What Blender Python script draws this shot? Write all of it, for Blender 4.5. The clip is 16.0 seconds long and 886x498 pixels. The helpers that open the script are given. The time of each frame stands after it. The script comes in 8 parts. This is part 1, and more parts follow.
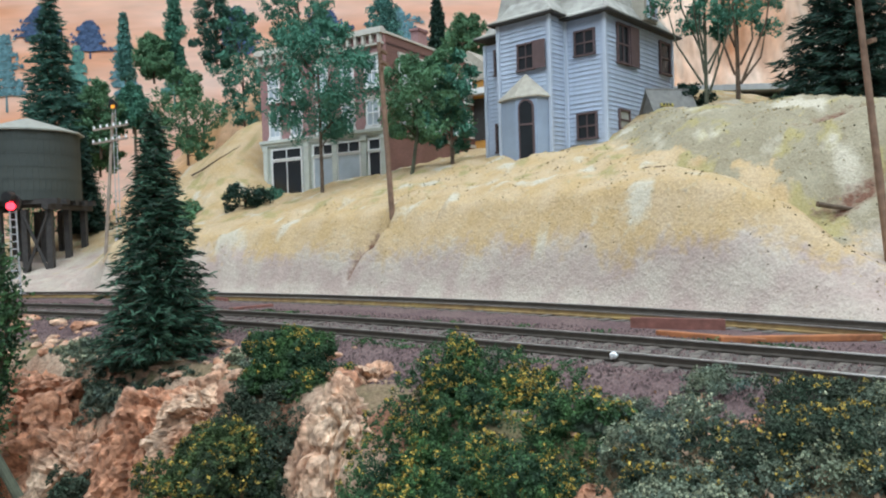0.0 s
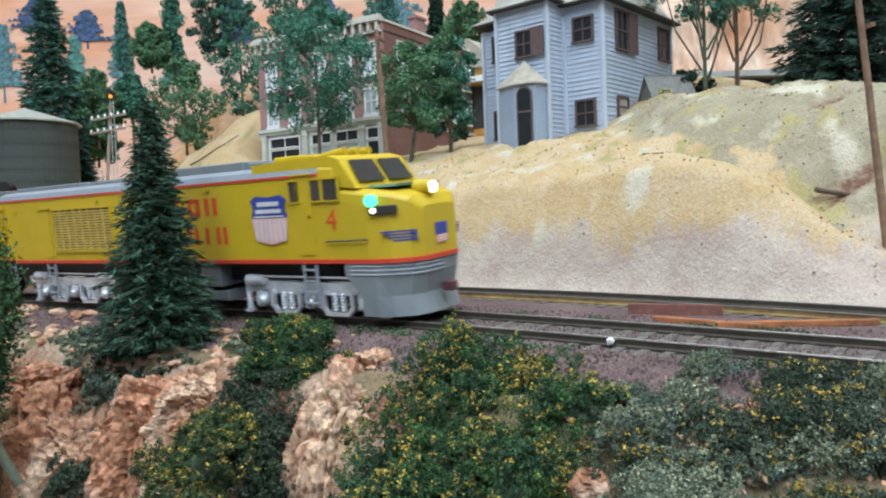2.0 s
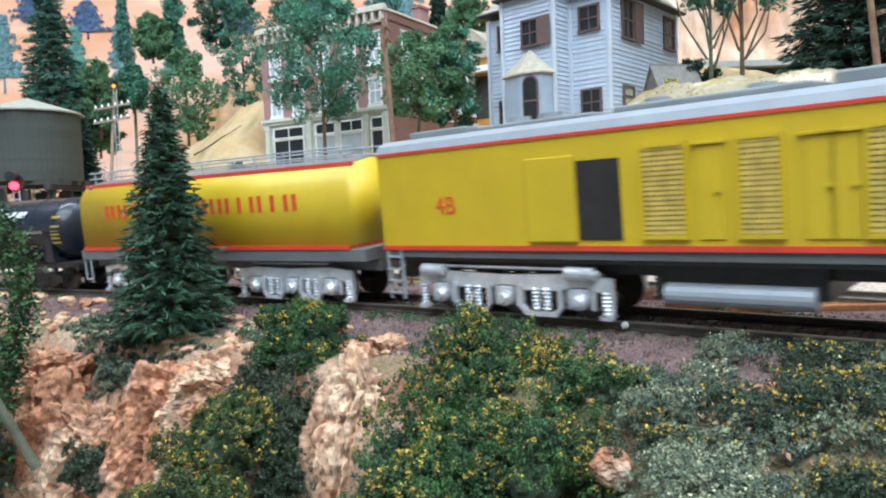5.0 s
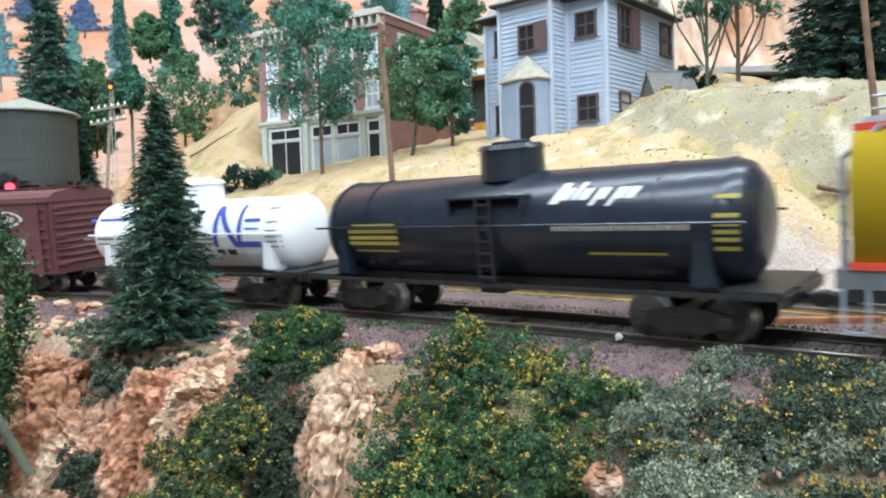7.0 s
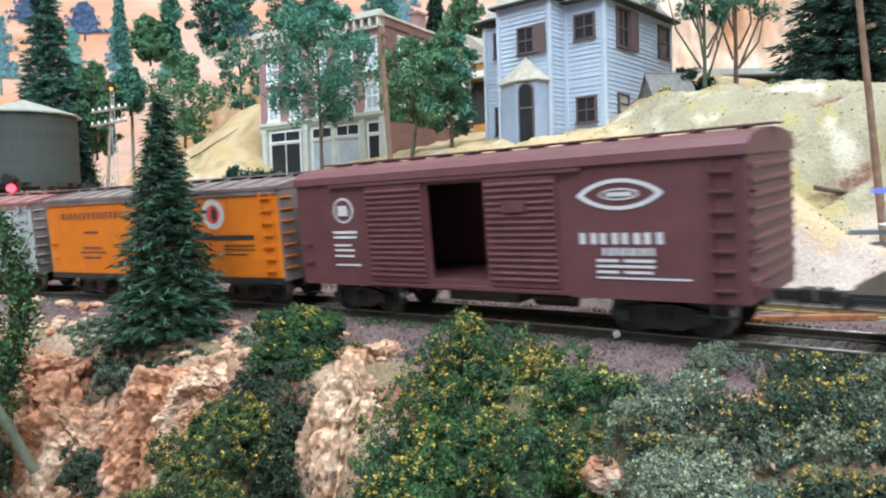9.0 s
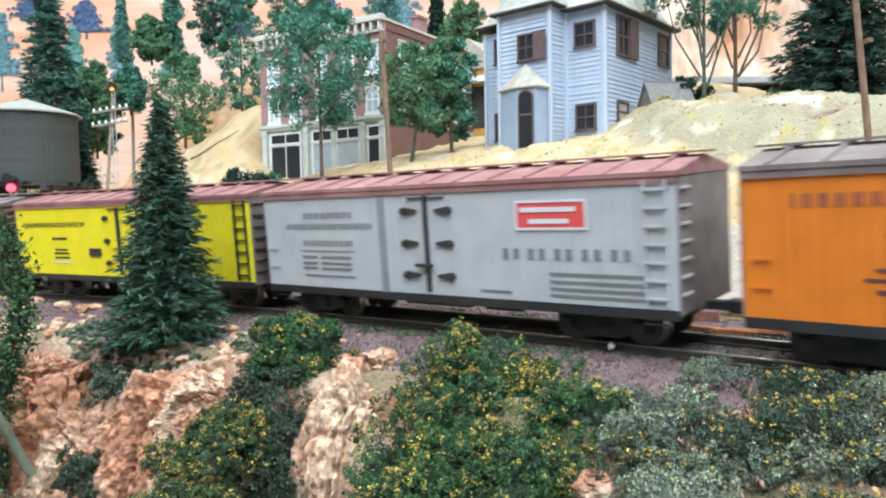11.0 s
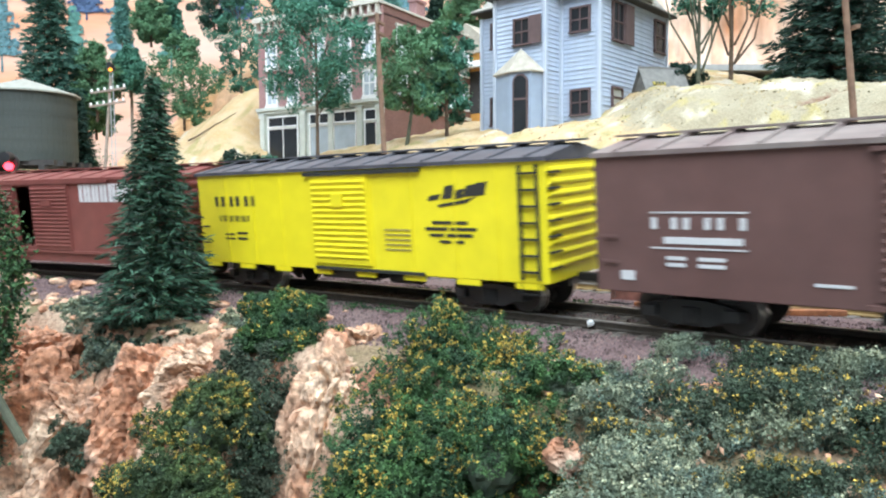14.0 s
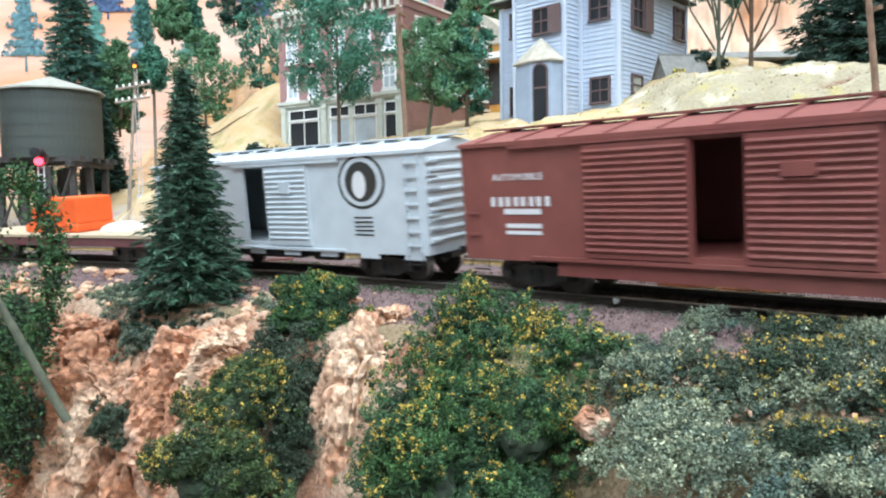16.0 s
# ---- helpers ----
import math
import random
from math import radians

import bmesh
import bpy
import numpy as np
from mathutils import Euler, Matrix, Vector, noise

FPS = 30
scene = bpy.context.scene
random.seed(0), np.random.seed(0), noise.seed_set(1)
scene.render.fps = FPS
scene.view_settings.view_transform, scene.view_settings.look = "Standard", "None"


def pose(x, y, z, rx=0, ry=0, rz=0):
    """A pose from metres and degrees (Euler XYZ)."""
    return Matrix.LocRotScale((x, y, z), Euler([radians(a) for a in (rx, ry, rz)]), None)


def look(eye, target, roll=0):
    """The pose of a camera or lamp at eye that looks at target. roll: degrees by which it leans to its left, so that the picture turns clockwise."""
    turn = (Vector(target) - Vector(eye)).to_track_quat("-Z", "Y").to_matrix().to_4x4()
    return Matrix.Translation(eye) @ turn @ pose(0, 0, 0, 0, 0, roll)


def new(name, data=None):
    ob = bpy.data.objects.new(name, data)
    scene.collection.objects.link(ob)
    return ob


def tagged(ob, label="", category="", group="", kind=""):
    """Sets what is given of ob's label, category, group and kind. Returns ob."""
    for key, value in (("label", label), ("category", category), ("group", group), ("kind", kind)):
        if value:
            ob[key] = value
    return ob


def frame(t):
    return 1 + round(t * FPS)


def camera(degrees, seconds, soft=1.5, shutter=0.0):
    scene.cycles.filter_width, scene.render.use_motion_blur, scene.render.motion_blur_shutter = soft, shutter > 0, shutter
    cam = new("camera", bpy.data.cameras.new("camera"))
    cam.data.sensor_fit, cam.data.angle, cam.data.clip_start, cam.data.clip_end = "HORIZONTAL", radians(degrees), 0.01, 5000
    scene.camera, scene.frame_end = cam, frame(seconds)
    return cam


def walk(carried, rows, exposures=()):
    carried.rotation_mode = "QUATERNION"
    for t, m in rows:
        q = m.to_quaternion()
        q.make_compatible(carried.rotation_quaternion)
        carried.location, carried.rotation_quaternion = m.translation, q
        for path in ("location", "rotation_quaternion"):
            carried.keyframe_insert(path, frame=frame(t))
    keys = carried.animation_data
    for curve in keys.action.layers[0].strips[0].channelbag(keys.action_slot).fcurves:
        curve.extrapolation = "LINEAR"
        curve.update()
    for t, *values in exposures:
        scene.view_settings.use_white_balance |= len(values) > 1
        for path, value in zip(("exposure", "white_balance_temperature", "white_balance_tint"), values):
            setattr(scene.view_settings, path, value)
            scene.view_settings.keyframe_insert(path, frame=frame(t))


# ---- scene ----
# Camera: held by hand beside the layout, a few centimetres above the rails. Rows: seconds, x, y, z, yaw, pitch, roll.
cam = camera(61.83, 16.0, soft=2.1, shutter=0.3)
EYE = [
    (0.0, 0.0000, 0.0000, 0.0303, 0.000, -1.372, -1.867), (0.5, -0.0013, -0.0005, 0.0300, -0.087, -1.458, -1.755),
    (1.0, -0.0015, -0.0001, 0.0289, -0.182, -1.668, -1.826), (1.5, -0.0008, -0.0003, 0.0288, -0.197, -1.951, -1.973),
    (2.0, 0.0009, -0.0001, 0.0297, -0.061, -2.216, -2.158), (2.5, -0.0007, 0.0005, 0.0287, 0.082, -2.465, -2.129),
    (3.0, -0.0028, 0.0006, 0.0279, 0.091, -2.619, -2.103), (3.5, -0.0027, -0.0005, 0.0278, 0.052, -2.690, -2.095),
    (4.0, -0.0025, -0.0006, 0.0278, 0.046, -2.792, -2.247), (6.5, -0.0050, -0.0015, 0.0288, 0.171, -2.784, -1.789),
    (7.0, -0.0032, -0.0016, 0.0307, 0.339, -2.822, -1.745), (7.5, -0.0045, -0.0013, 0.0298, 0.368, -2.656, -1.724),
    (8.0, -0.0045, -0.0023, 0.0291, 0.412, -2.588, -1.716), (8.5, -0.0033, -0.0030, 0.0288, 0.418, -2.625, -1.658),
    (9.0, -0.0034, -0.0038, 0.0297, 0.408, -2.614, -1.742), (11.5, -0.0024, -0.0053, 0.0322, 0.498, -2.477, -0.950),
    (12.0, -0.0012, -0.0058, 0.0305, 0.591, -2.396, -1.094), (12.5, -0.0012, -0.0069, 0.0303, 0.675, -2.613, -1.012),
    (13.0, -0.0007, -0.0074, 0.0298, 0.953, -3.082, -0.910), (13.5, -0.0013, -0.0080, 0.0299, 1.007, -3.257, -1.060),
    (14.0, 0.0016, -0.0088, 0.0297, 0.397, -3.529, -0.366), (14.5, -0.0011, -0.0093, 0.0275, 0.020, -3.726, -0.436),
    (15.0, -0.0024, -0.0115, 0.0263, -0.639, -3.817, -0.449), (15.5, -0.0023, -0.0129, 0.0263, -0.984, -3.928, -0.651),
    (16.0, -0.0014, -0.0136, 0.0259, -0.928, -3.845, -0.990),
]


def view(x, y, z, yaw, pitch, roll):
    a, b = radians(yaw), radians(pitch)
    eye = Vector((x, y, z))
    return look(eye, eye + Vector((math.sin(a) * math.cos(b), math.cos(a) * math.cos(b), math.sin(b))), roll)


walk(cam, [(r[0], view(*r[1:])) for r in EYE], [(0.0, -0.05), (1.5, 0.0), (2.5, 0.20), (4.0, 0.46), (6.5, 0.50), (9.0, 0.55), (11.5, 0.72), (12.5, 0.76), (16.0, 0.78)])

# Light: an indoor layout under rows of ceiling tubes, in a pale closed room.
world = bpy.data.worlds.new("world")
scene.world = world
world.use_nodes = True
world.node_tree.nodes["Background"].inputs[0].default_value = (0.9, 0.97, 1.0, 1)
world.node_tree.nodes["Background"].inputs[1].default_value = 0.12


def tube_lamp(x, y, z, sx, sy, watts):
    data = bpy.data.lights.new("ceiling_tube_light", "AREA")
    data.shape, data.size, data.size_y, data.energy = "RECTANGLE", sx, sy, watts
    data.color = (0.80, 0.95, 1.10)
    ob = new("ceiling_tube_light", data)
    ob.matrix_basis = look((x, y, z), (x, y, z - 1))
    return ob


tube_lamp(0.0, 0.35, 1.38, 2.4, 0.16, 20)
tube_lamp(0.0, -0.45, 1.38, 2.4, 0.16, 26)
tube_lamp(0.0, -1.30, 1.38, 2.4, 0.16, 44)
# ---- materials ----
def material(name, color, rough=0.7, metal=0.0, vary=0.15, scale=300.0, bump=0.0, bscale=None, second=None, mix_scale=40.0, mix_at=0.5, soft=0.12, coord="Object", emit=0.0, spec=0.5, rand=0.0, squash=None):
    """A surface with grain at two sizes: fine noise of `scale` per metre, and broad patches of `second` colour."""
    m = bpy.data.materials.new(name)
    m.use_nodes = True
    nt = m.node_tree
    n, l = nt.nodes, nt.links
    b = n["Principled BSDF"]
    b.inputs["Roughness"].default_value, b.inputs["Metallic"].default_value = rough, metal
    b.inputs["Specular IOR Level"].default_value = spec
    tc = n.new("ShaderNodeTexCoord")
    src = tc.outputs[coord]
    if squash:
        mp = n.new("ShaderNodeMapping")
        mp.inputs["Rotation"].default_value = [radians(q) for q in squash[0]]
        mp.inputs["Scale"].default_value = squash[1]
        l.new(src, mp.inputs["Vector"])
        src = mp.outputs["Vector"]
    fine = n.new("ShaderNodeTexNoise")
    fine.inputs["Scale"].default_value, fine.inputs["Detail"].default_value = scale, 5.0
    l.new(src, fine.inputs["Vector"])
    base = n.new("ShaderNodeRGB")
    base.outputs[0].default_value = (*color, 1)
    out = base.outputs[0]
    if second:
        broad = n.new("ShaderNodeTexNoise")
        broad.inputs["Scale"].default_value, broad.inputs["Detail"].default_value = mix_scale, 4.0
        l.new(src, broad.inputs["Vector"])
        ramp = n.new("ShaderNodeValToRGB")
        ramp.color_ramp.elements[0].position, ramp.color_ramp.elements[1].position = mix_at - soft, mix_at + soft
        l.new(broad.outputs["Fac"], ramp.inputs["Fac"])
        mx = n.new("ShaderNodeMix")
        mx.data_type = "RGBA"
        l.new(ramp.outputs["Color"], mx.inputs["Factor"])
        l.new(out, mx.inputs["A"])
        mx.inputs["B"].default_value = (*second, 1)
        out = mx.outputs["Result"]
    hsv = n.new("ShaderNodeHueSaturation")
    mr = n.new("ShaderNodeMapRange")
    mr.inputs["From Min"].default_value, mr.inputs["From Max"].default_value = 0.25, 0.75
    mr.inputs["To Min"].default_value, mr.inputs["To Max"].default_value = 1 - vary, 1 + vary
    l.new(fine.outputs["Fac"], mr.inputs["Value"])
    val = mr.outputs["Result"]
    if rand:
        geo = n.new("ShaderNodeNewGeometry")
        r2 = n.new("ShaderNodeMapRange")
        r2.inputs["To Min"].default_value, r2.inputs["To Max"].default_value = 1 - rand, 1 + rand
        l.new(geo.outputs["Random Per Island"], r2.inputs["Value"])
        mul = n.new("ShaderNodeMath")
        mul.operation = "MULTIPLY"
        l.new(val, mul.inputs[0])
        l.new(r2.outputs["Result"], mul.inputs[1])
        val = mul.outputs["Value"]
    l.new(val, hsv.inputs["Value"])
    l.new(out, hsv.inputs["Color"])
    l.new(hsv.outputs["Color"], b.inputs["Base Color"])
    if bump:
        bn = n.new("ShaderNodeTexNoise")
        bn.inputs["Scale"].default_value, bn.inputs["Detail"].default_value = bscale or scale, 6.0
        l.new(src, bn.inputs["Vector"])
        bp = n.new("ShaderNodeBump")
        bp.inputs["Strength"].default_value, bp.inputs["Distance"].default_value = min(1.0, bump), 0.001
        l.new(bn.outputs["Fac"], bp.inputs["Height"])
        l.new(bp.outputs["Normal"], b.inputs["Normal"])
    if emit:
        b.inputs["Emission Color"].default_value = (*color, 1)
        b.inputs["Emission Strength"].default_value = emit
    return m


M = {}
# ground
M["ballast"] = material("ballast", (0.115, 0.078, 0.075), 0.95, vary=0.75, scale=900, bump=1.0, bscale=900, second=(0.17, 0.13, 0.105), mix_scale=60)
M["ballast_grey"] = material("ballast_grey", (0.15, 0.125, 0.11), 0.95, vary=0.7, scale=1000, bump=1.0, bscale=1000, second=(0.10, 0.075, 0.065), mix_scale=50)
M["gravel"] = material("gravel", (0.14, 0.09, 0.083), 0.95, vary=0.3, scale=500, rand=0.65)
M["hill"] = material("hill_plaster", (0.55, 0.45, 0.245), 0.95, vary=0.22, scale=500, bump=0.9, bscale=420, second=(0.60, 0.51, 0.37), mix_scale=22, mix_at=0.53)
M["hill_pink"] = material("hill_pink_plaster", (0.52, 0.43, 0.37), 0.95, vary=0.2, scale=450, bump=0.8, bscale=380, second=(0.62, 0.55, 0.43), mix_scale=30, mix_at=0.54)
M["hill_grey"] = material("hill_grey_plaster", (0.44, 0.39, 0.27), 0.95, vary=0.25, scale=450, bump=0.8, bscale=380, second=(0.50, 0.40, 0.22), mix_scale=35, mix_at=0.52)
M["earth"] = material("earth", (0.20, 0.125, 0.075), 0.95, vary=0.5, scale=700, bump=1.0, bscale=500, second=(0.13, 0.10, 0.06), mix_scale=45)
M["rock"] = material("rock_orange", (0.38, 0.175, 0.095), 0.9, vary=0.75, scale=420, bump=1.0, bscale=520, second=(0.60, 0.48, 0.37), mix_scale=48, mix_at=0.60, soft=0.12)
M["rock_pale"] = material("rock_pale", (0.53, 0.37, 0.25), 0.9, vary=0.75, scale=420, bump=1.0, bscale=520, second=(0.38, 0.165, 0.085), mix_scale=45, mix_at=0.48, soft=0.13)
M["cliff"] = material("far_cliff", (0.74, 0.47, 0.28), 0.95, vary=0.25, scale=60, bump=1.0, bscale=60, second=(0.58, 0.33, 0.14), mix_scale=11, mix_at=0.52)
# track
M["rail"] = material("rail_steel", (0.085, 0.07, 0.055), 0.5, 0.5, vary=0.3, scale=400)
M["rail_top"] = material("rail_head", (0.30, 0.285, 0.26), 0.35, 0.8, vary=0.2, scale=300)
M["rail_rust"] = material("rail_rusty", (0.26, 0.175, 0.062), 0.8, 0.0, vary=0.35, scale=300, second=(0.20, 0.12, 0.05), mix_scale=60)
M["tie"] = material("tie_wood", (0.120, 0.098, 0.080), 0.9, vary=0.5, scale=500, bump=0.6, second=(0.13, 0.11, 0.09), mix_scale=150)
M["scrap_orange"] = material("scrap_wood", (0.37, 0.13, 0.045), 0.8, vary=0.35, scale=350, bump=0.4, second=(0.25, 0.09, 0.035), mix_scale=80)
M["scrap_brown"] = material("scrap_brown", (0.19, 0.075, 0.055), 0.8, vary=0.3, scale=350, bump=0.4)
# plants
M["needle"] = material("spruce_needles", (0.030, 0.078, 0.044), 0.7, vary=0.35, scale=250, rand=0.75, spec=0.4)
M["needle_dark"] = material("conifer_dark", (0.018, 0.045, 0.030), 0.75, vary=0.35, scale=200, rand=0.5, spec=0.3)
M["leaf"] = material("bush_green", (0.050, 0.112, 0.033), 0.75, vary=0.6, scale=420, rand=0.35, second=(0.032, 0.070, 0.034), mix_scale=130, spec=0.3)
M["leaf_olive"] = material("bush_olive", (0.070, 0.110, 0.036), 0.75, vary=0.6, scale=420, rand=0.35, second=(0.034, 0.058, 0.028), mix_scale=130, spec=0.3)
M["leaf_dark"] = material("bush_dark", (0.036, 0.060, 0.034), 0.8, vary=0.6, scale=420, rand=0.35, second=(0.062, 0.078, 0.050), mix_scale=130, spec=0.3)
M["leaf_grey"] = material("bush_greyish", (0.180, 0.205, 0.130), 0.8, vary=0.6, scale=420, rand=0.4, second=(0.062, 0.095, 0.076), mix_scale=110, spec=0.3)
M["flower"] = material("yellow_flock", (0.36, 0.245, 0.040), 0.8, vary=0.5, scale=420, rand=0.5)
M["pale_flock"] = material("pale_flock", (0.30, 0.31, 0.19), 0.8, vary=0.4, scale=420, rand=0.4)
M["foam"] = material("foliage_bluegreen", (0.080, 0.215, 0.145), 0.85, vary=0.5, scale=90, rand=0.16, spec=0.2)
M["foam_green"] = material("foliage_green", (0.105, 0.215, 0.110), 0.85, vary=0.5, scale=90, rand=0.16, spec=0.2)
M["foam_far"] = material("foliage_far", (0.10, 0.24, 0.20), 0.9, vary=0.4, scale=80, rand=0.25, spec=0.2)
M["foam_blue"] = material("painted_tree_blue", (0.12, 0.23, 0.25), 0.95, vary=0.4, scale=150, rand=0.4, spec=0.1)
M["foam_navy"] = material("painted_tree_navy", (0.075, 0.115, 0.20), 0.95, vary=0.4, scale=150, rand=0.4, spec=0.1)
M["pine_dark"] = material("pine_dark", (0.050, 0.125, 0.090), 0.8, vary=0.5, scale=90, rand=0.16, spec=0.3)
M["bark"] = material("bark", (0.11, 0.075, 0.05), 0.9, vary=0.4, scale=300, bump=0.6)
M["bark_green"] = material("bark_greenish", (0.075, 0.08, 0.05), 0.9, vary=0.4, scale=300, bump=0.6)
M["pole"] = material("pole_wood", (0.21, 0.125, 0.08), 0.85, vary=0.3, scale=300, bump=0.4)
M["pole_grey"] = material("pole_weathered", (0.30, 0.24, 0.19), 0.85, vary=0.3, scale=300, bump=0.4)
# buildings
M["siding"] = material("siding_blue_grey", (0.39, 0.45, 0.55), 0.7, vary=0.10, scale=200, bump=0.15, second=(0.43, 0.49, 0.57), mix_scale=40)
M["porch"] = material("porch_blue_grey", (0.31, 0.38, 0.48), 0.7, vary=0.08, scale=150, second=(0.28, 0.34, 0.42), mix_scale=30)
M["corner"] = material("corner_board", (0.48, 0.53, 0.60), 0.7, vary=0.08, scale=150)
M["brown_trim"] = material("brown_trim", (0.105, 0.066, 0.062), 0.7, vary=0.2, scale=250)
M["dark_glass"] = material("dark_glass", (0.018, 0.020, 0.022), 0.12, vary=0.2, scale=100)
# pale base colour stands for the reflection on the shop building's panes
M["glare_glass"] = material("painted_glare_glass", (0.42, 0.47, 0.50), 0.15, vary=0.2, scale=80)
M["shingle"] = material("roof_grey", (0.30, 0.285, 0.245), 0.9, vary=0.22, scale=200, bump=0.5, second=(0.42, 0.40, 0.35), mix_scale=50, mix_at=0.55)
M["shingle_tan"] = material("roof_tan", (0.38, 0.34, 0.27), 0.9, vary=0.2, scale=250, bump=0.4)
M["soffit"] = material("soffit_dark", (0.045, 0.042, 0.04), 0.9, vary=0.2, scale=200)
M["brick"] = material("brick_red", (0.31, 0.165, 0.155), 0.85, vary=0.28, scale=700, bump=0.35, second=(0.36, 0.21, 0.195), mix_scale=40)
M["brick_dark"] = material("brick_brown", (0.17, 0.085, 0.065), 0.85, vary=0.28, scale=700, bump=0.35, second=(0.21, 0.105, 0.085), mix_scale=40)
M["stone_front"] = material("painted_shopfront", (0.55, 0.57, 0.50), 0.8, vary=0.12, scale=250, second=(0.50, 0.52, 0.46), mix_scale=50)
M["white"] = material("white_trim", (0.80, 0.80, 0.77), 0.6, vary=0.06, scale=200)
M["cream"] = material("cream_cornice", (0.58, 0.54, 0.46), 0.7, vary=0.12, scale=250)
M["orange_wall"] = material("ochre_wall", (0.55, 0.27, 0.06), 0.8, vary=0.15, scale=200)
M["tank_side"] = material("tank_grey_green", (0.040, 0.048, 0.041), 0.75, vary=0.15, scale=150, bump=0.2, second=(0.048, 0.056, 0.047), mix_scale=30)
M["tank_roof"] = material("tank_roof", (0.33, 0.33, 0.28), 0.85, vary=0.15, scale=200)
M["timber"] = material("dark_timber", (0.045, 0.04, 0.036), 0.9, vary=0.3, scale=300)
M["silver"] = material("silver_paint", (0.50, 0.51, 0.52), 0.4, 0.35, vary=0.12, scale=200)
M["black"] = material("black_paint", (0.016, 0.016, 0.017), 0.5, vary=0.3, scale=200)
M["red_lamp"] = material("red_lamp", (1.0, 0.03, 0.05), 0.3, emit=6.0)
M["amber_lamp"] = material("amber_lamp", (1.0, 0.42, 0.05), 0.3, emit=0.7)
M["white_lamp"] = material("head_lamp", (1.0, 0.93, 0.75), 0.3, emit=3.0)
M["green_lamp"] = material("green_lamp", (0.08, 0.85, 0.45), 0.3, emit=1.8)
# train paint
M["yellow"] = material("loco_yellow", (0.56, 0.39, 0.016), 0.42, vary=0.07, scale=90, second=(0.53, 0.365, 0.018), mix_scale=25)
M["red"] = material("stripe_red", (0.62, 0.055, 0.03), 0.45, vary=0.08, scale=100)
M["loco_grey"] = material("loco_grey", (0.21, 0.235, 0.24), 0.5, vary=0.12, scale=150, second=(0.18, 0.20, 0.21), mix_scale=40)
M["sill_grey"] = material("sill_grey", (0.13, 0.135, 0.14), 0.5, vary=0.15, scale=150)
M["loco_silver"] = material("loco_silver", (0.33, 0.36, 0.39), 0.42, 0.15, vary=0.1, scale=150)
M["loco_roof"] = material("loco_roof_grey", (0.23, 0.255, 0.28), 0.5, vary=0.12, scale=150)
M["truck_silver"] = material("truck_silver", (0.64, 0.66, 0.68), 0.26, 0.4, vary=0.25, scale=250)
M["navy"] = material("shield_navy", (0.035, 0.055, 0.27), 0.5, vary=0.08, scale=100)
M["pink"] = material("shield_pink", (0.72, 0.42, 0.40), 0.5, vary=0.06, scale=100)
M["green_top"] = material("antiglare_green", (0.07, 0.16, 0.10), 0.4, vary=0.1, scale=100)
M["window"] = material("cab_glass", (0.055, 0.05, 0.045), 0.08, vary=0.1, scale=100)
M["mesh_yellow"] = material("grille_gold", (0.56, 0.40, 0.09), 0.55, vary=0.25, scale=350)
M["frame_black"] = material("underframe_black", (0.020, 0.019, 0.018), 0.45, vary=0.4, scale=250)
M["steel_wheel"] = material("wheel_tread", (0.55, 0.54, 0.52), 0.3, 0.85, vary=0.15, scale=250)
M["wheel_dark"] = material("wheel_plate", (0.06, 0.052, 0.046), 0.6, 0.2, vary=0.3, scale=250)
M["tank_black"] = material("tank_black", (0.013, 0.018, 0.027), 0.26, vary=0.2, scale=120)
M["tank_white"] = material("tank_white", (0.80, 0.80, 0.79), 0.38, vary=0.05, scale=120)
M["brown_car"] = material("boxcar_brown", (0.110, 0.036, 0.040), 0.5, vary=0.14, scale=160, second=(0.122, 0.044, 0.046), mix_scale=30)
M["brown_dull"] = material("boxcar_dull_brown", (0.115, 0.055, 0.046), 0.62, vary=0.12, scale=160, second=(0.13, 0.066, 0.056), mix_scale=30)
M["red_car"] = material("boxcar_red_brown", (0.17, 0.043, 0.034), 0.6, vary=0.14, scale=160, second=(0.185, 0.055, 0.042), mix_scale=30)
M["orange_car"] = material("reefer_orange", (0.64, 0.165, 0.008), 0.55, vary=0.10, scale=160)
M["grey_car"] = material("reefer_grey", (0.40, 0.40, 0.395), 0.6, vary=0.08, scale=160)
M["silver_car"] = material("boxcar_silver", (0.52, 0.56, 0.58), 0.45, 0.2, vary=0.08, scale=160)
M["lemon_car"] = material("car_lemon", (0.74, 0.62, 0.012), 0.55, vary=0.07, scale=160)
M["lemon_bright"] = material("boxcar_bright_yellow", (0.80, 0.66, 0.015), 0.5, vary=0.06, scale=160)
M["roof_oxide"] = material("roof_oxide", (0.25, 0.105, 0.095), 0.7, vary=0.2, scale=200, second=(0.30, 0.15, 0.13), mix_scale=60)
M["roof_dark"] = material("roof_dark_grey", (0.055, 0.053, 0.060), 0.6, vary=0.25, scale=200, second=(0.085, 0.082, 0.09), mix_scale=60)
M["roof_brown"] = material("roof_brown_grey", (0.15, 0.105, 0.095), 0.7, vary=0.2, scale=200, second=(0.20, 0.16, 0.14), mix_scale=60)
M["ink_white"] = material("lettering_white", (0.58, 0.57, 0.56), 0.6, vary=0.08, scale=200)
M["ink_black"] = material("lettering_black", (0.025, 0.025, 0.02), 0.6, vary=0.1, scale=200)
M["ink_gold"] = material("lettering_gold", (0.34, 0.27, 0.05), 0.6, vary=0.1, scale=200)
M["ink_red"] = material("lettering_red", (0.60, 0.075, 0.015), 0.55, vary=0.1, scale=200)
M["ink_blue"] = material("lettering_blue", (0.05, 0.075, 0.36), 0.55, vary=0.1, scale=200)
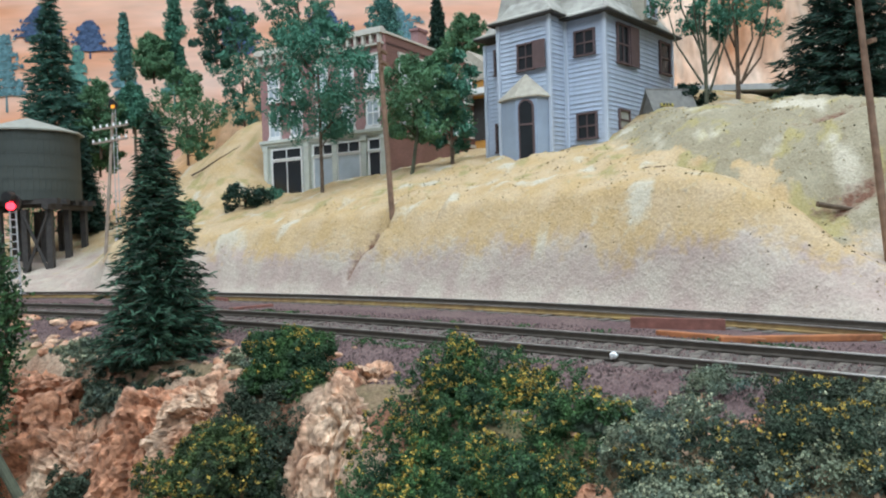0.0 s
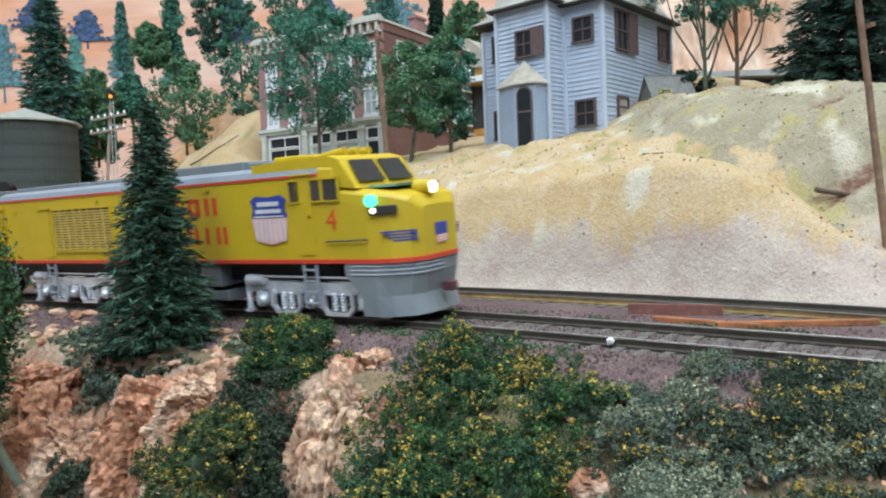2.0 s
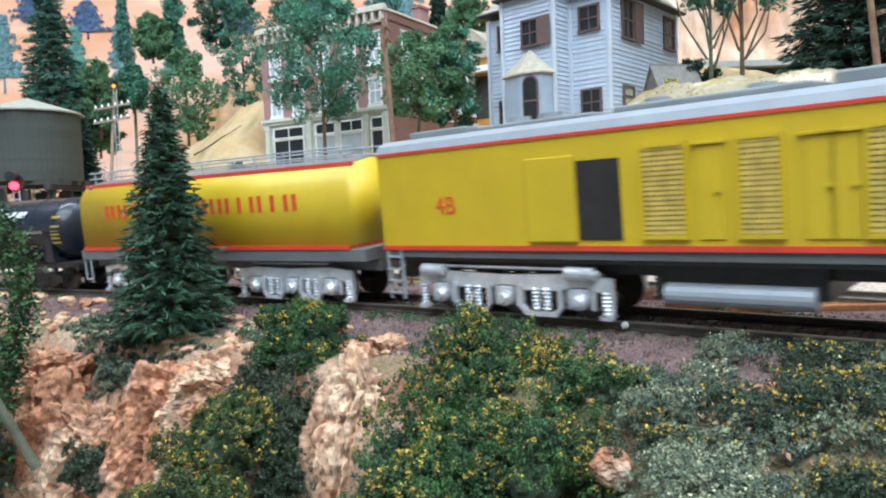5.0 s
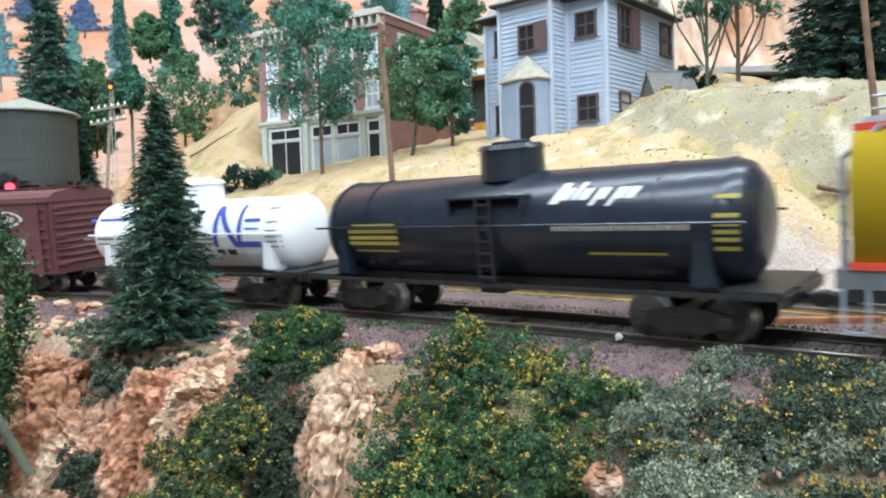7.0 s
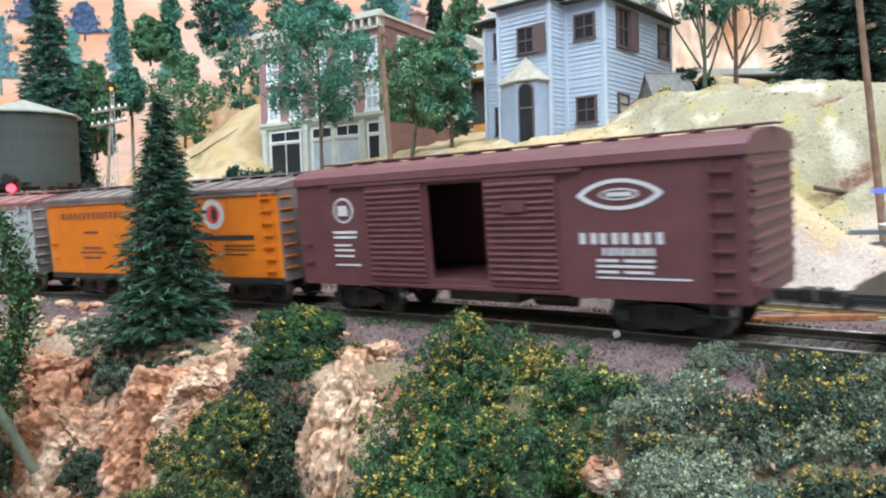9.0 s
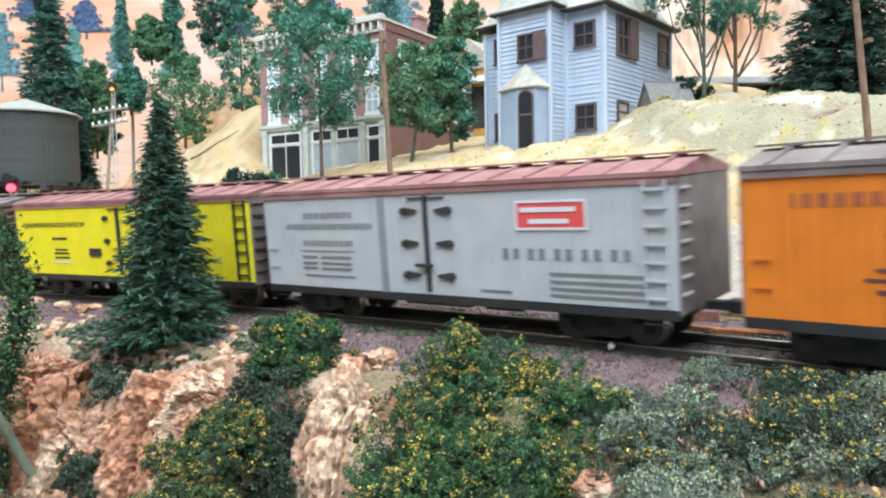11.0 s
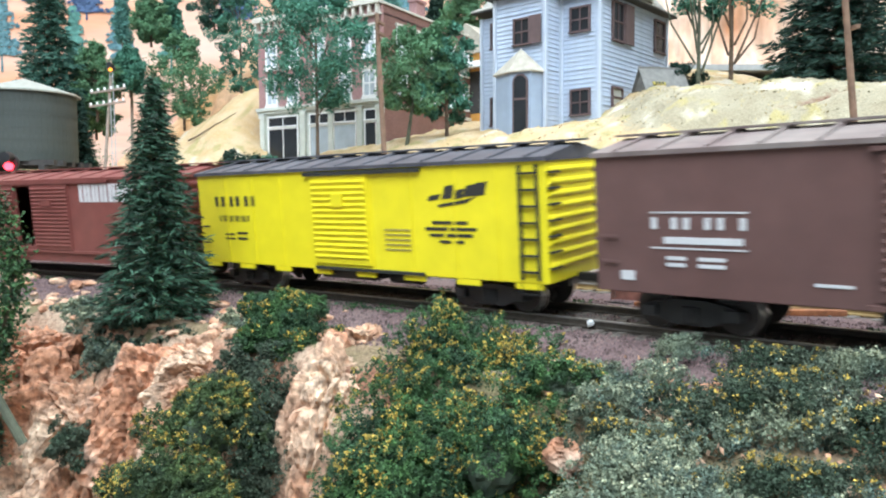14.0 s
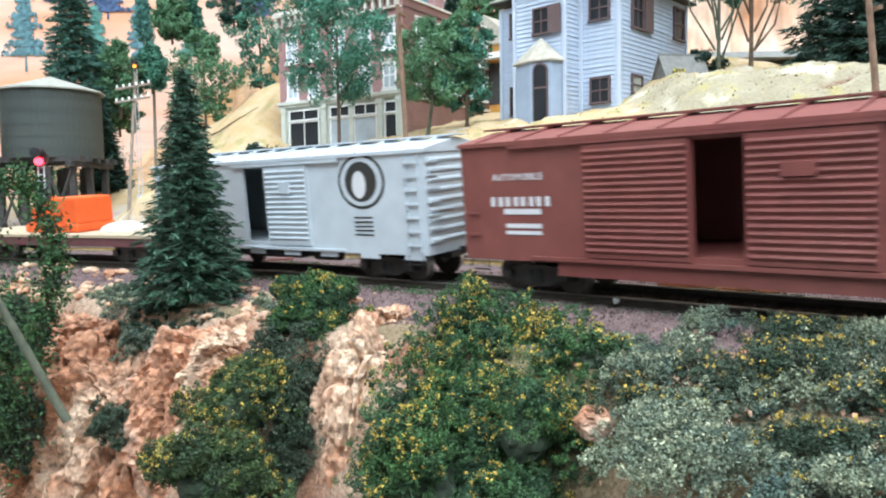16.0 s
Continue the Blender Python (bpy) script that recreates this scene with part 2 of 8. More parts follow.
M["ink_faded"] = material("lettering_faded", (0.15, 0.155, 0.15), 0.6, vary=0.1, scale=200)
M["sign_red"] = material("sign_red", (0.62, 0.07, 0.06), 0.55, vary=0.1, scale=200)
M["deck"] = material("deck_planks", (0.42, 0.33, 0.22), 0.85, vary=0.25, scale=400, bump=0.4)
M["load_orange"] = material("load_orange", (0.75, 0.10, 0.015), 0.5, vary=0.1, scale=150)
M["load_white"] = material("load_pale", (0.62, 0.55, 0.47), 0.8, vary=0.15, scale=150)
M["cliff_pale"] = material("pale_cliff", (0.66, 0.52, 0.41), 0.95, vary=0.3, scale=70, bump=1.0, bscale=70, second=(0.50, 0.23, 0.11), mix_scale=10, mix_at=0.55, squash=((0, 8, 0), (1.6, 1.0, 0.5)))
M["shed_wood"] = material("shed_wood", (0.20, 0.19, 0.17), 0.9, vary=0.2, scale=300, bump=0.4)
M["road"] = material("pale_road", (0.36, 0.37, 0.37), 0.9, vary=0.15, scale=200)
M["speck"] = material("dark_crumbs", (0.11, 0.085, 0.045), 0.95, vary=0.3, scale=300, rand=0.6)
M["grit"] = material("hill_crumbs", (0.36, 0.27, 0.12), 0.95, vary=0.3, scale=300, rand=0.6)
# room
M["room"] = material("room_wall", (0.69, 0.70, 0.71), 0.9, vary=0.05, scale=8)
M["room_floor"] = material("room_floor", (0.30, 0.30, 0.30), 0.8, vary=0.15, scale=10)
M["paint_sky"] = material("painted_hills", (0.80, 0.37, 0.21), 0.95, vary=0.12, scale=30, second=(0.86, 0.60, 0.48), mix_scale=7, mix_at=0.50, soft=0.20, squash=((0, 40, 0), (0.5, 1.0, 2.6)))
# ---- mesh helpers ----
def part(name, bm, mat, parent=None, label="", smooth=False):
    """Links a bmesh as one mesh object, under a thing or a part."""
    me = bpy.data.meshes.new(name)
    bm.to_mesh(me)
    bm.free()
    me.materials.append(mat)
    if smooth:
        me.shade_smooth()
    ob = new(name, me)
    if parent is not None:
        ob.parent = parent
    if label:
        tagged(ob, label)
    return ob


def again(ob, x=0.0, y=0.0, z=0.0, rz=0.0, parent=None):
    """A further piece on the same mesh."""
    o = new(ob.name.split(".")[0], ob.data)
    o.parent = parent if parent is not None else ob.parent
    o.matrix_basis = pose(x, y, z, 0, 0, rz)
    return o


def thing(name, label, category, m=None, group="", kind=""):
    ob = new(name)
    ob.empty_display_size = 0.01
    if m is not None:
        ob.matrix_basis = m
    return tagged(ob, label, category, group, kind)


def box(bm, x0, x1, y0, y1, z0, z1, bevel=0.0):
    vs = [bm.verts.new((x, y, z)) for z in (z0, z1) for y in (y0, y1) for x in (x0, x1)]
    fs = [bm.faces.new([vs[i] for i in q]) for q in ((0, 2, 3, 1), (4, 5, 7, 6), (0, 1, 5, 4), (2, 6, 7, 3), (0, 4, 6, 2), (1, 3, 7, 5))]
    if bevel:
        es = {e for f in fs for e in f.edges}
        bmesh.ops.bevel(bm, geom=list(es), offset=bevel, segments=2, affect="EDGES", profile=0.5)
    return bm


def nb():
    return bmesh.new()


def boxes(*rows, bevel=0.0):
    bm = nb()
    for r in rows:
        box(bm, *r, bevel=bevel)
    return bm


def cyl(bm, a, b, r0, r1=None, n=10, cap=True):
    """A tapered rod from a to b."""
    r1 = r0 if r1 is None else r1
    a, b = Vector(a), Vector(b)
    d = (b - a).normalized()
    u = d.orthogonal().normalized()
    v = d.cross(u)
    ring = lambda c, r: [bm.verts.new(c + u * math.cos(2 * math.pi * i / n) * r + v * math.sin(2 * math.pi * i / n) * r) for i in range(n)]
    p, q = ring(a, r0), ring(b, r1)
    for i in range(n):
        bm.faces.new((p[i], p[(i + 1) % n], q[(i + 1) % n], q[i]))
    if cap:
        bm.faces.new(p[::-1])
        bm.faces.new(q)
    return bm


def prism(bm, outline, y0, y1):
    """An outline in x, z drawn out along y."""
    a = [bm.verts.new((x, y0, z)) for x, z in outline]
    b = [bm.verts.new((x, y1, z)) for x, z in outline]
    n = len(a)
    for i in range(n):
        bm.faces.new((a[i], b[i], b[(i + 1) % n], a[(i + 1) % n]))
    bm.faces.new(a)
    bm.faces.new(b[::-1])
    bmesh.ops.recalc_face_normals(bm, faces=bm.faces)
    return bm


def sweep_x(bm, outline, x0, x1):
    """An outline in y, z drawn out along x."""
    a = [bm.verts.new((x0, y, z)) for y, z in outline]
    b = [bm.verts.new((x1, y, z)) for y, z in outline]
    n = len(a)
    for i in range(n):
        bm.faces.new((a[i], b[i], b[(i + 1) % n], a[(i + 1) % n]))
    bm.faces.new(a)
    bm.faces.new(b[::-1])
    bmesh.ops.recalc_face_normals(bm, faces=bm.faces)
    return bm


# ---- the lines of the two tracks ----
TURN, CANT = -0.759834, 0.0775


def line(y0, a, b, c, radius):
    """Points along a track: a bend at one end that runs out straight, a nearly straight stretch at the other."""
    xs = np.linspace(-0.45, 0.0, 150)
    ys = y0 + a * xs + b * xs ** 2 + c * xs ** 3
    th, x, y, left = math.atan2(ys[1] - ys[0], xs[1] - xs[0]), xs[0], ys[0], []
    for i in range(330):
        if i * 0.01 < radians(60) * radius:
            th += 0.01 / radius
        x, y = x - 0.01 * math.cos(th), y - 0.01 * math.sin(th)
        left.append((x, y))
    th = math.atan2(ys[-1] - ys[-2], xs[-1] - xs[-2])
    right = [(xs[-1] + 0.01 * (i + 1) * math.cos(th), ys[-1] + 0.01 * (i + 1) * math.sin(th)) for i in range(330)]
    pts = np.array(left[::-1] + list(zip(xs, ys)) + right)
    ca, sa = math.cos(TURN), math.sin(TURN)
    w = np.stack([ca * pts[:, 0] - sa * pts[:, 1], sa * pts[:, 0] + ca * pts[:, 1]], -1)
    s = np.concatenate([[0], np.cumsum(np.hypot(*np.diff(w, axis=0).T))])
    return s - s[330 + 149], w


FRONT = line(0.171124, 0.0, -0.144229, 0.41793, 0.45)
BACK = line(0.224911, -0.17882, -0.641424, -0.090318, 0.50)


def on(track, s):
    """Place and heading at s metres along a track."""
    t, w = track
    f = lambda q: (np.interp(q, t, w[:, 0]), np.interp(q, t, w[:, 1]))
    (x0, y0), (x1, y1), (x, y) = f(s - 0.002), f(s + 0.002), f(s)
    return x, y, math.atan2(y1 - y0, x1 - x0)


def aside(track, X, Y):
    """Signed distance of points from a track (positive: away from the camera's side), with the place along it."""
    t, w = track
    keep = slice(None, None, 4)
    w, t = w[keep], t[keep]
    d = np.diff(w, axis=0)
    d /= np.hypot(d[:, 0], d[:, 1])[:, None]
    m = (w[1:] + w[:-1]) / 2
    best = np.full(X.shape, 9.0)
    side, along = np.zeros(X.shape), np.zeros(X.shape)
    for i in range(len(m)):
        px, py = X - m[i, 0], Y - m[i, 1]
        q = px * px + py * py
        hit = q < best
        best = np.where(hit, q, best)
        lat = -d[i, 1] * px + d[i, 0] * py
        side = np.where(hit, lat, side)
        along = np.where(hit, t[i], along)
    return np.where(np.abs(side) > 1e-9, np.sign(side), 1) * np.maximum(np.abs(side), np.sqrt(best) * 0.97), along


def smooth(x, a, b):
    t = np.clip((x - a) / (b - a), 0, 1)
    return t * t * (3 - 2 * t)


RNG = np.random.RandomState(5)
WAVES = [(RNG.uniform(0, 2 * math.pi), RNG.uniform(0, 6.28), RNG.uniform(0.7, 1.4)) for _ in range(24)]


def ripple(X, Y, size):
    """Smooth unevenness of about that size, between -1 and 1."""
    v = 0
    for k, (a, ph, f) in enumerate(WAVES):
        w = 2 * math.pi / size * f * (1 + (k % 3) * 0.8)
        v = v + np.sin((X * math.cos(a) + Y * math.sin(a)) * w + ph) / (1 + (k % 3))
    return v / 8.0


HOLLOWS = ((0.176, 0.318, 0.020, 0.006, 0.0060), (0.160, 0.285, 0.016, 0.005, 0.0060))


def crack(X, Y):
    """How far from the torn crack, and how much of it is open there."""
    return Y - 0.3890 + 0.0045 * ripple(X, Y, 0.020), smooth(X, -0.054, -0.047) * (1 - smooth(X, -0.031, -0.025))


def trench(X, Y):
    """Along and across the washed-out trench on the hill."""
    ax, ay, bx, by = 0.100, 0.335, 0.146, 0.272
    n = math.hypot(bx - ax, by - ay)
    cx, cy = (bx - ax) / n, (by - ay) / n
    return (X - ax) * cx + (Y - ay) * cy, -((X - ax) * cy - (Y - ay) * cx)


def height(X, Y):
    """The ground of the layout."""
    X, Y = np.asarray(X, float), np.asarray(Y, float)
    d1, s1 = aside(FRONT, X, Y)
    d2, s2 = aside(BACK, X, Y)
    # ballast level with the ties, canted with the front track
    flat = -0.0025 + 0.0003 * ripple(X, Y, 0.02) + CANT * np.clip(d1, -0.016, 0.016) * (1 - smooth(np.abs(d1), 0.016, 0.028))
    # hill beyond the second track
    e = np.interp(d2, [0.0, 0.0185, 0.0225, 0.029, 0.040, 0.055, 0.075, 0.10, 0.13, 0.17, 0.25, 0.4, 0.7], [0, 0, 0.008, 0.027, 0.047, 0.053, 0.059, 0.068, 0.076, 0.082, 0.092, 0.104, 0.104])
    k = np.interp(X, [-0.5, -0.32, -0.25, -0.18, -0.13, -0.06, 0.0, 0.06, 0.12, 0.17, 0.26, 0.4], [0.05, 0.06, 0.22, 0.70, 0.78, 0.93, 1.0, 1.04, 1.06, 1.0, 0.85, 0.9])
    hill = e * k
    hill = hill + 0.013 * smooth(d2, 0.06, 0.115) * smooth(X, 0.085, 0.135)
    gully = np.exp(-((X - 0.165) ** 2 / 0.03 ** 2 + (Y - 0.255) ** 2 / 0.035 ** 2))
    hill = hill - 0.024 * gully
    # the front bench falls away to the right
    hill = hill - 0.019 * smooth(X, 0.095, 0.150) * smooth(d2, 0.0185, 0.032) * (1 - smooth(d2, 0.060, 0.100))
    hill = hill + smooth(d2, 0.018, 0.05) * (0.0030 * ripple(X, Y, 0.06) + 0.0012 * ripple(X + 3, Y, 0.018) + 0.0006 * ripple(X, Y + 5, 0.007))
    hill = hill - 0.0045 * smooth(d2, 0.016, 0.026) * (1 - smooth(d2, 0.035, 0.06)) * np.abs(ripple(s2 * 1.0, s2 * 0.3 + d2 * 0.5, 0.035))
    # a torn crack in the plaster, with a swollen lip beside it
    bend, span = crack(X, Y)
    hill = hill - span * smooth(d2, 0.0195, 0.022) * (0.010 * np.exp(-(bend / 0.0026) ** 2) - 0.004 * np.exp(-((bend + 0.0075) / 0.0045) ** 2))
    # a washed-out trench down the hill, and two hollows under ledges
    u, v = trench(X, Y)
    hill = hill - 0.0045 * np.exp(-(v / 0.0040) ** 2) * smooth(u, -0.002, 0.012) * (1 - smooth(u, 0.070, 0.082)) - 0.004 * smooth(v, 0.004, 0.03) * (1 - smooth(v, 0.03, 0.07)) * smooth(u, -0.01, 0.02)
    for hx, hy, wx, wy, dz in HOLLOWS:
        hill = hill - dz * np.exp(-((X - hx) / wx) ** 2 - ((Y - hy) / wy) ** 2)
    # shelf behind the town, rising to the left
    far = smooth(Y, 0.58, 0.80) * np.interp(X, [-0.5, -0.30, -0.2, -0.1, 0.1], [0.03, 0.05, 0.06, 0.05, 0.01])
    far = far + 0.030 * smooth(Y, 0.42, 0.60) * smooth(X, 0.10, 0.18)
    mound = 0.020 * np.exp(-((X + 0.205) ** 2 / 0.030 ** 2 + (Y - 0.475) ** 2 / 0.022 ** 2))
    far = far + 0.040 * smooth(Y, 0.54, 0.63) * (1 - smooth(Y, 0.72, 0.80)) * smooth(X, -0.30, -0.235) * (1 - smooth(X, -0.175, -0.12))
    z = np.where(d2 > 0.0, flat + hill + far + mound * smooth(d2, 0.014, 0.03), flat)
    # bank and cliff in front
    q = -d1
    left = np.interp(q, [0, 0.021, 0.030, 0.052, 0.060, 0.070, 0.085, 0.11, 0.2, 0.6], [0, 0, -0.004, -0.009, -0.022, -0.052, -0.085, -0.12, -0.17, -0.2])
    right = np.interp(q, [0, 0.021, 0.030, 0.045, 0.08, 0.12, 0.2, 0.6], [0, 0, -0.003, -0.0075, -0.016, -0.03, -0.055, -0.15])
    mix = smooth(X, 0.028, 0.052)
    front = left * (1 - mix) + right * mix
    rough = smooth(q, 0.022, 0.05)
    front = front + rough * (0.0022 * ripple(X + 1, Y, 0.03) + 0.0012 * ripple(X, Y + 2, 0.011))
    return np.where(d1 < 0, z + front, z)


def gz(x, y):
    return float(height(np.array([x]), np.array([y]))[0])


# ---- ground: one sheet ----
def spread(lo, hi, a, b, fine, coarse):
    return np.unique(np.round(np.concatenate([np.arange(lo, a, coarse), np.arange(a, b, fine), np.arange(b, hi + 1e-6, coarse)]), 5))


def ground_material():
    """Plaster, ballast and earth in zones that run into one another grain by grain."""
    m = bpy.data.materials.new("layout_ground")
    m.use_nodes = True
    n, l = m.node_tree.nodes, m.node_tree.links
    b = n["Principled BSDF"]
    b.inputs["Roughness"].default_value, b.inputs["Specular IOR Level"].default_value = 0.95, 0.25
    tc = n.new("ShaderNodeTexCoord")

    def grain(scale, detail=6.0):
        t = n.new("ShaderNodeTexNoise")
        t.inputs["Scale"].default_value, t.inputs["Detail"].default_value = scale, detail
        l.new(tc.outputs["Object"], t.inputs["Vector"])
        return t.outputs["Fac"]

    fine, mid, wide = grain(1100), grain(330), grain(60)

    def calc(op, a, c, clamp=False):
        q = n.new("ShaderNodeMath")
        q.operation, q.use_clamp = op, clamp
        for i, v in enumerate((a, c)):
            if isinstance(v, (int, float)):
                q.inputs[i].default_value = v
            else:
                l.new(v, q.inputs[i])
        return q.outputs[0]

    def zone(name, sharp=5.0):
        at = n.new("ShaderNodeAttribute")
        at.attribute_name = name
        edge = calc("ADD", at.outputs["Fac"], calc("MULTIPLY", calc("SUBTRACT", mid, 0.5), 1.3))
        return calc("MULTIPLY", calc("SUBTRACT", edge, 0.5 - 0.5 / sharp), sharp, True)

    def blend(f, a, c):
        x = n.new("ShaderNodeMix")
        x.data_type = "RGBA"
        l.new(f, x.inputs["Factor"])
        for k, v in (("A", a), ("B", c)):
            if isinstance(v, tuple):
                x.inputs[k].default_value = (*v, 1)
            else:
                l.new(v, x.inputs[k])
        return x.outputs["Result"]

    rough_mix = calc("MULTIPLY", calc("SUBTRACT", wide, 0.38), 4.0, True)
    stone = blend(rough_mix, (0.115, 0.072, 0.070), (0.155, 0.105, 0.095))
    bed = blend(rough_mix, (0.13, 0.112, 0.095), (0.095, 0.075, 0.065))
    tan = blend(rough_mix, (0.455, 0.315, 0.155), (0.49, 0.36, 0.215))
    tan = blend(zone("grey", 2.0), tan, blend(rough_mix, (0.27, 0.225, 0.145), (0.32, 0.275, 0.185)))
    tan = blend(zone("turf", 1.3), tan, (0.34, 0.28, 0.125))
    tan = blend(zone("pale", 1.2), tan, (0.50, 0.44, 0.33))
    tan = blend(zone("pink", 1.6), tan, blend(rough_mix, (0.40, 0.305, 0.255), (0.47, 0.40, 0.32)))
    # shade painted as dark brown into the crack and the hollows
    tan = blend(zone("recess_shade", 2.0), tan, (0.17, 0.085, 0.055))
    soil = blend(rough_mix, (0.22, 0.145, 0.09), (0.12, 0.105, 0.05))
    crag = blend(rough_mix, (0.23, 0.11, 0.065), (0.36, 0.25, 0.17))
    col = blend(zone("tie_bed", 3.0), stone, bed)
    col = blend(zone("earth", 3.0), col, soil)
    col = blend(zone("rock", 4.0), col, crag)
    col = blend(zone("hill", 4.0), col, tan)
    hsv = n.new("ShaderNodeHueSaturation")
    l.new(col, hsv.inputs["Color"])
    at = n.new("ShaderNodeAttribute")
    at.attribute_name = "hill"
    amp = calc("SUBTRACT", 1.9, calc("MULTIPLY", at.outputs["Fac"], 1.1))
    l.new(calc("ADD", 1.0, calc("MULTIPLY", calc("SUBTRACT", fine, 0.5), calc("MULTIPLY", amp, 1.0))), hsv.inputs["Value"])
    l.new(hsv.outputs["Color"], b.inputs["Base Color"])
    bp = n.new("ShaderNodeBump")
    bp.inputs["Strength"].default_value, bp.inputs["Distance"].default_value = 0.65, 0.0016
    l.new(calc("ADD", calc("MULTIPLY", mid, 0.8), calc("MULTIPLY", fine, 0.5)), bp.inputs["Height"])
    l.new(bp.outputs["Normal"], b.inputs["Normal"])
    return m


def build_ground():
    xs, ys = spread(-2.3, 2.3, -0.46, 0.34, 0.002, 0.04), spread(-2.3, 1.3, 0.06, 0.62, 0.002, 0.04)
    X, Y = np.meshgrid(xs, ys)
    Z = height(X, Y)
    d1, _ = aside(FRONT, X, Y)
    d2, _ = aside(BACK, X, Y)
    nx, ny = len(xs), len(ys)
    verts = np.stack([X.ravel(), Y.ravel(), Z.ravel()], -1)
    i = np.arange(nx * ny).reshape(ny, nx)
    faces = np.stack([i[:-1, :-1].ravel(), i[:-1, 1:].ravel(), i[1:, 1:].ravel(), i[1:, :-1].ravel()], -1)
    # the aisle where the viewer stands is cut out of the layout
    aisle = (Y < -0.06) & (d1 < -0.12)
    faces = faces[~aisle.ravel()[faces].any(axis=1)]
    me = bpy.data.meshes.new("ground")
    me.from_pydata(verts.tolist(), [], faces.tolist())
    wob = ripple(X, Y, 0.03) * 0.006 + ripple(X, Y, 0.009) * 0.003
    patch = ripple(X + 2, Y, 0.08)
    zones = {
        "tie_bed": 1 - smooth(np.minimum(np.abs(d1), np.abs(d2)), 0.010, 0.015),
        "hill": smooth(d2, 0.0155 + wob * 0.25, 0.019 + wob * 0.25),
        "pink": 1 - smooth(Z + 0.009 * patch + wob * 1.5, 0.010, 0.030),
        "grey": smooth(trench(X, Y)[1] + wob * 2 + 0.006 * patch, -0.002, 0.010) * smooth(X, 0.08, 0.11) * smooth(d2, 0.035, 0.06) * (1 - smooth(Y, 0.40, 0.45)),
        # mask of the painted shade: along the crack and inside the hollows
        "recess_shade": np.exp(-(crack(X, Y)[0] / 0.0018) ** 2) * crack(X, Y)[1] + sum(0.8 * np.exp(-((X - hx) / wx) ** 2 - ((Y - hy) / wy * 1.3) ** 2) for hx, hy, wx, wy, _ in HOLLOWS),
        "pale": smooth(ripple(X * 1.2 + 5, Y, 0.045) + 0.5 * ripple(X, Y + 4, 0.02), 0.20, 0.75),
        "earth": 1 - smooth(d1, -0.046 - wob, -0.032 - wob),
        "rock": (1 - smooth(d1, -0.054 + wob, -0.046 + wob)) * (1 - smooth(X, -0.01, 0.02)),
        "turf": smooth(ripple(X + 9, Y, 0.035) + 0.6 * ripple(X, Y + 1, 0.012), 0.15, 0.6) * (smooth(d2, 0.04, 0.07) + (d1 < -0.018) * 0.8),
    }
    for k, v in zones.items():
        att = me.attributes.new(k, "FLOAT", "POINT")
        att.data.foreach_set("value", np.clip(v, 0, 1).ravel().astype(np.float32))
    me.materials.append(ground_material())
    me.shade_smooth()
    ob = new("ground", me)
    tagged(ob, "modelled ground with tan plaster hill, purple-brown ballast and earth bank", "ground", kind="structure")
    return ob


build_ground()


# ---- rooms' shell ----
def slab(name, mat, label, *b):
    o = part(name, boxes(b), mat)
    tagged(o, label, "wall", kind="structure")
    return o


slab("floor", M["room_floor"], "dark grey floor of the layout room", -3.2, 3.2, -3.2, 1.6, -1.25, -1.2)
slab("fascia", M["timber"], "dark timber fascia along the front of the layout", -0.20, 0.10, -0.085, -0.062, -1.2, -0.22)
slab("ceiling", M["room"], "pale ceiling of the layout room", -3.2, 3.2, -3.2, 1.6, 1.45, 1.5)
slab("wall_north", M["room"], "pale painted room wall behind the layout", -3.2, 3.2, 1.6, 1.65, -1.25, 1.5)
slab("wall_south", M["room"], "pale painted room wall", -3.2, 3.2, -3.25, -3.2, -1.25, 1.5)
slab("wall_east", M["room"], "pale painted room wall", 3.2, 3.25, -3.2, 1.6, -1.25, 1.5)
slab("wall_west", M["room"], "pale painted room wall", -3.25, -3.2, -3.2, 1.6, -1.25, 1.5)


# ---- tracks ----
def ribbon(track, off, outline, s0, s1, tilt, step=0.006):
    """A rail: its outline (across, up) carried along a track."""
    bm, last = nb(), None
    for s in np.arange(s0, s1 + step, step):
        x, y, a = on(track, s)
        nx, ny = -math.sin(a), math.cos(a)
        ring = []
        for u, v in outline:
            lat, up = (off + u) * math.cos(tilt) - v * math.sin(tilt), (off + u) * math.sin(tilt) + v * math.cos(tilt)
            ring.append(bm.verts.new((x + nx * lat, y + ny * lat, up)))
        if last:
            for i in range(len(ring)):
                j = (i + 1) % len(ring)
                bm.faces.new((last[i], last[j], ring[j], ring[i]))
        last = ring
    bmesh.ops.recalc_face_normals(bm, faces=bm.faces)
    return bm


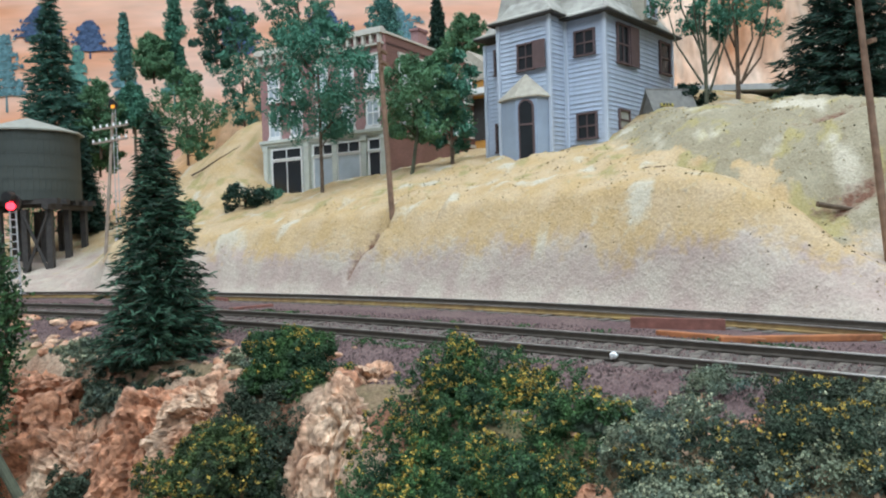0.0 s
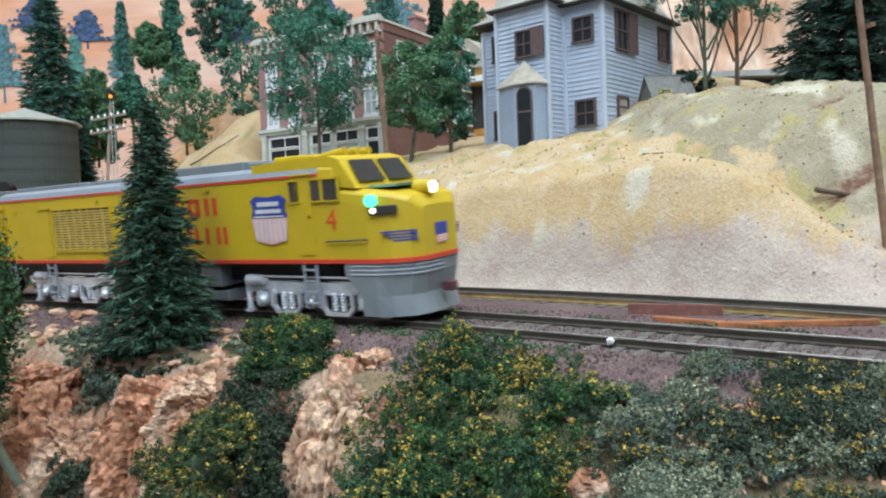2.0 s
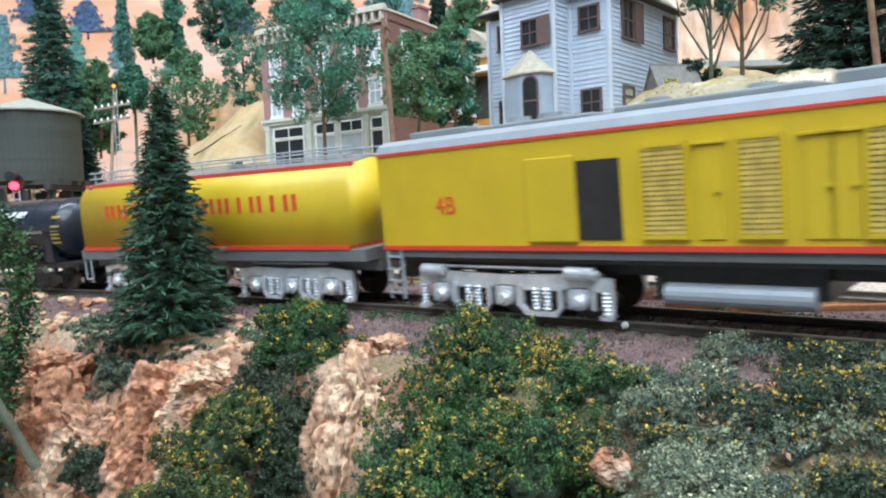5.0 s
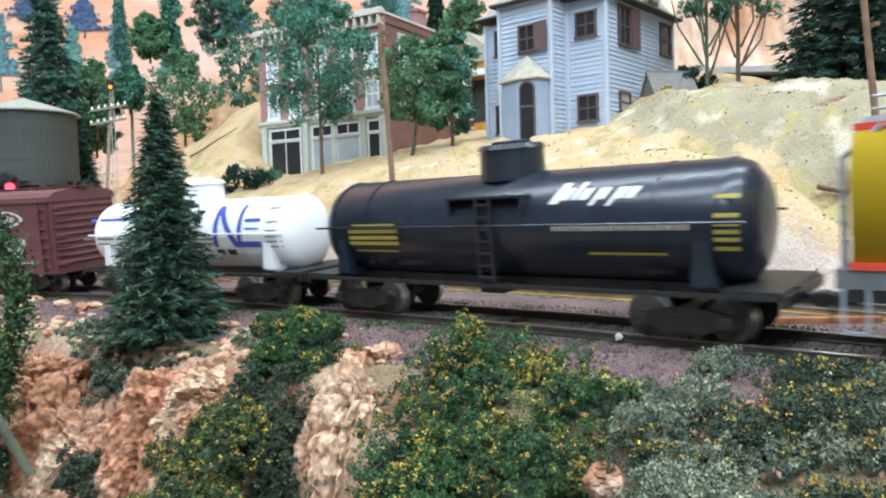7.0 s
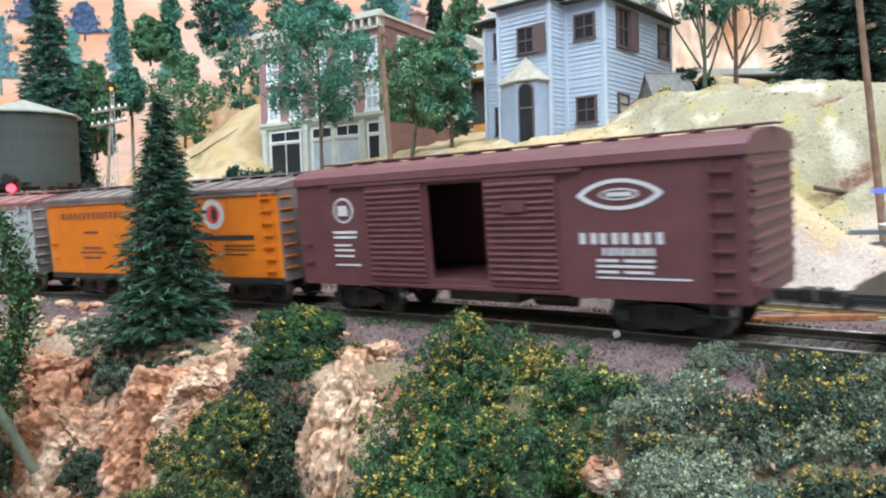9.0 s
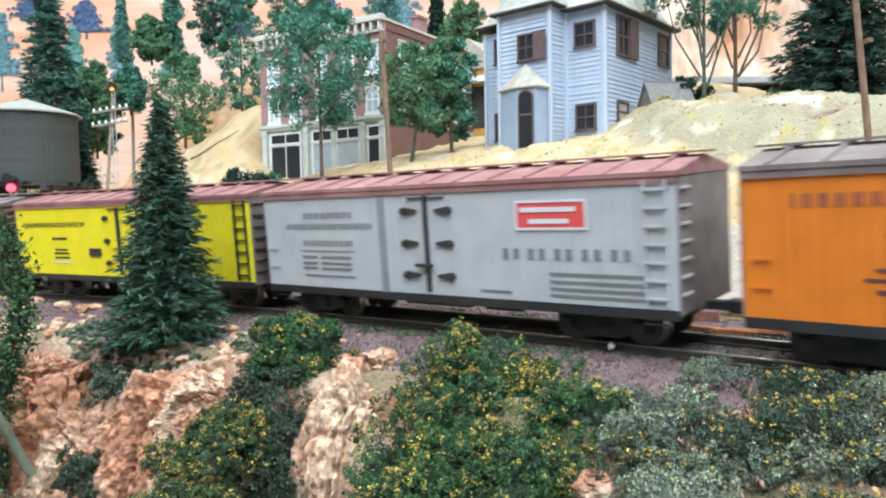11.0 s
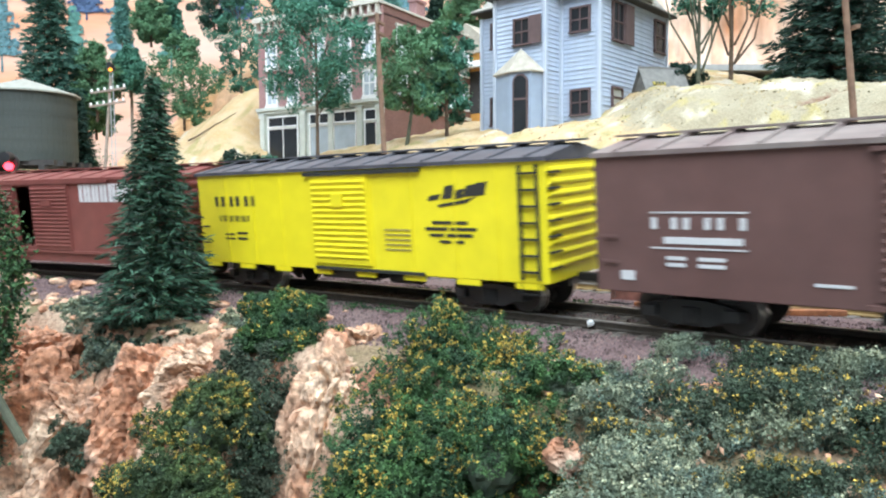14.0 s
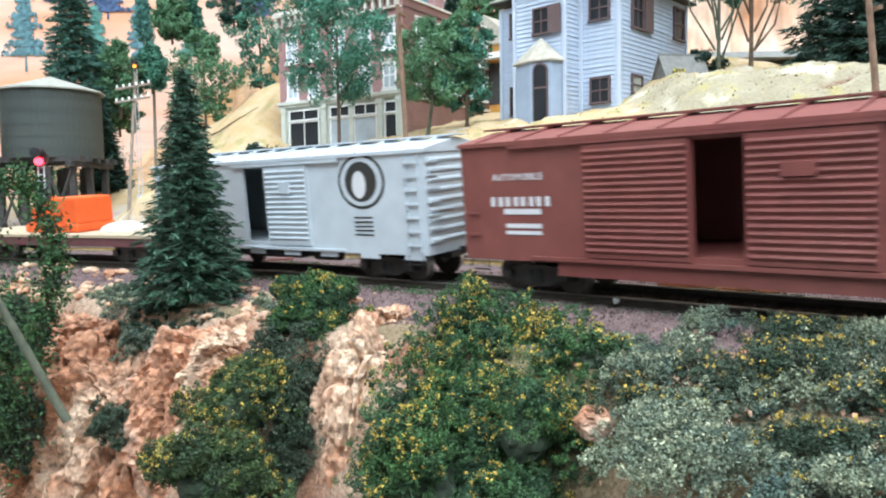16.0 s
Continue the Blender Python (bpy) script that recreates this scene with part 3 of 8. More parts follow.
def build_track(name, track, label, side_mat, tilt):
    t = thing(name, label, "railway track", kind="structure")
    web = [(-0.0011, -0.0023), (-0.0011, -0.0019), (-0.0003, -0.0016), (-0.0003, -0.0007), (-0.00045, -0.0004), (0.00045, -0.0004), (0.0003, -0.0007), (0.0003, -0.0016), (0.0011, -0.0019), (0.0011, -0.0023)]
    head = [(-0.00045, -0.00045), (-0.00045, -0.0001), (-0.0003, 0.0), (0.0003, 0.0), (0.00045, -0.0001), (0.00045, -0.00045)]
    for off in (-0.00865, 0.00865):
        r = part("rail", ribbon(track, off, web, -1.2, 1.0, tilt), side_mat if off < 0 else M["rail"], t, smooth=False)
        part("rail_head", ribbon(track, off, head, -1.2, 1.0, tilt), M["rail_top"], r)
    rnd = random.Random(3)
    variants = []
    for k in range(4):
        bm = nb()
        w, l = 0.00135 + rnd.uniform(-0.0001, 0.0001), 0.0148 + rnd.uniform(-0.0006, 0.0006)
        box(bm, -w, w, -l, l, -0.0042, -0.0022, bevel=0.0002)
        me = bpy.data.meshes.new("tie")
        bm.to_mesh(me)
        bm.free()
        me.materials.append(M["tie"])
        variants.append(me)
    for k, s in enumerate(np.arange(-0.72, 0.30, 0.0064)):
        x, y, a = on(track, s)
        o = new("tie", variants[k % 4])
        o.parent = t
        o.matrix_basis = pose(x, y, rnd.uniform(-0.00015, 0.0001), 0, 0, math.degrees(a) + rnd.uniform(-1.5, 1.5)) @ Matrix.Rotation(tilt, 4, "X")
    return t


build_track("front_track", FRONT, "dark weathered steel rails on wooden ties in ballast", M["rail"], CANT)
build_track("back_track", BACK, "rusty yellow-brown rails on ties below the hill", M["rail_rust"], 0.0)
# ---- train ----
HALF = 0.0172  # half the width of a car body


def wheel_mesh(bm, y, r=0.0052):
    """A flanged wheel on the line y, with a dished plate."""
    s = 1 if y > 0 else -1
    cyl(bm, (0, y - s * 0.0007, 0), (0, y, 0), r + 0.0006, r + 0.0005, 22)
    cyl(bm, (0, y, 0), (0, y + s * 0.0018, 0), r, r - 0.0002, 22)
    cyl(bm, (0, y + s * 0.0018, 0), (0, y + s * 0.0022, 0), r * 0.42, r * 0.3, 12)


def wheelset(parent, x, mat, r=0.0052):
    bm = nb()
    wheel_mesh(bm, -0.0082, r)
    wheel_mesh(bm, 0.0082, r)
    cyl(bm, (0, -0.0105, 0), (0, 0.0105, 0), 0.0009, n=8)
    box(bm, -0.0011, 0.0011, -0.0009, 0.0009, -r * 0.75, r * 0.75)
    w = part("wheelset", bm, M["wheel_dark"], parent)
    w.data.materials.append(M["steel_wheel"])
    for f in w.data.polygons:
        if abs(f.normal.y) < 0.5 and math.hypot(f.center.x, f.center.z) > r * 0.93:
            f.material_index = 1
    w.location = (x, 0, r + 0.0001)
    ROLLING.append((w, r))
    return w


ROLLING = []


def freight_truck(car, x, mat):
    """Two axles in a cast side frame with spring pack and bolster."""
    bm = nb()
    for s in (-1, 1):
        y0, y1 = sorted((s * 0.0112, s * 0.0127))
        prism(bm, [(-0.0125, 0.0062), (-0.0125, 0.0040), (-0.0085, 0.0038), (-0.0042, 0.0021), (0.0042, 0.0021), (0.0085, 0.0038), (0.0125, 0.0040), (0.0125, 0.0062), (0.0075, 0.0074), (0.0030, 0.0081), (-0.0030, 0.0081), (-0.0075, 0.0074)], y0, y1)
        for k in (-1, 1):
            box(bm, k * 0.0098 - 0.0017, k * 0.0098 + 0.0017, min(s * 0.0112, s * 0.0140), max(s * 0.0112, s * 0.0140), 0.0038, 0.0066, bevel=0.0003)
        for k in (-0.0014, 0.0, 0.0014):
            cyl(bm, (k, s * 0.0131, 0.0030), (k, s * 0.0131, 0.0066), 0.0006, n=8)
    box(bm, -0.0018, 0.0018, -0.0118, 0.0118, 0.0052, 0.0078)
    t = part("truck", bm, mat, car)
    t.location = (x, 0, 0)
    for k in (-1, 1):
        wheelset(t, k * 0.0098, M["steel_wheel"])
    return t


def coupler(car, x, d, mat):
    bm = boxes((min(x, x + d * 0.007), max(x, x + d * 0.007), -0.0012, 0.0012, 0.0085, 0.0107), bevel=0.0003)
    a = x + d * 0.0055
    box(bm, min(a, a + d * 0.003), max(a, a + d * 0.003), -0.0019, 0.0019, 0.0080, 0.0112, bevel=0.0004)
    cyl(bm, (x + d * 0.006, -0.001, 0.0082), (x + d * 0.0045, -0.002, 0.0045), 0.00025, n=6)
    return part("coupler", bm, mat, car)


def ladder(car, x, y, z0, z1, w, mat, n=7, name="ladder"):
    bm = nb()
    s = -1 if y < 0 else 1
    for k in (-1, 1):
        box(bm, x + k * w / 2 - 0.0003, x + k * w / 2 + 0.0003, min(y, y + s * 0.0009), max(y, y + s * 0.0009), z0, z1)
    for i in range(n):
        z = z0 + (z1 - z0) * (i + 0.5) / n
        box(bm, x - w / 2 - 0.0004, x + w / 2 + 0.0004, min(y + s * 0.0004, y + s * 0.0011), max(y + s * 0.0004, y + s * 0.0011), z - 0.00028, z + 0.00028)
    return part(name, bm, mat, car)


def end_ladder(car, x, d, mat, z0, z1, n=7):
    bm = nb()
    for i in range(n):
        z = z0 + (z1 - z0) * (i + 0.5) / n
        box(bm, min(x, x + d * 0.001), max(x, x + d * 0.001), -0.0165, -0.0110, z - 0.00028, z + 0.00028)
    return part("end_rungs", bm, mat, car)


def bars(car, rows, mat, y=-HALF, name="lettering", label=""):
    """Flat paint marks on the side: rows of x0, x1, z0, z1."""
    bm = nb()
    for x0, x1, z0, z1 in rows:
        box(bm, min(x0, x1), max(x0, x1), y - 0.00022, y + 0.0001, z0, z1)
    return part(name, bm, mat, car, label)


STROKES = {"w": "lr", "i": "c", "o": "lrtb"}


def marks(x, z, w, h, codes, gap=0.25, bold=0.30):
    """Rows of plain block marks, each of a few straight bars, from x to the right."""
    rows, step = [], w / (len(codes) + gap * (len(codes) - 1))
    for i, c in enumerate(codes):
        a, b = x + i * step * (1 + gap), x + i * step * (1 + gap) + step
        q, k = step * bold * 1.1, h * bold * 0.75
        for s in STROKES.get(c, ""):
            rows += {"l": [(a, a + q, z, z + h)], "r": [(b - q, b, z, z + h)], "t": [(a, b, z + h - k, z + h)], "b": [(a, b, z, z + k)], "m": [(a, b, z + h / 2 - k / 2, z + h / 2 + k / 2)],
                     "c": [((a + b) / 2 - q / 2, (a + b) / 2 + q / 2, z, z + h)], "R": [(b - q, b, z + h / 2, z + h)]}[s]
    return rows


def words(car, text, x, z, size, mat, y=-HALF, spread_x=1.0, name="lettering"):
    """Raised lettering on the near side, centred on x, with its foot at z."""
    cu = bpy.data.curves.new("lettering", "FONT")
    cu.body, cu.size, cu.align_x, cu.extrude, cu.space_character = text, size, "CENTER", 0.0001, spread_x
    tmp = new("tmp", cu)
    dg = bpy.context.evaluated_depsgraph_get()
    me = bpy.data.meshes.new_from_object(tmp.evaluated_get(dg))
    bpy.data.objects.remove(tmp)
    me.materials.clear()
    me.materials.append(mat)
    o = new(name, me)
    o.parent = car
    o.matrix_basis = pose(x, y - 0.0001, z, 90, 0, 0)
    return o


def ring_mark(car, x, z, rx, rz, thick, mat, y=-HALF, n=28):
    bm = nb()
    e = lambda k, i, dy: bm.verts.new((x + math.cos(2 * math.pi * i / n) * (rx - k), y - dy, z + math.sin(2 * math.pi * i / n) * (rz - k)))
    o, q = [e(0, i, 0.0002) for i in range(n)], [e(thick, i, 0.0002) for i in range(n)]
    o2 = [e(0, i, -0.0001) for i in range(n)]
    for i in range(n):
        j = (i + 1) % n
        bm.faces.new((o[i], o[j], q[j], q[i]))
        bm.faces.new((o2[i], o2[j], o[j], o[i]))
    bmesh.ops.recalc_face_normals(bm, faces=bm.faces)
    return part("emblem", bm, mat, car)


def disc_mark(car, x, z, rx, rz, mat, y=-HALF, dy=0.00015):
    bm = nb()
    n = 28
    a = [bm.verts.new((x + math.cos(2 * math.pi * i / n) * rx, y - dy, z + math.sin(2 * math.pi * i / n) * rz)) for i in range(n)]
    b = [bm.verts.new((v.co.x, y + 0.0001, v.co.z)) for v in a]
    bm.faces.new(a)
    for i in range(n):
        bm.faces.new((a[i], a[(i + 1) % n], b[(i + 1) % n], b[i]))
    bmesh.ops.recalc_face_normals(bm, faces=bm.faces)
    return part("emblem", bm, mat, car)


def roof_shape(kind, e=0.0009):
    w = HALF + e
    if kind == "round":
        return [(-w, 0.0), (-w + 0.0004, 0.0022), (-w + 0.003, 0.0040), (-0.008, 0.0052), (0, 0.0056), (0.008, 0.0052), (w - 0.003, 0.0040), (w - 0.0004, 0.0022), (w, 0.0)]
    return [(-w, -0.0002), (-w, 0.0009), (0, 0.0042), (w, 0.0009), (w, -0.0002)]


def car_body(name, label, L, zb, zt, body, roof, door, roof_kind="ribbed", rib_mat=None, end_ribs=True, skirts=False, opening=None, frame="frame_black", ladders=None, group="freight cars of the train"):
    """A box car. door: x0, x1; opening: the part of the doorway that stands open."""
    car = thing(name, label, "freight car", group=group)
    h = L / 2
    T = 0.0008
    rib = rib_mat or body
    rows = []
    if opening:
        for s in (-1, 1):
            y0, y1 = (-HALF, -HALF + T) if s < 0 else (HALF - T, HALF)
            if s < 0:
                rows += [(-h, opening[0], y0, y1, zb, zt), (opening[1], h, y0, y1, zb, zt), (opening[0], opening[1], y0, y1, zt - 0.0022, zt), (opening[0], opening[1], y0, y1, zb, zb + 0.003)]
            else:
                rows += [(-h, h, y0, y1, zb, zt)]
        rows += [(-h, -h + T, -HALF + T, HALF - T, zb, zt), (h - T, h, -HALF + T, HALF - T, zb, zt), (-h + T, h - T, -HALF + T, HALF - T, zb + 0.0015, zb + 0.0028)]
        part("body", boxes(*rows), body, car)
    else:
        part("body", boxes((-h, h, -HALF, HALF, zb, zt), bevel=0.00025), body, car)
    # roof with running board
    shp = [(y, z + zt) for y, z in roof_shape(roof_kind)]
    part("roof", sweep_x(nb(), shp, -h - 0.0006, h + 0.0006), roof, car, smooth=False)
    peak = zt + (0.0056 if roof_kind == "round" else 0.0042)
    bm = nb()
    n = 13
    for i in range(n):
        x = -h + L * (i + 0.5) / n
        if roof_kind == "ribbed":
            for s in (-1, 1):
                a, b = Vector((x, s * (HALF + 0.0005), zt + 0.0011)), Vector((x, s * 0.003, zt + 0.0040))
                cyl(bm, a, b, 0.00042, n=6)
    for i in range(n):
        x = -h + L * (i + 0.5) / n
        box(bm, x - 0.0008, x + 0.0008, -0.0035, 0.0035, peak - 0.0006, peak + 0.0004)
    part("roof_ribs", bm, roof, car)
    part("running_board", boxes((-h - 0.002, h + 0.002, -0.0035, -0.0013, peak + 0.0004, peak + 0.0009), (-h - 0.002, h + 0.002, -0.0011, 0.0011, peak + 0.0004, peak + 0.0009), (-h - 0.002, h + 0.002, 0.0013, 0.0035, peak + 0.0004, peak + 0.0009)), roof, car)
    # corrugated ends
    if end_ribs:
        for d in (-1, 1):
            bm = nb()
            for i in range(9):
                z = zb + 0.003 + (zt - zb - 0.004) * (i + 0.5) / 9
                cyl(bm, (d * h, -HALF + 0.0012, z), (d * h, HALF - 0.0012, z), 0.0008, n=8)
            part("end_corrugation", bm, rib, car)
    # door with its track
    if door:
        x0, x1 = door
        bm = boxes((x0 - 0.0004, x1 + 0.0004, -HALF - 0.0007, -HALF, zb + 0.0022, zt - 0.0018))
        part("door", bm, rib, car)
        k = 14
        bm = nb()
        for i in range(k):
            z = zb + 0.0036 + (zt - zb - 0.0066) * (i + 0.5) / k
            cyl(bm, (x0 + 0.0006, -HALF - 0.0007, z), (x1 - 0.0006, -HALF - 0.0007, z), 0.00055, n=8)
        part("door_corrugation", bm, rib, car)
        part("door_hardware", boxes(((x0 + x1) / 2 - 0.0025, (x0 + x1) / 2 + 0.0025, -HALF - 0.0017, -HALF - 0.0006, (zb + zt) / 2 + 0.0045, (zb + zt) / 2 + 0.0085)), rib, car)
    for s in (-1, 1):
        ladder(car, h - 0.0050, s * HALF, zb + 0.001, zt - 0.001, 0.0052, ladders or rib)
        end_ladder(car, s * h, s, ladders or rib, zb + 0.002, zt - 0.001)
    part("grab_iron", boxes((-h + 0.002, -h + 0.006, -HALF - 0.0009, -HALF - 0.0005, zb + 0.007, zb + 0.0076), (-h + 0.002, -h + 0.006, -HALF - 0.0009, -HALF - 0.0005, zb + 0.013, zb + 0.0136)), ladders or rib, car)
    part("underframe", boxes((-h + 0.001, h - 0.001, -0.004, 0.004, zb - 0.0025, zb + 0.0005), (-0.012, 0.012, -0.0150, -0.006, zb - 0.0030, zb), (-h * 0.62, -h * 0.62 + 0.004, -0.012, 0.012, zb - 0.0018, zb), (h * 0.62 - 0.004, h * 0.62, -0.012, 0.012, zb - 0.0018, zb)), M[frame], car)
    cyl_bm = cyl(nb(), (0.014, -0.009, zb - 0.0022), (0.026, -0.009, zb - 0.0022), 0.0022, n=12)
    part("brake_cylinder", cyl_bm, M[frame], car)
    if skirts:
        part("sill_steps", boxes(*[(x - 0.004, x + 0.004, -HALF, -HALF + 0.0008, zb - 0.0016, zb) for x in np.linspace(-h + 0.006, h - 0.006, 8)]), body, car)
    part("step", boxes((h - 0.0085, h - 0.0025, -HALF, -HALF + 0.0006, zb - 0.0032, zb - 0.0028), (h - 0.0085, h - 0.0080, -HALF, -HALF + 0.0006, zb - 0.0030, zb), (h - 0.0030, h - 0.0025, -HALF, -HALF + 0.0006, zb - 0.0030, zb), (-h + 0.0025, -h + 0.0085, -HALF, -HALF + 0.0006, zb - 0.0032, zb - 0.0028)), M[frame], car)
    for d in (-1, 1):
        coupler(car, d * h, d, M[frame])
        freight_truck(car, d * (h - 0.0215), M["frame_black"])
    return car


ZB, ZT = 0.0098, 0.0420


def boxcar_brown():
    L = 0.145
    # double doorway: one leaf shut on each side of the gap
    c = car_body("box_car", "dark maroon-brown box car with ribbed doors standing open", L, ZB, ZT, M["brown_car"], M["brown_car"], None, "round", opening=(-0.0157, 0.0041))
    for x0, x1 in ((-0.0399, -0.0170), (0.0050, 0.0269)):
        part("door", boxes((x0, x1, -HALF - 0.0008, -HALF, ZB + 0.0020, ZT - 0.0015)), M["brown_car"], c)
        bm = nb()
        for i in range(16):
            z = ZB + 0.0030 + (ZT - ZB - 0.0055) * (i + 0.5) / 16
            cyl(bm, (x0 + 0.0006, -HALF - 0.0008, z), (x1 - 0.0006, -HALF - 0.0008, z), 0.00055, n=8)
        part("door_corrugation", bm, M["brown_car"], c)
    part("door_track", boxes((-0.056, 0.034, -HALF - 0.0012, -HALF, ZT - 0.0012, ZT - 0.0003)), M["brown_car"], c)
    part("door_rail", boxes((-0.042, 0.029, -HALF - 0.0010, -HALF, ZB + 0.0006, ZB + 0.0016)), M["brown_car"], c)
    part("placard", boxes((0.011, 0.018, -HALF - 0.0018, -HALF - 0.0006, 0.0315, 0.0345)), M["brown_car"], c)
    disc_mark(c, -0.0508, 0.0335, 0.0045, 0.0040, M["ink_white"])
    disc_mark(c, -0.0508, 0.0335, 0.0037, 0.0033, M["brown_car"], dy=0.0003)
    bars(c, [(-0.0530, -0.0486, 0.0318, 0.0350)], M["ink_white"], y=-HALF - 0.0002)
    bars(c, [(-0.0560, -0.0455, 0.0262, 0.0270), (-0.0560, -0.0460, 0.0247, 0.0254), (-0.0560, -0.0485, 0.0222, 0.0228), (-0.0560, -0.0472, 0.0206, 0.0212), (-0.0560, -0.0475, 0.0188, 0.0194), (-0.0560, -0.0450, 0.0160, 0.0165)], M["ink_white"])
    # lens-shaped emblem
    bm = nb()
    n = 24
    pts = [(math.cos(a), math.copysign(abs(math.sin(a)) ** 1.6, math.sin(a))) for a in [2 * math.pi * i / n for i in range(n)]]
    o = [bm.verts.new((0.0434 + x * 0.0110, -HALF - 0.0002, 0.0348 + z * 0.0037)) for x, z in pts]
    q = [bm.verts.new((0.0434 + x * 0.0090, -HALF - 0.0002, 0.0348 + z * 0.0028)) for x, z in pts]
    for i in range(n):
        bm.faces.new((o[i], o[(i + 1) % n], q[(i + 1) % n], q[i]))
    bmesh.ops.recalc_face_normals(bm, faces=bm.faces)
    part("emblem", bm, M["ink_white"], c)
    ring_mark(c, 0.0434, 0.0348, 0.0050, 0.0014, 0.0004, M["ink_white"])
    bars(c, [(0.0402, 0.0466, 0.0343, 0.0353)] + marks(0.0326, 0.0230, 0.0211, 0.0027, "wwww", bold=0.3) + marks(0.0385, 0.0203, 0.0130, 0.0018, "wwwww") + [(0.0368, 0.0425, 0.0187, 0.0194), (0.0440, 0.0515, 0.0187, 0.0194), (0.0368, 0.0515, 0.0174, 0.0180), (0.0368, 0.0425, 0.0160, 0.0166), (0.0440, 0.0510, 0.0160, 0.0166), (0.0368, 0.0600, 0.0147, 0.0151)], M["ink_white"])
    return c, L


def boxcar_dull():
    L = 0.145
    c = car_body("box_car", "dull brown box car with one ribbed and one plain door", L, ZB, ZT, M["brown_dull"], M["roof_brown"], (-0.0114, 0.0108))
    part("door", boxes((0.0112, 0.0330, -HALF - 0.0005, -HALF, ZB + 0.002, ZT - 0.0018)), M["brown_dull"], c)
    part("door_track", boxes((-0.0135, 0.0390, -HALF - 0.0012, -HALF, ZT - 0.0016, ZT - 0.0007)), M["brown_dull"], c)
    part("door_rail", boxes((-0.0135, 0.0390, -HALF - 0.0010, -HALF, ZB + 0.0004, ZB + 0.0014)), M["brown_dull"], c)
    disc_mark(c, 0.0525, 0.0345, 0.0080, 0.0040, M["ink_white"])
    disc_mark(c, 0.0525, 0.0345, 0.0072, 0.0034, M["loco_grey"], dy=0.00025)
    bars(c, [(0.0478, 0.0572, 0.0358, 0.0366), (0.0465, 0.0585, 0.0341, 0.0350), (0.0478, 0.0572, 0.0324, 0.0331)], M["ink_white"], y=-HALF - 0.0002)
    bars(c, marks(-0.0580, 0.0250, 0.0215, 0.0026, "www", bold=0.2) + [(-0.0582, -0.0362, 0.0286, 0.0289), (-0.0550, -0.0372, 0.0217, 0.0232), (-0.0582, -0.0362, 0.0205, 0.0208), (-0.0545, -0.0500, 0.0180, 0.0188), (-0.0545, -0.0500, 0.0165, 0.0173), (-0.0470, -0.0410, 0.0180, 0.0188), (-0.0470, -0.0410, 0.0165, 0.0173), (-0.0230, -0.0160, 0.0140, 0.0146), (0.0370, 0.0430, 0.0112, 0.0118)], M["ink_white"])
    bars(c, [(0.0495, 0.0562, z, z + 0.0006) for z in (0.0175, 0.0160, 0.0145, 0.0130, 0.0115)] + [(-0.0660, -0.0625, 0.0128, 0.0150)], M["ink_white"])
    return c, L


def boxcar_red():
    L = 0.180
    c = car_body("box_car", "long red-brown box car with doors ajar and a black gap", L, ZB, ZT, M["red_car"], M["red_car"], None, opening=(-0.0199, -0.0081))
    for x0, x1 in ((-0.0487, -0.0204), (-0.0077, 0.0183)):
        part("door", boxes((x0, x1, -HALF - 0.0008, -HALF, ZB + 0.0020, ZT - 0.0015)), M["red_car"], c)
        bm = nb()
        for i in range(16):
            z = ZB + 0.0030 + (ZT - ZB - 0.0055) * (i + 0.5) / 16
            cyl(bm, (x0 + 0.0006, -HALF - 0.0008, z), (x1 - 0.0006, -HALF - 0.0008, z), 0.00055, n=8)
        part("door_corrugation", bm, M["red_car"], c)
    part("door_track", boxes((-0.072, 0.045, -HALF - 0.0012, -HALF, ZT - 0.0012, ZT - 0.0003)), M["red_car"], c)
    part("door_rail", boxes((-0.066, 0.048, -HALF - 0.0010, -HALF, ZB + 0.0006, ZB + 0.0016)), M["red_car"], c)
    part("deep_sill", boxes((-0.058, 0.045, -HALF + 0.0002, -HALF + 0.0010, ZB - 0.0035, ZB)), M["red_car"], c)
    part("placard", boxes((0.000, 0.007, -HALF - 0.0018, -HALF - 0.0006, 0.0310, 0.0340)), M["red_car"], c)
    bars(c, marks(0.0256, 0.0326, 0.0528, 0.0076, "wwwwwwwwww", gap=0.12, bold=0.36), M["ink_white"])
    bars(c, marks(-0.0795, 0.0250, 0.0200, 0.0026, "wwww") + [(-0.0750, -0.0625, 0.0228, 0.0243), (-0.0745, -0.0625, 0.0190, 0.0202), (-0.0745, -0.0625, 0.0172, 0.0182)], M["ink_white"])
    words(c, "AUTOMOBILE", -0.0700, 0.0322, 0.0026, M["ink_white"], spread_x=1.1)
    bars(c, [(0.0585, 0.0722, 0.0205, 0.0213)] + [(0.0590, 0.0665, z, z + 0.0007) for z in (0.0190, 0.0177, 0.0164, 0.0151)] + [(0.0400, 0.0480, 0.0140, 0.0146)], M["ink_white"])
    return c, L


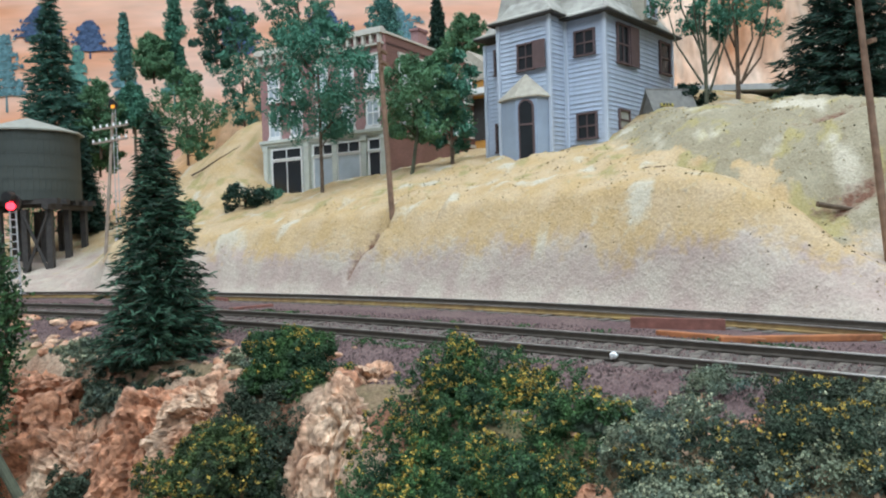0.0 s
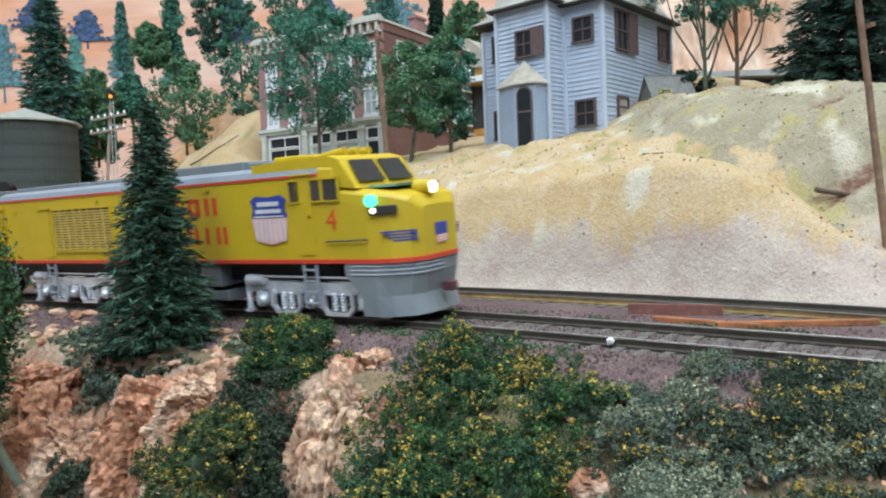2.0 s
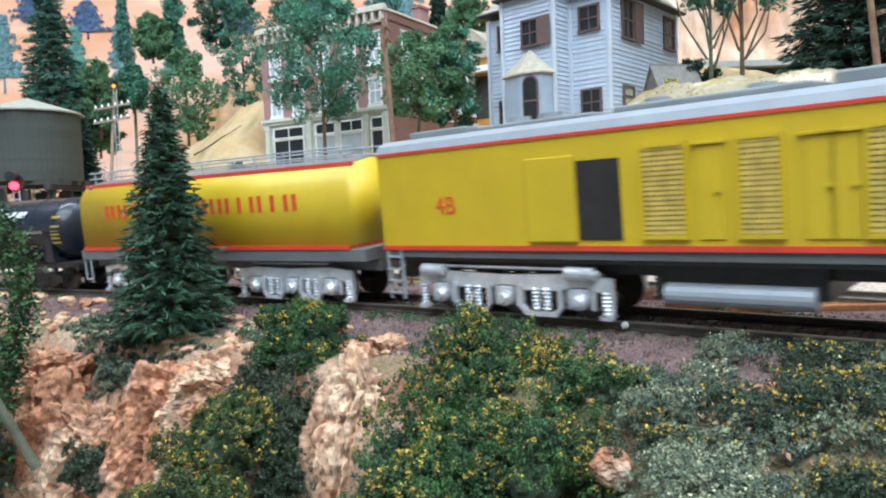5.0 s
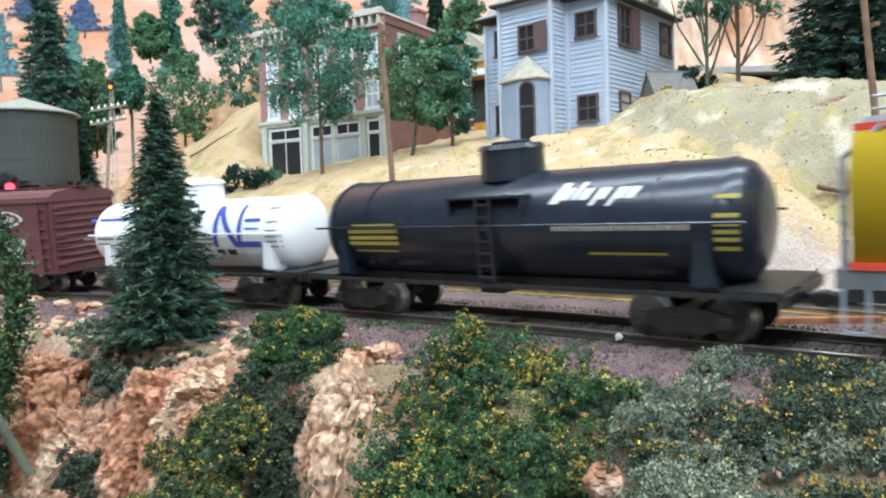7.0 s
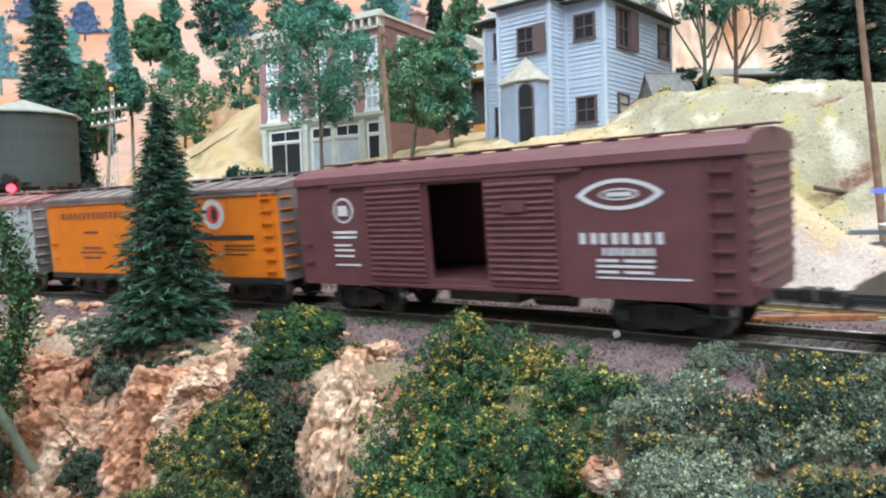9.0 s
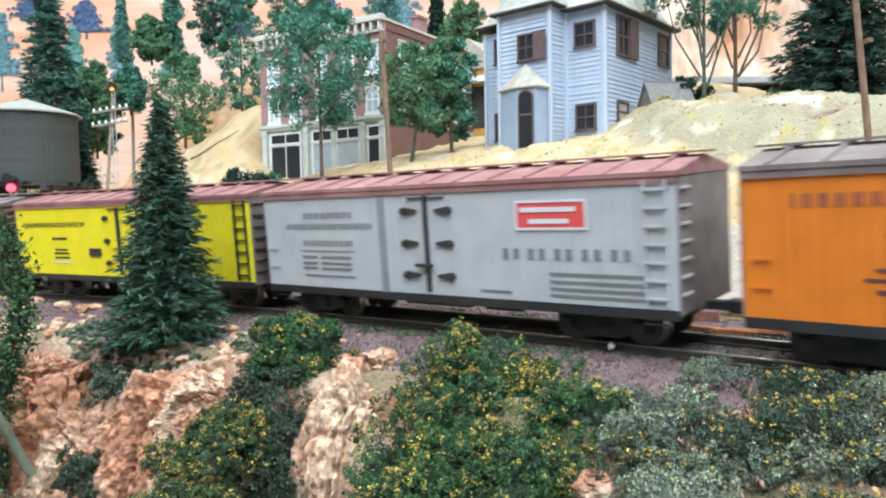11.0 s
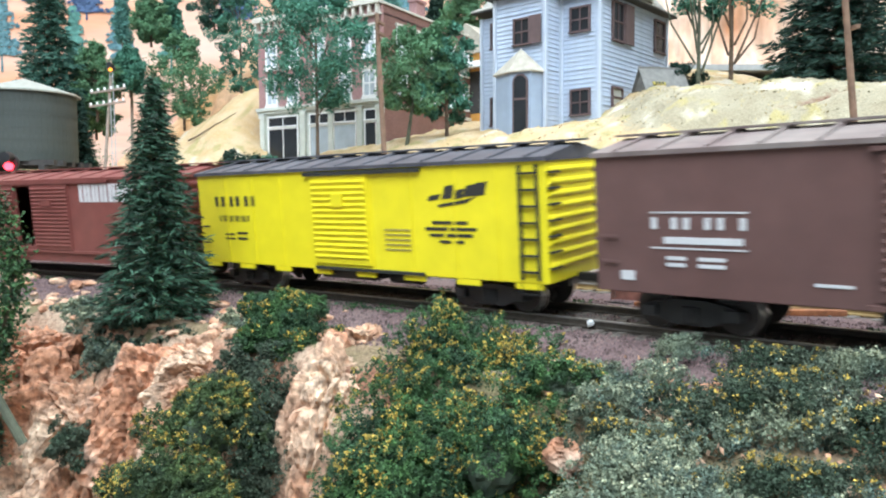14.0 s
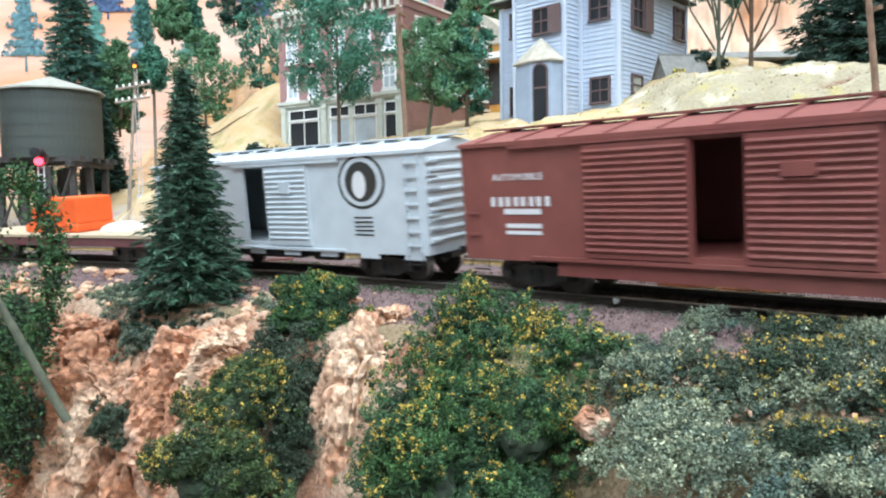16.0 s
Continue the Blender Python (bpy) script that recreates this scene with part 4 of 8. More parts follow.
def boxcar_bright():
    L = 0.150
    c = car_body("box_car", "bright yellow box car with black roof and ladders", L, ZB, ZT, M["lemon_bright"], M["roof_dark"], (-0.0120, 0.0125), skirts=True, ladders=M["ink_black"])
    part("door_track", boxes((-0.0150, 0.0340, -HALF - 0.0013, -HALF, ZT - 0.0018, ZT - 0.0005)), M["ink_black"], c)
    part("door_rail", boxes((-0.0120, 0.0340, -HALF - 0.0010, -HALF, ZB + 0.0002, ZB + 0.0011)), M["ink_black"], c)
    part("panel_seam", boxes(*[(x - 0.00015, x + 0.00015, -HALF - 0.0003, -HALF, ZB, ZT - 0.002) for x in (-0.058, -0.043, -0.028, 0.014, 0.030, 0.046, 0.060)]), M["lemon_bright"], c)
    bars(c, marks(-0.0647, 0.0305, 0.0225, 0.0036, "www", gap=0.6) + marks(-0.0625, 0.0250, 0.0165, 0.0022, "wwwww", bold=0.2), M["ink_black"])
    bars(c, [(-0.0600, -0.0550, 0.0200, 0.0207), (-0.0600, -0.0550, 0.0185, 0.0191), (-0.0530, -0.0475, 0.0205, 0.0213), (-0.0530, -0.0475, 0.0185, 0.0193)] + [(0.0375, 0.0445, 0.0252, 0.0261), (0.0455, 0.0500, 0.0252, 0.0261), (0.0350, 0.0430, 0.0234, 0.0243), (0.0440, 0.0530, 0.0234, 0.0243), (0.0365, 0.0415, 0.0216, 0.0225), (0.0425, 0.0515, 0.0216, 0.0225), (0.0400, 0.0440, 0.0198, 0.0206), (0.0455, 0.0485, 0.0198, 0.0206)], M["ink_black"])
    bars(c, [(0.0190, 0.0290, z, z + 0.0006) for z in (0.0230, 0.0215, 0.0200, 0.0185, 0.0170)], M["ink_gold"])
    # flying script emblem as slanted strokes
    bm = nb()
    for k, (x, z, w, hh) in enumerate(((0.034, 0.0318, 0.004, 0.002), (0.0395, 0.0322, 0.0035, 0.0042), (0.0435, 0.0322, 0.003, 0.0030), (0.0470, 0.0328, 0.003, 0.0036), (0.0500, 0.0330, 0.004, 0.0040))):
        x += 0.0020
        prism(bm, [(x, z), (x + w, z + 0.0004), (x + w + 0.0012, z + hh), (x + 0.0012, z + hh - 0.0004)], -HALF - 0.0002, -HALF)
    prism(bm, [(0.040, 0.0300), (0.050, 0.0312), (0.053, 0.0330), (0.050, 0.0322), (0.040, 0.0308)], -HALF - 0.0002, -HALF)
    part("emblem", bm, M["ink_black"], c)
    return c, L


def boxcar_silver():
    L = 0.145
    c = car_body("box_car", "silver-grey box car with black round emblem, door ajar", L, ZB, ZT, M["silver_car"], M["silver_car"], (-0.0012, 0.0204), opening=(-0.0138, -0.0017), skirts=True)
    part("door_track", boxes((-0.0200, 0.0370, -HALF - 0.0012, -HALF, ZT - 0.0016, ZT - 0.0005)), M["silver_car"], c)
    part("door_rail", boxes((-0.0170, 0.0370, -HALF - 0.0010, -HALF, ZB + 0.0004, ZB + 0.0012)), M["silver_car"], c)
    disc_mark(c, 0.0460, 0.0335, 0.0103, 0.0090, M["ink_black"])
    disc_mark(c, 0.0460, 0.0335, 0.0092, 0.0080, M["silver_car"], dy=0.00025)
    disc_mark(c, 0.0460, 0.0335, 0.0070, 0.0066, M["ink_black"], dy=0.00035)
    disc_mark(c, 0.0452, 0.0325, 0.0030, 0.0045, M["ink_white"], dy=0.00045)
    bars(c, [(0.0420, 0.0500, z, z + 0.0005) for z in (0.0215, 0.0200, 0.0186, 0.0172, 0.0158)] + [(-0.062, -0.046, 0.030, 0.0325), (-0.060, -0.048, 0.020, 0.022)], M["ink_black"])
    return c, L


def reefer(label, body, roof, L, group="freight cars of the train", ladders=None):
    c = car_body("refrigerator_car", label, L, ZB + 0.0006, ZT, body, roof, None, end_ribs=False, ladders=ladders, group=group)
    h = L / 2
    part("plank_seams", boxes(*[(x - 0.00008, x + 0.00008, -HALF - 0.00018, -HALF, ZB + 0.001, ZT - 0.001) for x in np.linspace(-h + 0.008, h - 0.010, 48)]), body, c)
    part("side_sill", boxes((-h, h, -HALF - 0.0004, -HALF + 0.001, ZB - 0.0012, ZB + 0.0012)), M["frame_black"], c)
    part("fascia", boxes((-h, h, -HALF - 0.0006, -HALF, ZT - 0.0018, ZT - 0.0002)), roof, c)
    for d in (-1, 1):
        part("end_wall", boxes((min(d * h, d * (h + 0.0004)), max(d * h, d * (h + 0.0004)), -HALF, HALF, ZB, ZT)), M["roof_brown"] if roof is not M["roof_dark"] else M["frame_black"], c)
    return c


def hinges(c, x, mat, arm=0.005):
    """A pair of insulated doors: centre bar, latch and strap hinges."""
    part("door_seam", boxes((x - 0.0005, x + 0.0005, -HALF - 0.0012, -HALF, ZB + 0.002, ZT - 0.0025), (x - 0.0068, x + 0.0068, -HALF - 0.0006, -HALF, ZT - 0.0034, ZT - 0.0029)), mat, c)
    for z in (0.0165, 0.0258, 0.0352):
        for s in (-1, 1):
            bm = prism(nb(), [(x + s * 0.0085, z - 0.0012), (x + s * 0.0085, z + 0.0012), (x + s * (0.0085 - arm), z + 0.0004), (x + s * (0.0085 - arm), z - 0.0004)], -HALF - 0.0008, -HALF)
            cyl(bm, (x + s * 0.0085, -HALF - 0.0012, z), (x + s * 0.0085, -HALF, z), 0.0010, n=10)
            part("hinge", bm, mat, c)
    part("latch", boxes((x - 0.004, x + 0.002, -HALF - 0.0018, -HALF - 0.0008, 0.0190, 0.0200)), mat, c)


def reefer_orange():
    L = 0.142
    c = reefer("orange refrigerator car with brown roof and round emblem", M["orange_car"], M["roof_brown"], L)
    hinges(c, 0.0, M["brown_car"], 0.0042)
    disc_mark(c, 0.0379, 0.0340, 0.0058, 0.0056, M["ink_white"])
    disc_mark(c, 0.0379, 0.0340, 0.0036, 0.0034, M["sign_red"], dy=0.00025)
    disc_mark(c, 0.0387, 0.0340, 0.0015, 0.0025, M["ink_black"], dy=0.00035)
    bars(c, [(0.022, 0.058, 0.0245, 0.0262), (0.042, 0.058, 0.0222, 0.0226), (0.042, 0.058, 0.0208, 0.0212), (0.042, 0.054, 0.0190, 0.0194)], M["ink_black"])
    bars(c, marks(-0.0610, 0.0340, 0.046, 0.0028, "wwwwwwwwwwwwwww", bold=0.2) + [(-0.044, -0.034, 0.0280, 0.0288), (-0.046, -0.033, 0.0215, 0.0222), (-0.048, -0.030, 0.0196, 0.0202), (-0.046, -0.034, 0.0172, 0.0180)], M["brown_car"])
    return c, L


def reefer_grey():
    L = 0.147
    c = reefer("pale grey refrigerator car with oxide roof and red sign", M["grey_car"], M["roof_oxide"], L)
    hinges(c, 0.0, M["ink_black"])
    bars(c, [(0.0310, 0.0505, 0.0300, 0.0368)], M["sign_red"], label="red rectangular sign")
    bars(c, [(0.0320, 0.0480, 0.0342, 0.0354), (0.0345, 0.0460, 0.0312, 0.0324), (0.0304, 0.0511, 0.0366, 0.0372), (0.0304, 0.0511, 0.0296, 0.0302), (0.0304, 0.0310, 0.0302, 0.0366), (0.0505, 0.0511, 0.0302, 0.0366)], M["ink_white"], y=-HALF - 0.0002)
    bars(c, marks(-0.0530, 0.0335, 0.022, 0.0019, "wwwwwww") + marks(-0.0620, 0.0300, 0.0400, 0.0018, "wwwwwwwwwwwwwwwww") + marks(-0.0540, 0.0246, 0.0230, 0.0018, "wwwwwwwww") + [ (-0.0560, -0.0305, 0.0228, 0.0231)] + [(-0.0550, -0.0480, z, z + 0.0008) for z in (0.0205, 0.0185, 0.0168)] + [(-0.0460, -0.0320, z, z + 0.0008) for z in (0.0205, 0.0185, 0.0168)] + [(-0.0545, -0.0310, 0.0145, 0.0151)], M["ink_faded"])
    bars(c, marks(0.0260, 0.0220, 0.036, 0.0028, "wwwww", gap=0.6) + [(0.040, 0.066, z, z + 0.0008) for z in (0.0180, 0.0160, 0.0142, 0.0125)] + [(0.018, 0.028, 0.0128, 0.0134)], M["ink_faded"])
    part("panel_strip", boxes((-0.0190, -0.0165, -HALF - 0.0004, -HALF, ZB + 0.001, ZT - 0.002)), M["loco_grey"], c)
    return c, L


def reefer_yellow():
    L = 0.150
    c = reefer("lemon yellow refrigerator car with oxide roof, black lettering", M["lemon_car"], M["roof_oxide"], L, ladders=M["ink_black"])
    hinges(c, 0.0, M["ink_black"], 0.0020)
    part("vent_plate", boxes((-0.0207, -0.0133, -HALF - 0.0008, -HALF, 0.0194, 0.0226)), M["ink_black"], c)
    for text, z, w in (("DOUBLE DECK", 0.0362, 0.85), ("VENTILATOR", 0.0305, 0.9), ("AND", 0.0245, 0.9), ("REFRIGERATOR", 0.0190, 0.9)):
        words(c, text, 0.0345, z, 0.0040, M["ink_black"], spread_x=1.05)
    bars(c, marks(-0.0690, 0.0318, 0.0460, 0.0020, "wwwwwwwwwwwwwwwwwwww", bold=0.2) + [(-0.0480, -0.0370, 0.0262, 0.0272), (-0.0460, -0.0375, 0.0215, 0.0222), (-0.0470, -0.0365, 0.0198, 0.0206), (-0.0470, -0.0360, 0.0180, 0.0187)], M["ink_black"])
    bars(c, [(-0.0490, -0.0340, 0.0160, 0.0166)], M["ink_white"])
    return c, L


def tank_car(name_label, mat, L, tank_l, deco, r=0.0147):
    c = thing("tank_car", name_label, "tank car", group="freight cars of the train")
    h, zc = tank_l / 2, 0.0121 + r
    bm = nb()
    prof = [(-h - 0.0012, 0.0), (-h - 0.0008, 0.006), (-h + 0.0006, 0.0108), (-h + 0.003, 0.0137), (-h + 0.006, r), (h - 0.006, r), (h - 0.003, 0.0137), (h - 0.0006, 0.0108), (h + 0.0008, 0.006), (h + 0.0012, 0.0)]
    n, last = 40, None
    for x, q in prof:
        ringv = [bm.verts.new((x, math.cos(2 * math.pi * i / n) * max(q, 1e-5), zc + math.sin(2 * math.pi * i / n) * max(q, 1e-5))) for i in range(n)]
        if last:
            for i in range(n):
                bm.faces.new((last[i], last[(i + 1) % n], ringv[(i + 1) % n], ringv[i]))
        last = ringv
    bmesh.ops.recalc_face_normals(bm, faces=bm.faces)
    part("tank", bm, mat, c, smooth=True)
    for x in (-h + 0.021, h - 0.021, -h + 0.0065, h - 0.0065):
        bmr = nb()
        cyl(bmr, (x - 0.0003, 0, zc), (x + 0.0003, 0, zc), r + 0.0002, n=40)
        part("tank_seam", bmr, mat, c)
    bm = cyl(nb(), (0, 0, zc + r - 0.002), (0, 0, zc + r + 0.0066), 0.0092, 0.0090, 28)
    cyl(bm, (0, 0, zc + r + 0.0066), (0, 0, zc + r + 0.0080), 0.0097, 0.0086, 28)
    box(bm, -0.005, 0.005, -0.003, 0.003, zc + r + 0.0078, zc + r + 0.0090, bevel=0.0006)
    part("dome", bm, mat, c)
    # walk plate by the dome, handrail, cradle, ladder
    part("dome_platform", boxes((-0.013, 0.013, -r - 0.0012, -r + 0.006, zc + 0.0085, zc + 0.0091), (-0.0125, -0.0118, -r - 0.001, -r + 0.003, zc + 0.004, zc + 0.0088), (0.0118, 0.0125, -r - 0.001, -r + 0.003, zc + 0.004, zc + 0.0088)), mat if deco == "black" else M["loco_grey"], c)
    bm = nb()
    for s in (-1, 1):
        cyl(bm, (-h, s * (r + 0.0012), zc + 0.0012), (h, s * (r + 0.0012), zc + 0.0012), 0.00035, n=6)
        for x in np.linspace(-h + 0.01, h - 0.01, 6):
            cyl(bm, (x, s * (r - 0.0006), zc + 0.0012), (x, s * (r + 0.0012), zc + 0.0012), 0.0003, n=6)
    part("handrail", bm, mat, c)
    for x in (-h + 0.010, h - 0.010):
        bm = prism(nb(), [(x - 0.0028, 0.0135), (x + 0.0028, 0.0135), (x + 0.0018, 0.0240), (x - 0.0018, 0.0240)], -r + 0.0002, -r + 0.0034)
        prism(bm, [(x - 0.0028, 0.0135), (x + 0.0028, 0.0135), (x + 0.0018, 0.0240), (x - 0.0018, 0.0240)], r - 0.0034, r - 0.0002)
        box(bm, x - 0.0028, x + 0.0028, -r + 0.002, r - 0.002, 0.0128, 0.0150)
        part("saddle", bm, mat, c)
    if deco == "white":
        ladder(c, -0.006, -r - 0.0006, 0.0105, 0.0235, 0.0065, M["tank_white"], 3)
    else:
        ladder(c, 0.000, -r - 0.0006, 0.0125, zc + 0.0085, 0.0045, M["tank_black"], 7)
    H2 = L / 2
    part("frame", boxes((-H2, H2, -0.0055, 0.0055, 0.0092, 0.0128), (-H2, -H2 + 0.0015, -0.0150, 0.0150, 0.0098, 0.0124), (H2 - 0.0015, H2, -0.0150, 0.0150, 0.0098, 0.0124), (-H2 + 0.002, H2 - 0.002, -0.0156, -0.0140, 0.0112, 0.0122), (-H2 + 0.002, H2 - 0.002, 0.0140, 0.0156, 0.0112, 0.0122), (-0.004, 0.004, -0.014, 0.014, 0.0095, 0.0115)), M["frame_black"], c)
    part("running_deck", boxes((-H2 + 0.001, -h + 0.006, -0.0150, 0.0150, 0.0122, 0.0130)), M["frame_black"], c)
    part("running_deck", boxes((h - 0.006, H2 - 0.001, -0.0150, 0.0150, 0.0122, 0.0130)), M["frame_black"], c)
    for d in (-1, 1):
        coupler(c, d * H2, d, M["frame_black"])
        freight_truck(c, d * (H2 - 0.0235), M["frame_black"])

    # paint marks that follow the shell
    def wrap(rows, m, lift=0.00025, slant=0.0):
        b2 = nb()
        for x0, x1, z0, z1 in rows:
            k = max(2, int((z1 - z0) / 0.0012) + 1)
            strip = []
            for i in range(k + 1):
                z = z0 + (z1 - z0) * i / k
                a = math.asin(max(-0.99, min(0.99, (z - zc) / r)))
                y, zz = -math.cos(a) * (r + lift), zc + math.sin(a) * (r + lift)
                strip.append((b2.verts.new((x0 + slant * (z - z0), y, zz)), b2.verts.new((x1 + slant * (z - z0), y, zz))))
            for i in range(k):
                b2.faces.new((strip[i][0], strip[i][1], strip[i + 1][1], strip[i + 1][0]))
        part("lettering", b2, m, c)

    if deco == "black":
        wrap([(0.0190, 0.0218, 0.0330, 0.0378), (0.0222, 0.0245, 0.0338, 0.0366), (0.0251, 0.0266, 0.0338, 0.0378), (0.0271, 0.0298, 0.0338, 0.0364), (0.0303, 0.0316, 0.0324, 0.0364), (0.0321, 0.0345, 0.0338, 0.0364), (0.0350, 0.0362, 0.0322, 0.0364), (0.0367, 0.0390, 0.0338, 0.0364), (0.0395, 0.0420, 0.0338, 0.0364)], M["ink_white"], slant=0.7)
        wrap(marks(0.0205, 0.0264, 0.0350, 0.0018, "wwwwwwwwwwwwwww", bold=0.3), M["load_white"])
        wrap([(-0.0540, -0.0330, z, z + 0.0011) for z in (0.0262, 0.0243, 0.0226)] + [(-0.052, -0.034, 0.0205, 0.0210), (-0.052, -0.034, 0.0285, 0.0289), (0.030, 0.050, 0.0205, 0.0211)] + [(0.0610, 0.0665, z, z + 0.0009) for z in (0.0330, 0.0290, 0.0272, 0.0255, 0.0238, 0.0218)], M["ink_gold"])
    else:
        wrap([(0.0205, 0.0228, 0.0215, 0.0362), (0.0335, 0.0355, 0.0215, 0.0362), (0.0355, 0.0455, 0.0215, 0.0236)], M["ink_blue"])
        b2 = nb()
        k = 10
        for i in range(k):
            a0, a1 = i / k, (i + 1) / k
            q = []
            for f, dx in ((a0, 0), (a0, 0.0030), (a1, 0.0030), (a1, 0)):
                z = 0.0362 - 0.0147 * f
                a = math.asin((z - zc) / r)
                q.append(b2.verts.new((0.0215 + 0.0112 * f + dx - 0.001, -math.cos(a) * (r + 0.0002), zc + math.sin(a) * (r + 0.0002))))
            b2.faces.new(q)
        part("lettering", b2, M["ink_blue"], c)
        wrap([(0.0208, 0.0250, 0.0186, 0.0206), (0.0268, 0.0312, 0.0186, 0.0206)], M["black"])
        wrap([(-0.060, -0.030, 0.0322, 0.0332), (0.0370, 0.0450, 0.0305, 0.0316), (0.0375, 0.0445, 0.0278, 0.0284)], M["ink_blue"])
        wrap([(-0.064, -0.042, 0.0245, 0.0255), (-0.040, -0.028, 0.0245, 0.0255), (-0.024, -0.014, 0.0240, 0.0250), (-0.024, -0.014, 0.0222, 0.0230), (0.0, 0.021, 0.0240, 0.0250), (0.0, 0.021, 0.0224, 0.0232)] + [(0.0480, 0.0560, z, z + 0.0006) for z in (0.0345, 0.0300, 0.0270, 0.0250, 0.0232, 0.0214)] + [(-0.06, -0.045, 0.0225, 0.0232)], M["loco_grey"])
    return c, L


def flat_car():
    L = 0.150
    c = thing("flat_car", "flat car with planked deck carrying an orange machine", "flat car", group="freight cars of the train")
    h = L / 2
    part("frame", boxes((-h, h, -HALF, -HALF + 0.001, 0.0085, 0.0125), (-h, h, HALF - 0.001, HALF, 0.0085, 0.0125), (-h, h, -0.004, 0.004, 0.0080, 0.0125), (-h, -h + 0.001, -HALF, HALF, 0.0085, 0.0125), (h - 0.001, h, -HALF, HALF, 0.0085, 0.0125)), M["brown_car"], c)
    first = part("deck_plank", boxes((0.0001, 0.0025, -HALF - 0.0008, HALF + 0.0008, 0.0125, 0.0137)), M["deck"], c)
    first.location.x = -h
    for x in np.arange(-h + 0.0026, h - 0.002, 0.0026):
        again(first, x)
    bm = boxes((-0.004, 0.050, -0.011, 0.011, 0.0137, 0.0185), (0.022, 0.050, -0.010, 0.010, 0.0180, 0.0325), (-0.002, 0.012, -0.008, 0.008, 0.0180, 0.0270), (0.010, 0.024, -0.007, 0.007, 0.0180, 0.0305), bevel=0.0012)
    for x in (0.004, 0.014, 0.040):
        cyl(bm, (x, -0.0115, 0.0165), (x, -0.010, 0.0165), 0.0030, n=14)
    cyl(bm, (0.017, -0.004, 0.029), (0.017, -0.004, 0.0330), 0.0016, n=10)
    box(bm, 0.008, 0.020, -0.0095, -0.007, 0.0205, 0.0245)
    for v in bm.verts:
        v.co.x, v.co.z = (v.co.x + 0.004) * 0.74 - 0.025, 0.0137 + (v.co.z - 0.0137) * 0.90
    part("machine", bm, M["load_orange"], c, "bright orange cast machine")
    bm = nb()
    bmesh.ops.create_icosphere(bm, subdivisions=3, radius=1, matrix=Matrix.Translation((0.0340, 0, 0.0140)) @ Matrix.Diagonal((0.012, 0.010, 0.0042, 1)))
    part("pale_load", bm, M["load_white"], c, "pale heaped load", smooth=True)
    for d in (-1, 1):
        coupler(c, d * h, d, M["frame_black"])
        freight_truck(c, d * (h - 0.0215), M["frame_black"])
    return c, L
def coil(bm, x, y, z, pitch, turns, r):
    """A coil spring, turned in one piece."""
    last, n = None, 10
    for i in range(2 * turns + 1):
        q = r if i % 2 else r * 0.62
        ring = [bm.verts.new((x + math.cos(2 * math.pi * k / n) * q, y + math.sin(2 * math.pi * k / n) * q, z + pitch * i / 2)) for k in range(n)]
        if last:
            for k in range(n):
                bm.faces.new((last[k], last[(k + 1) % n], ring[(k + 1) % n], ring[k]))
        last = ring
    bmesh.ops.recalc_face_normals(bm, faces=bm.faces)
    return bm


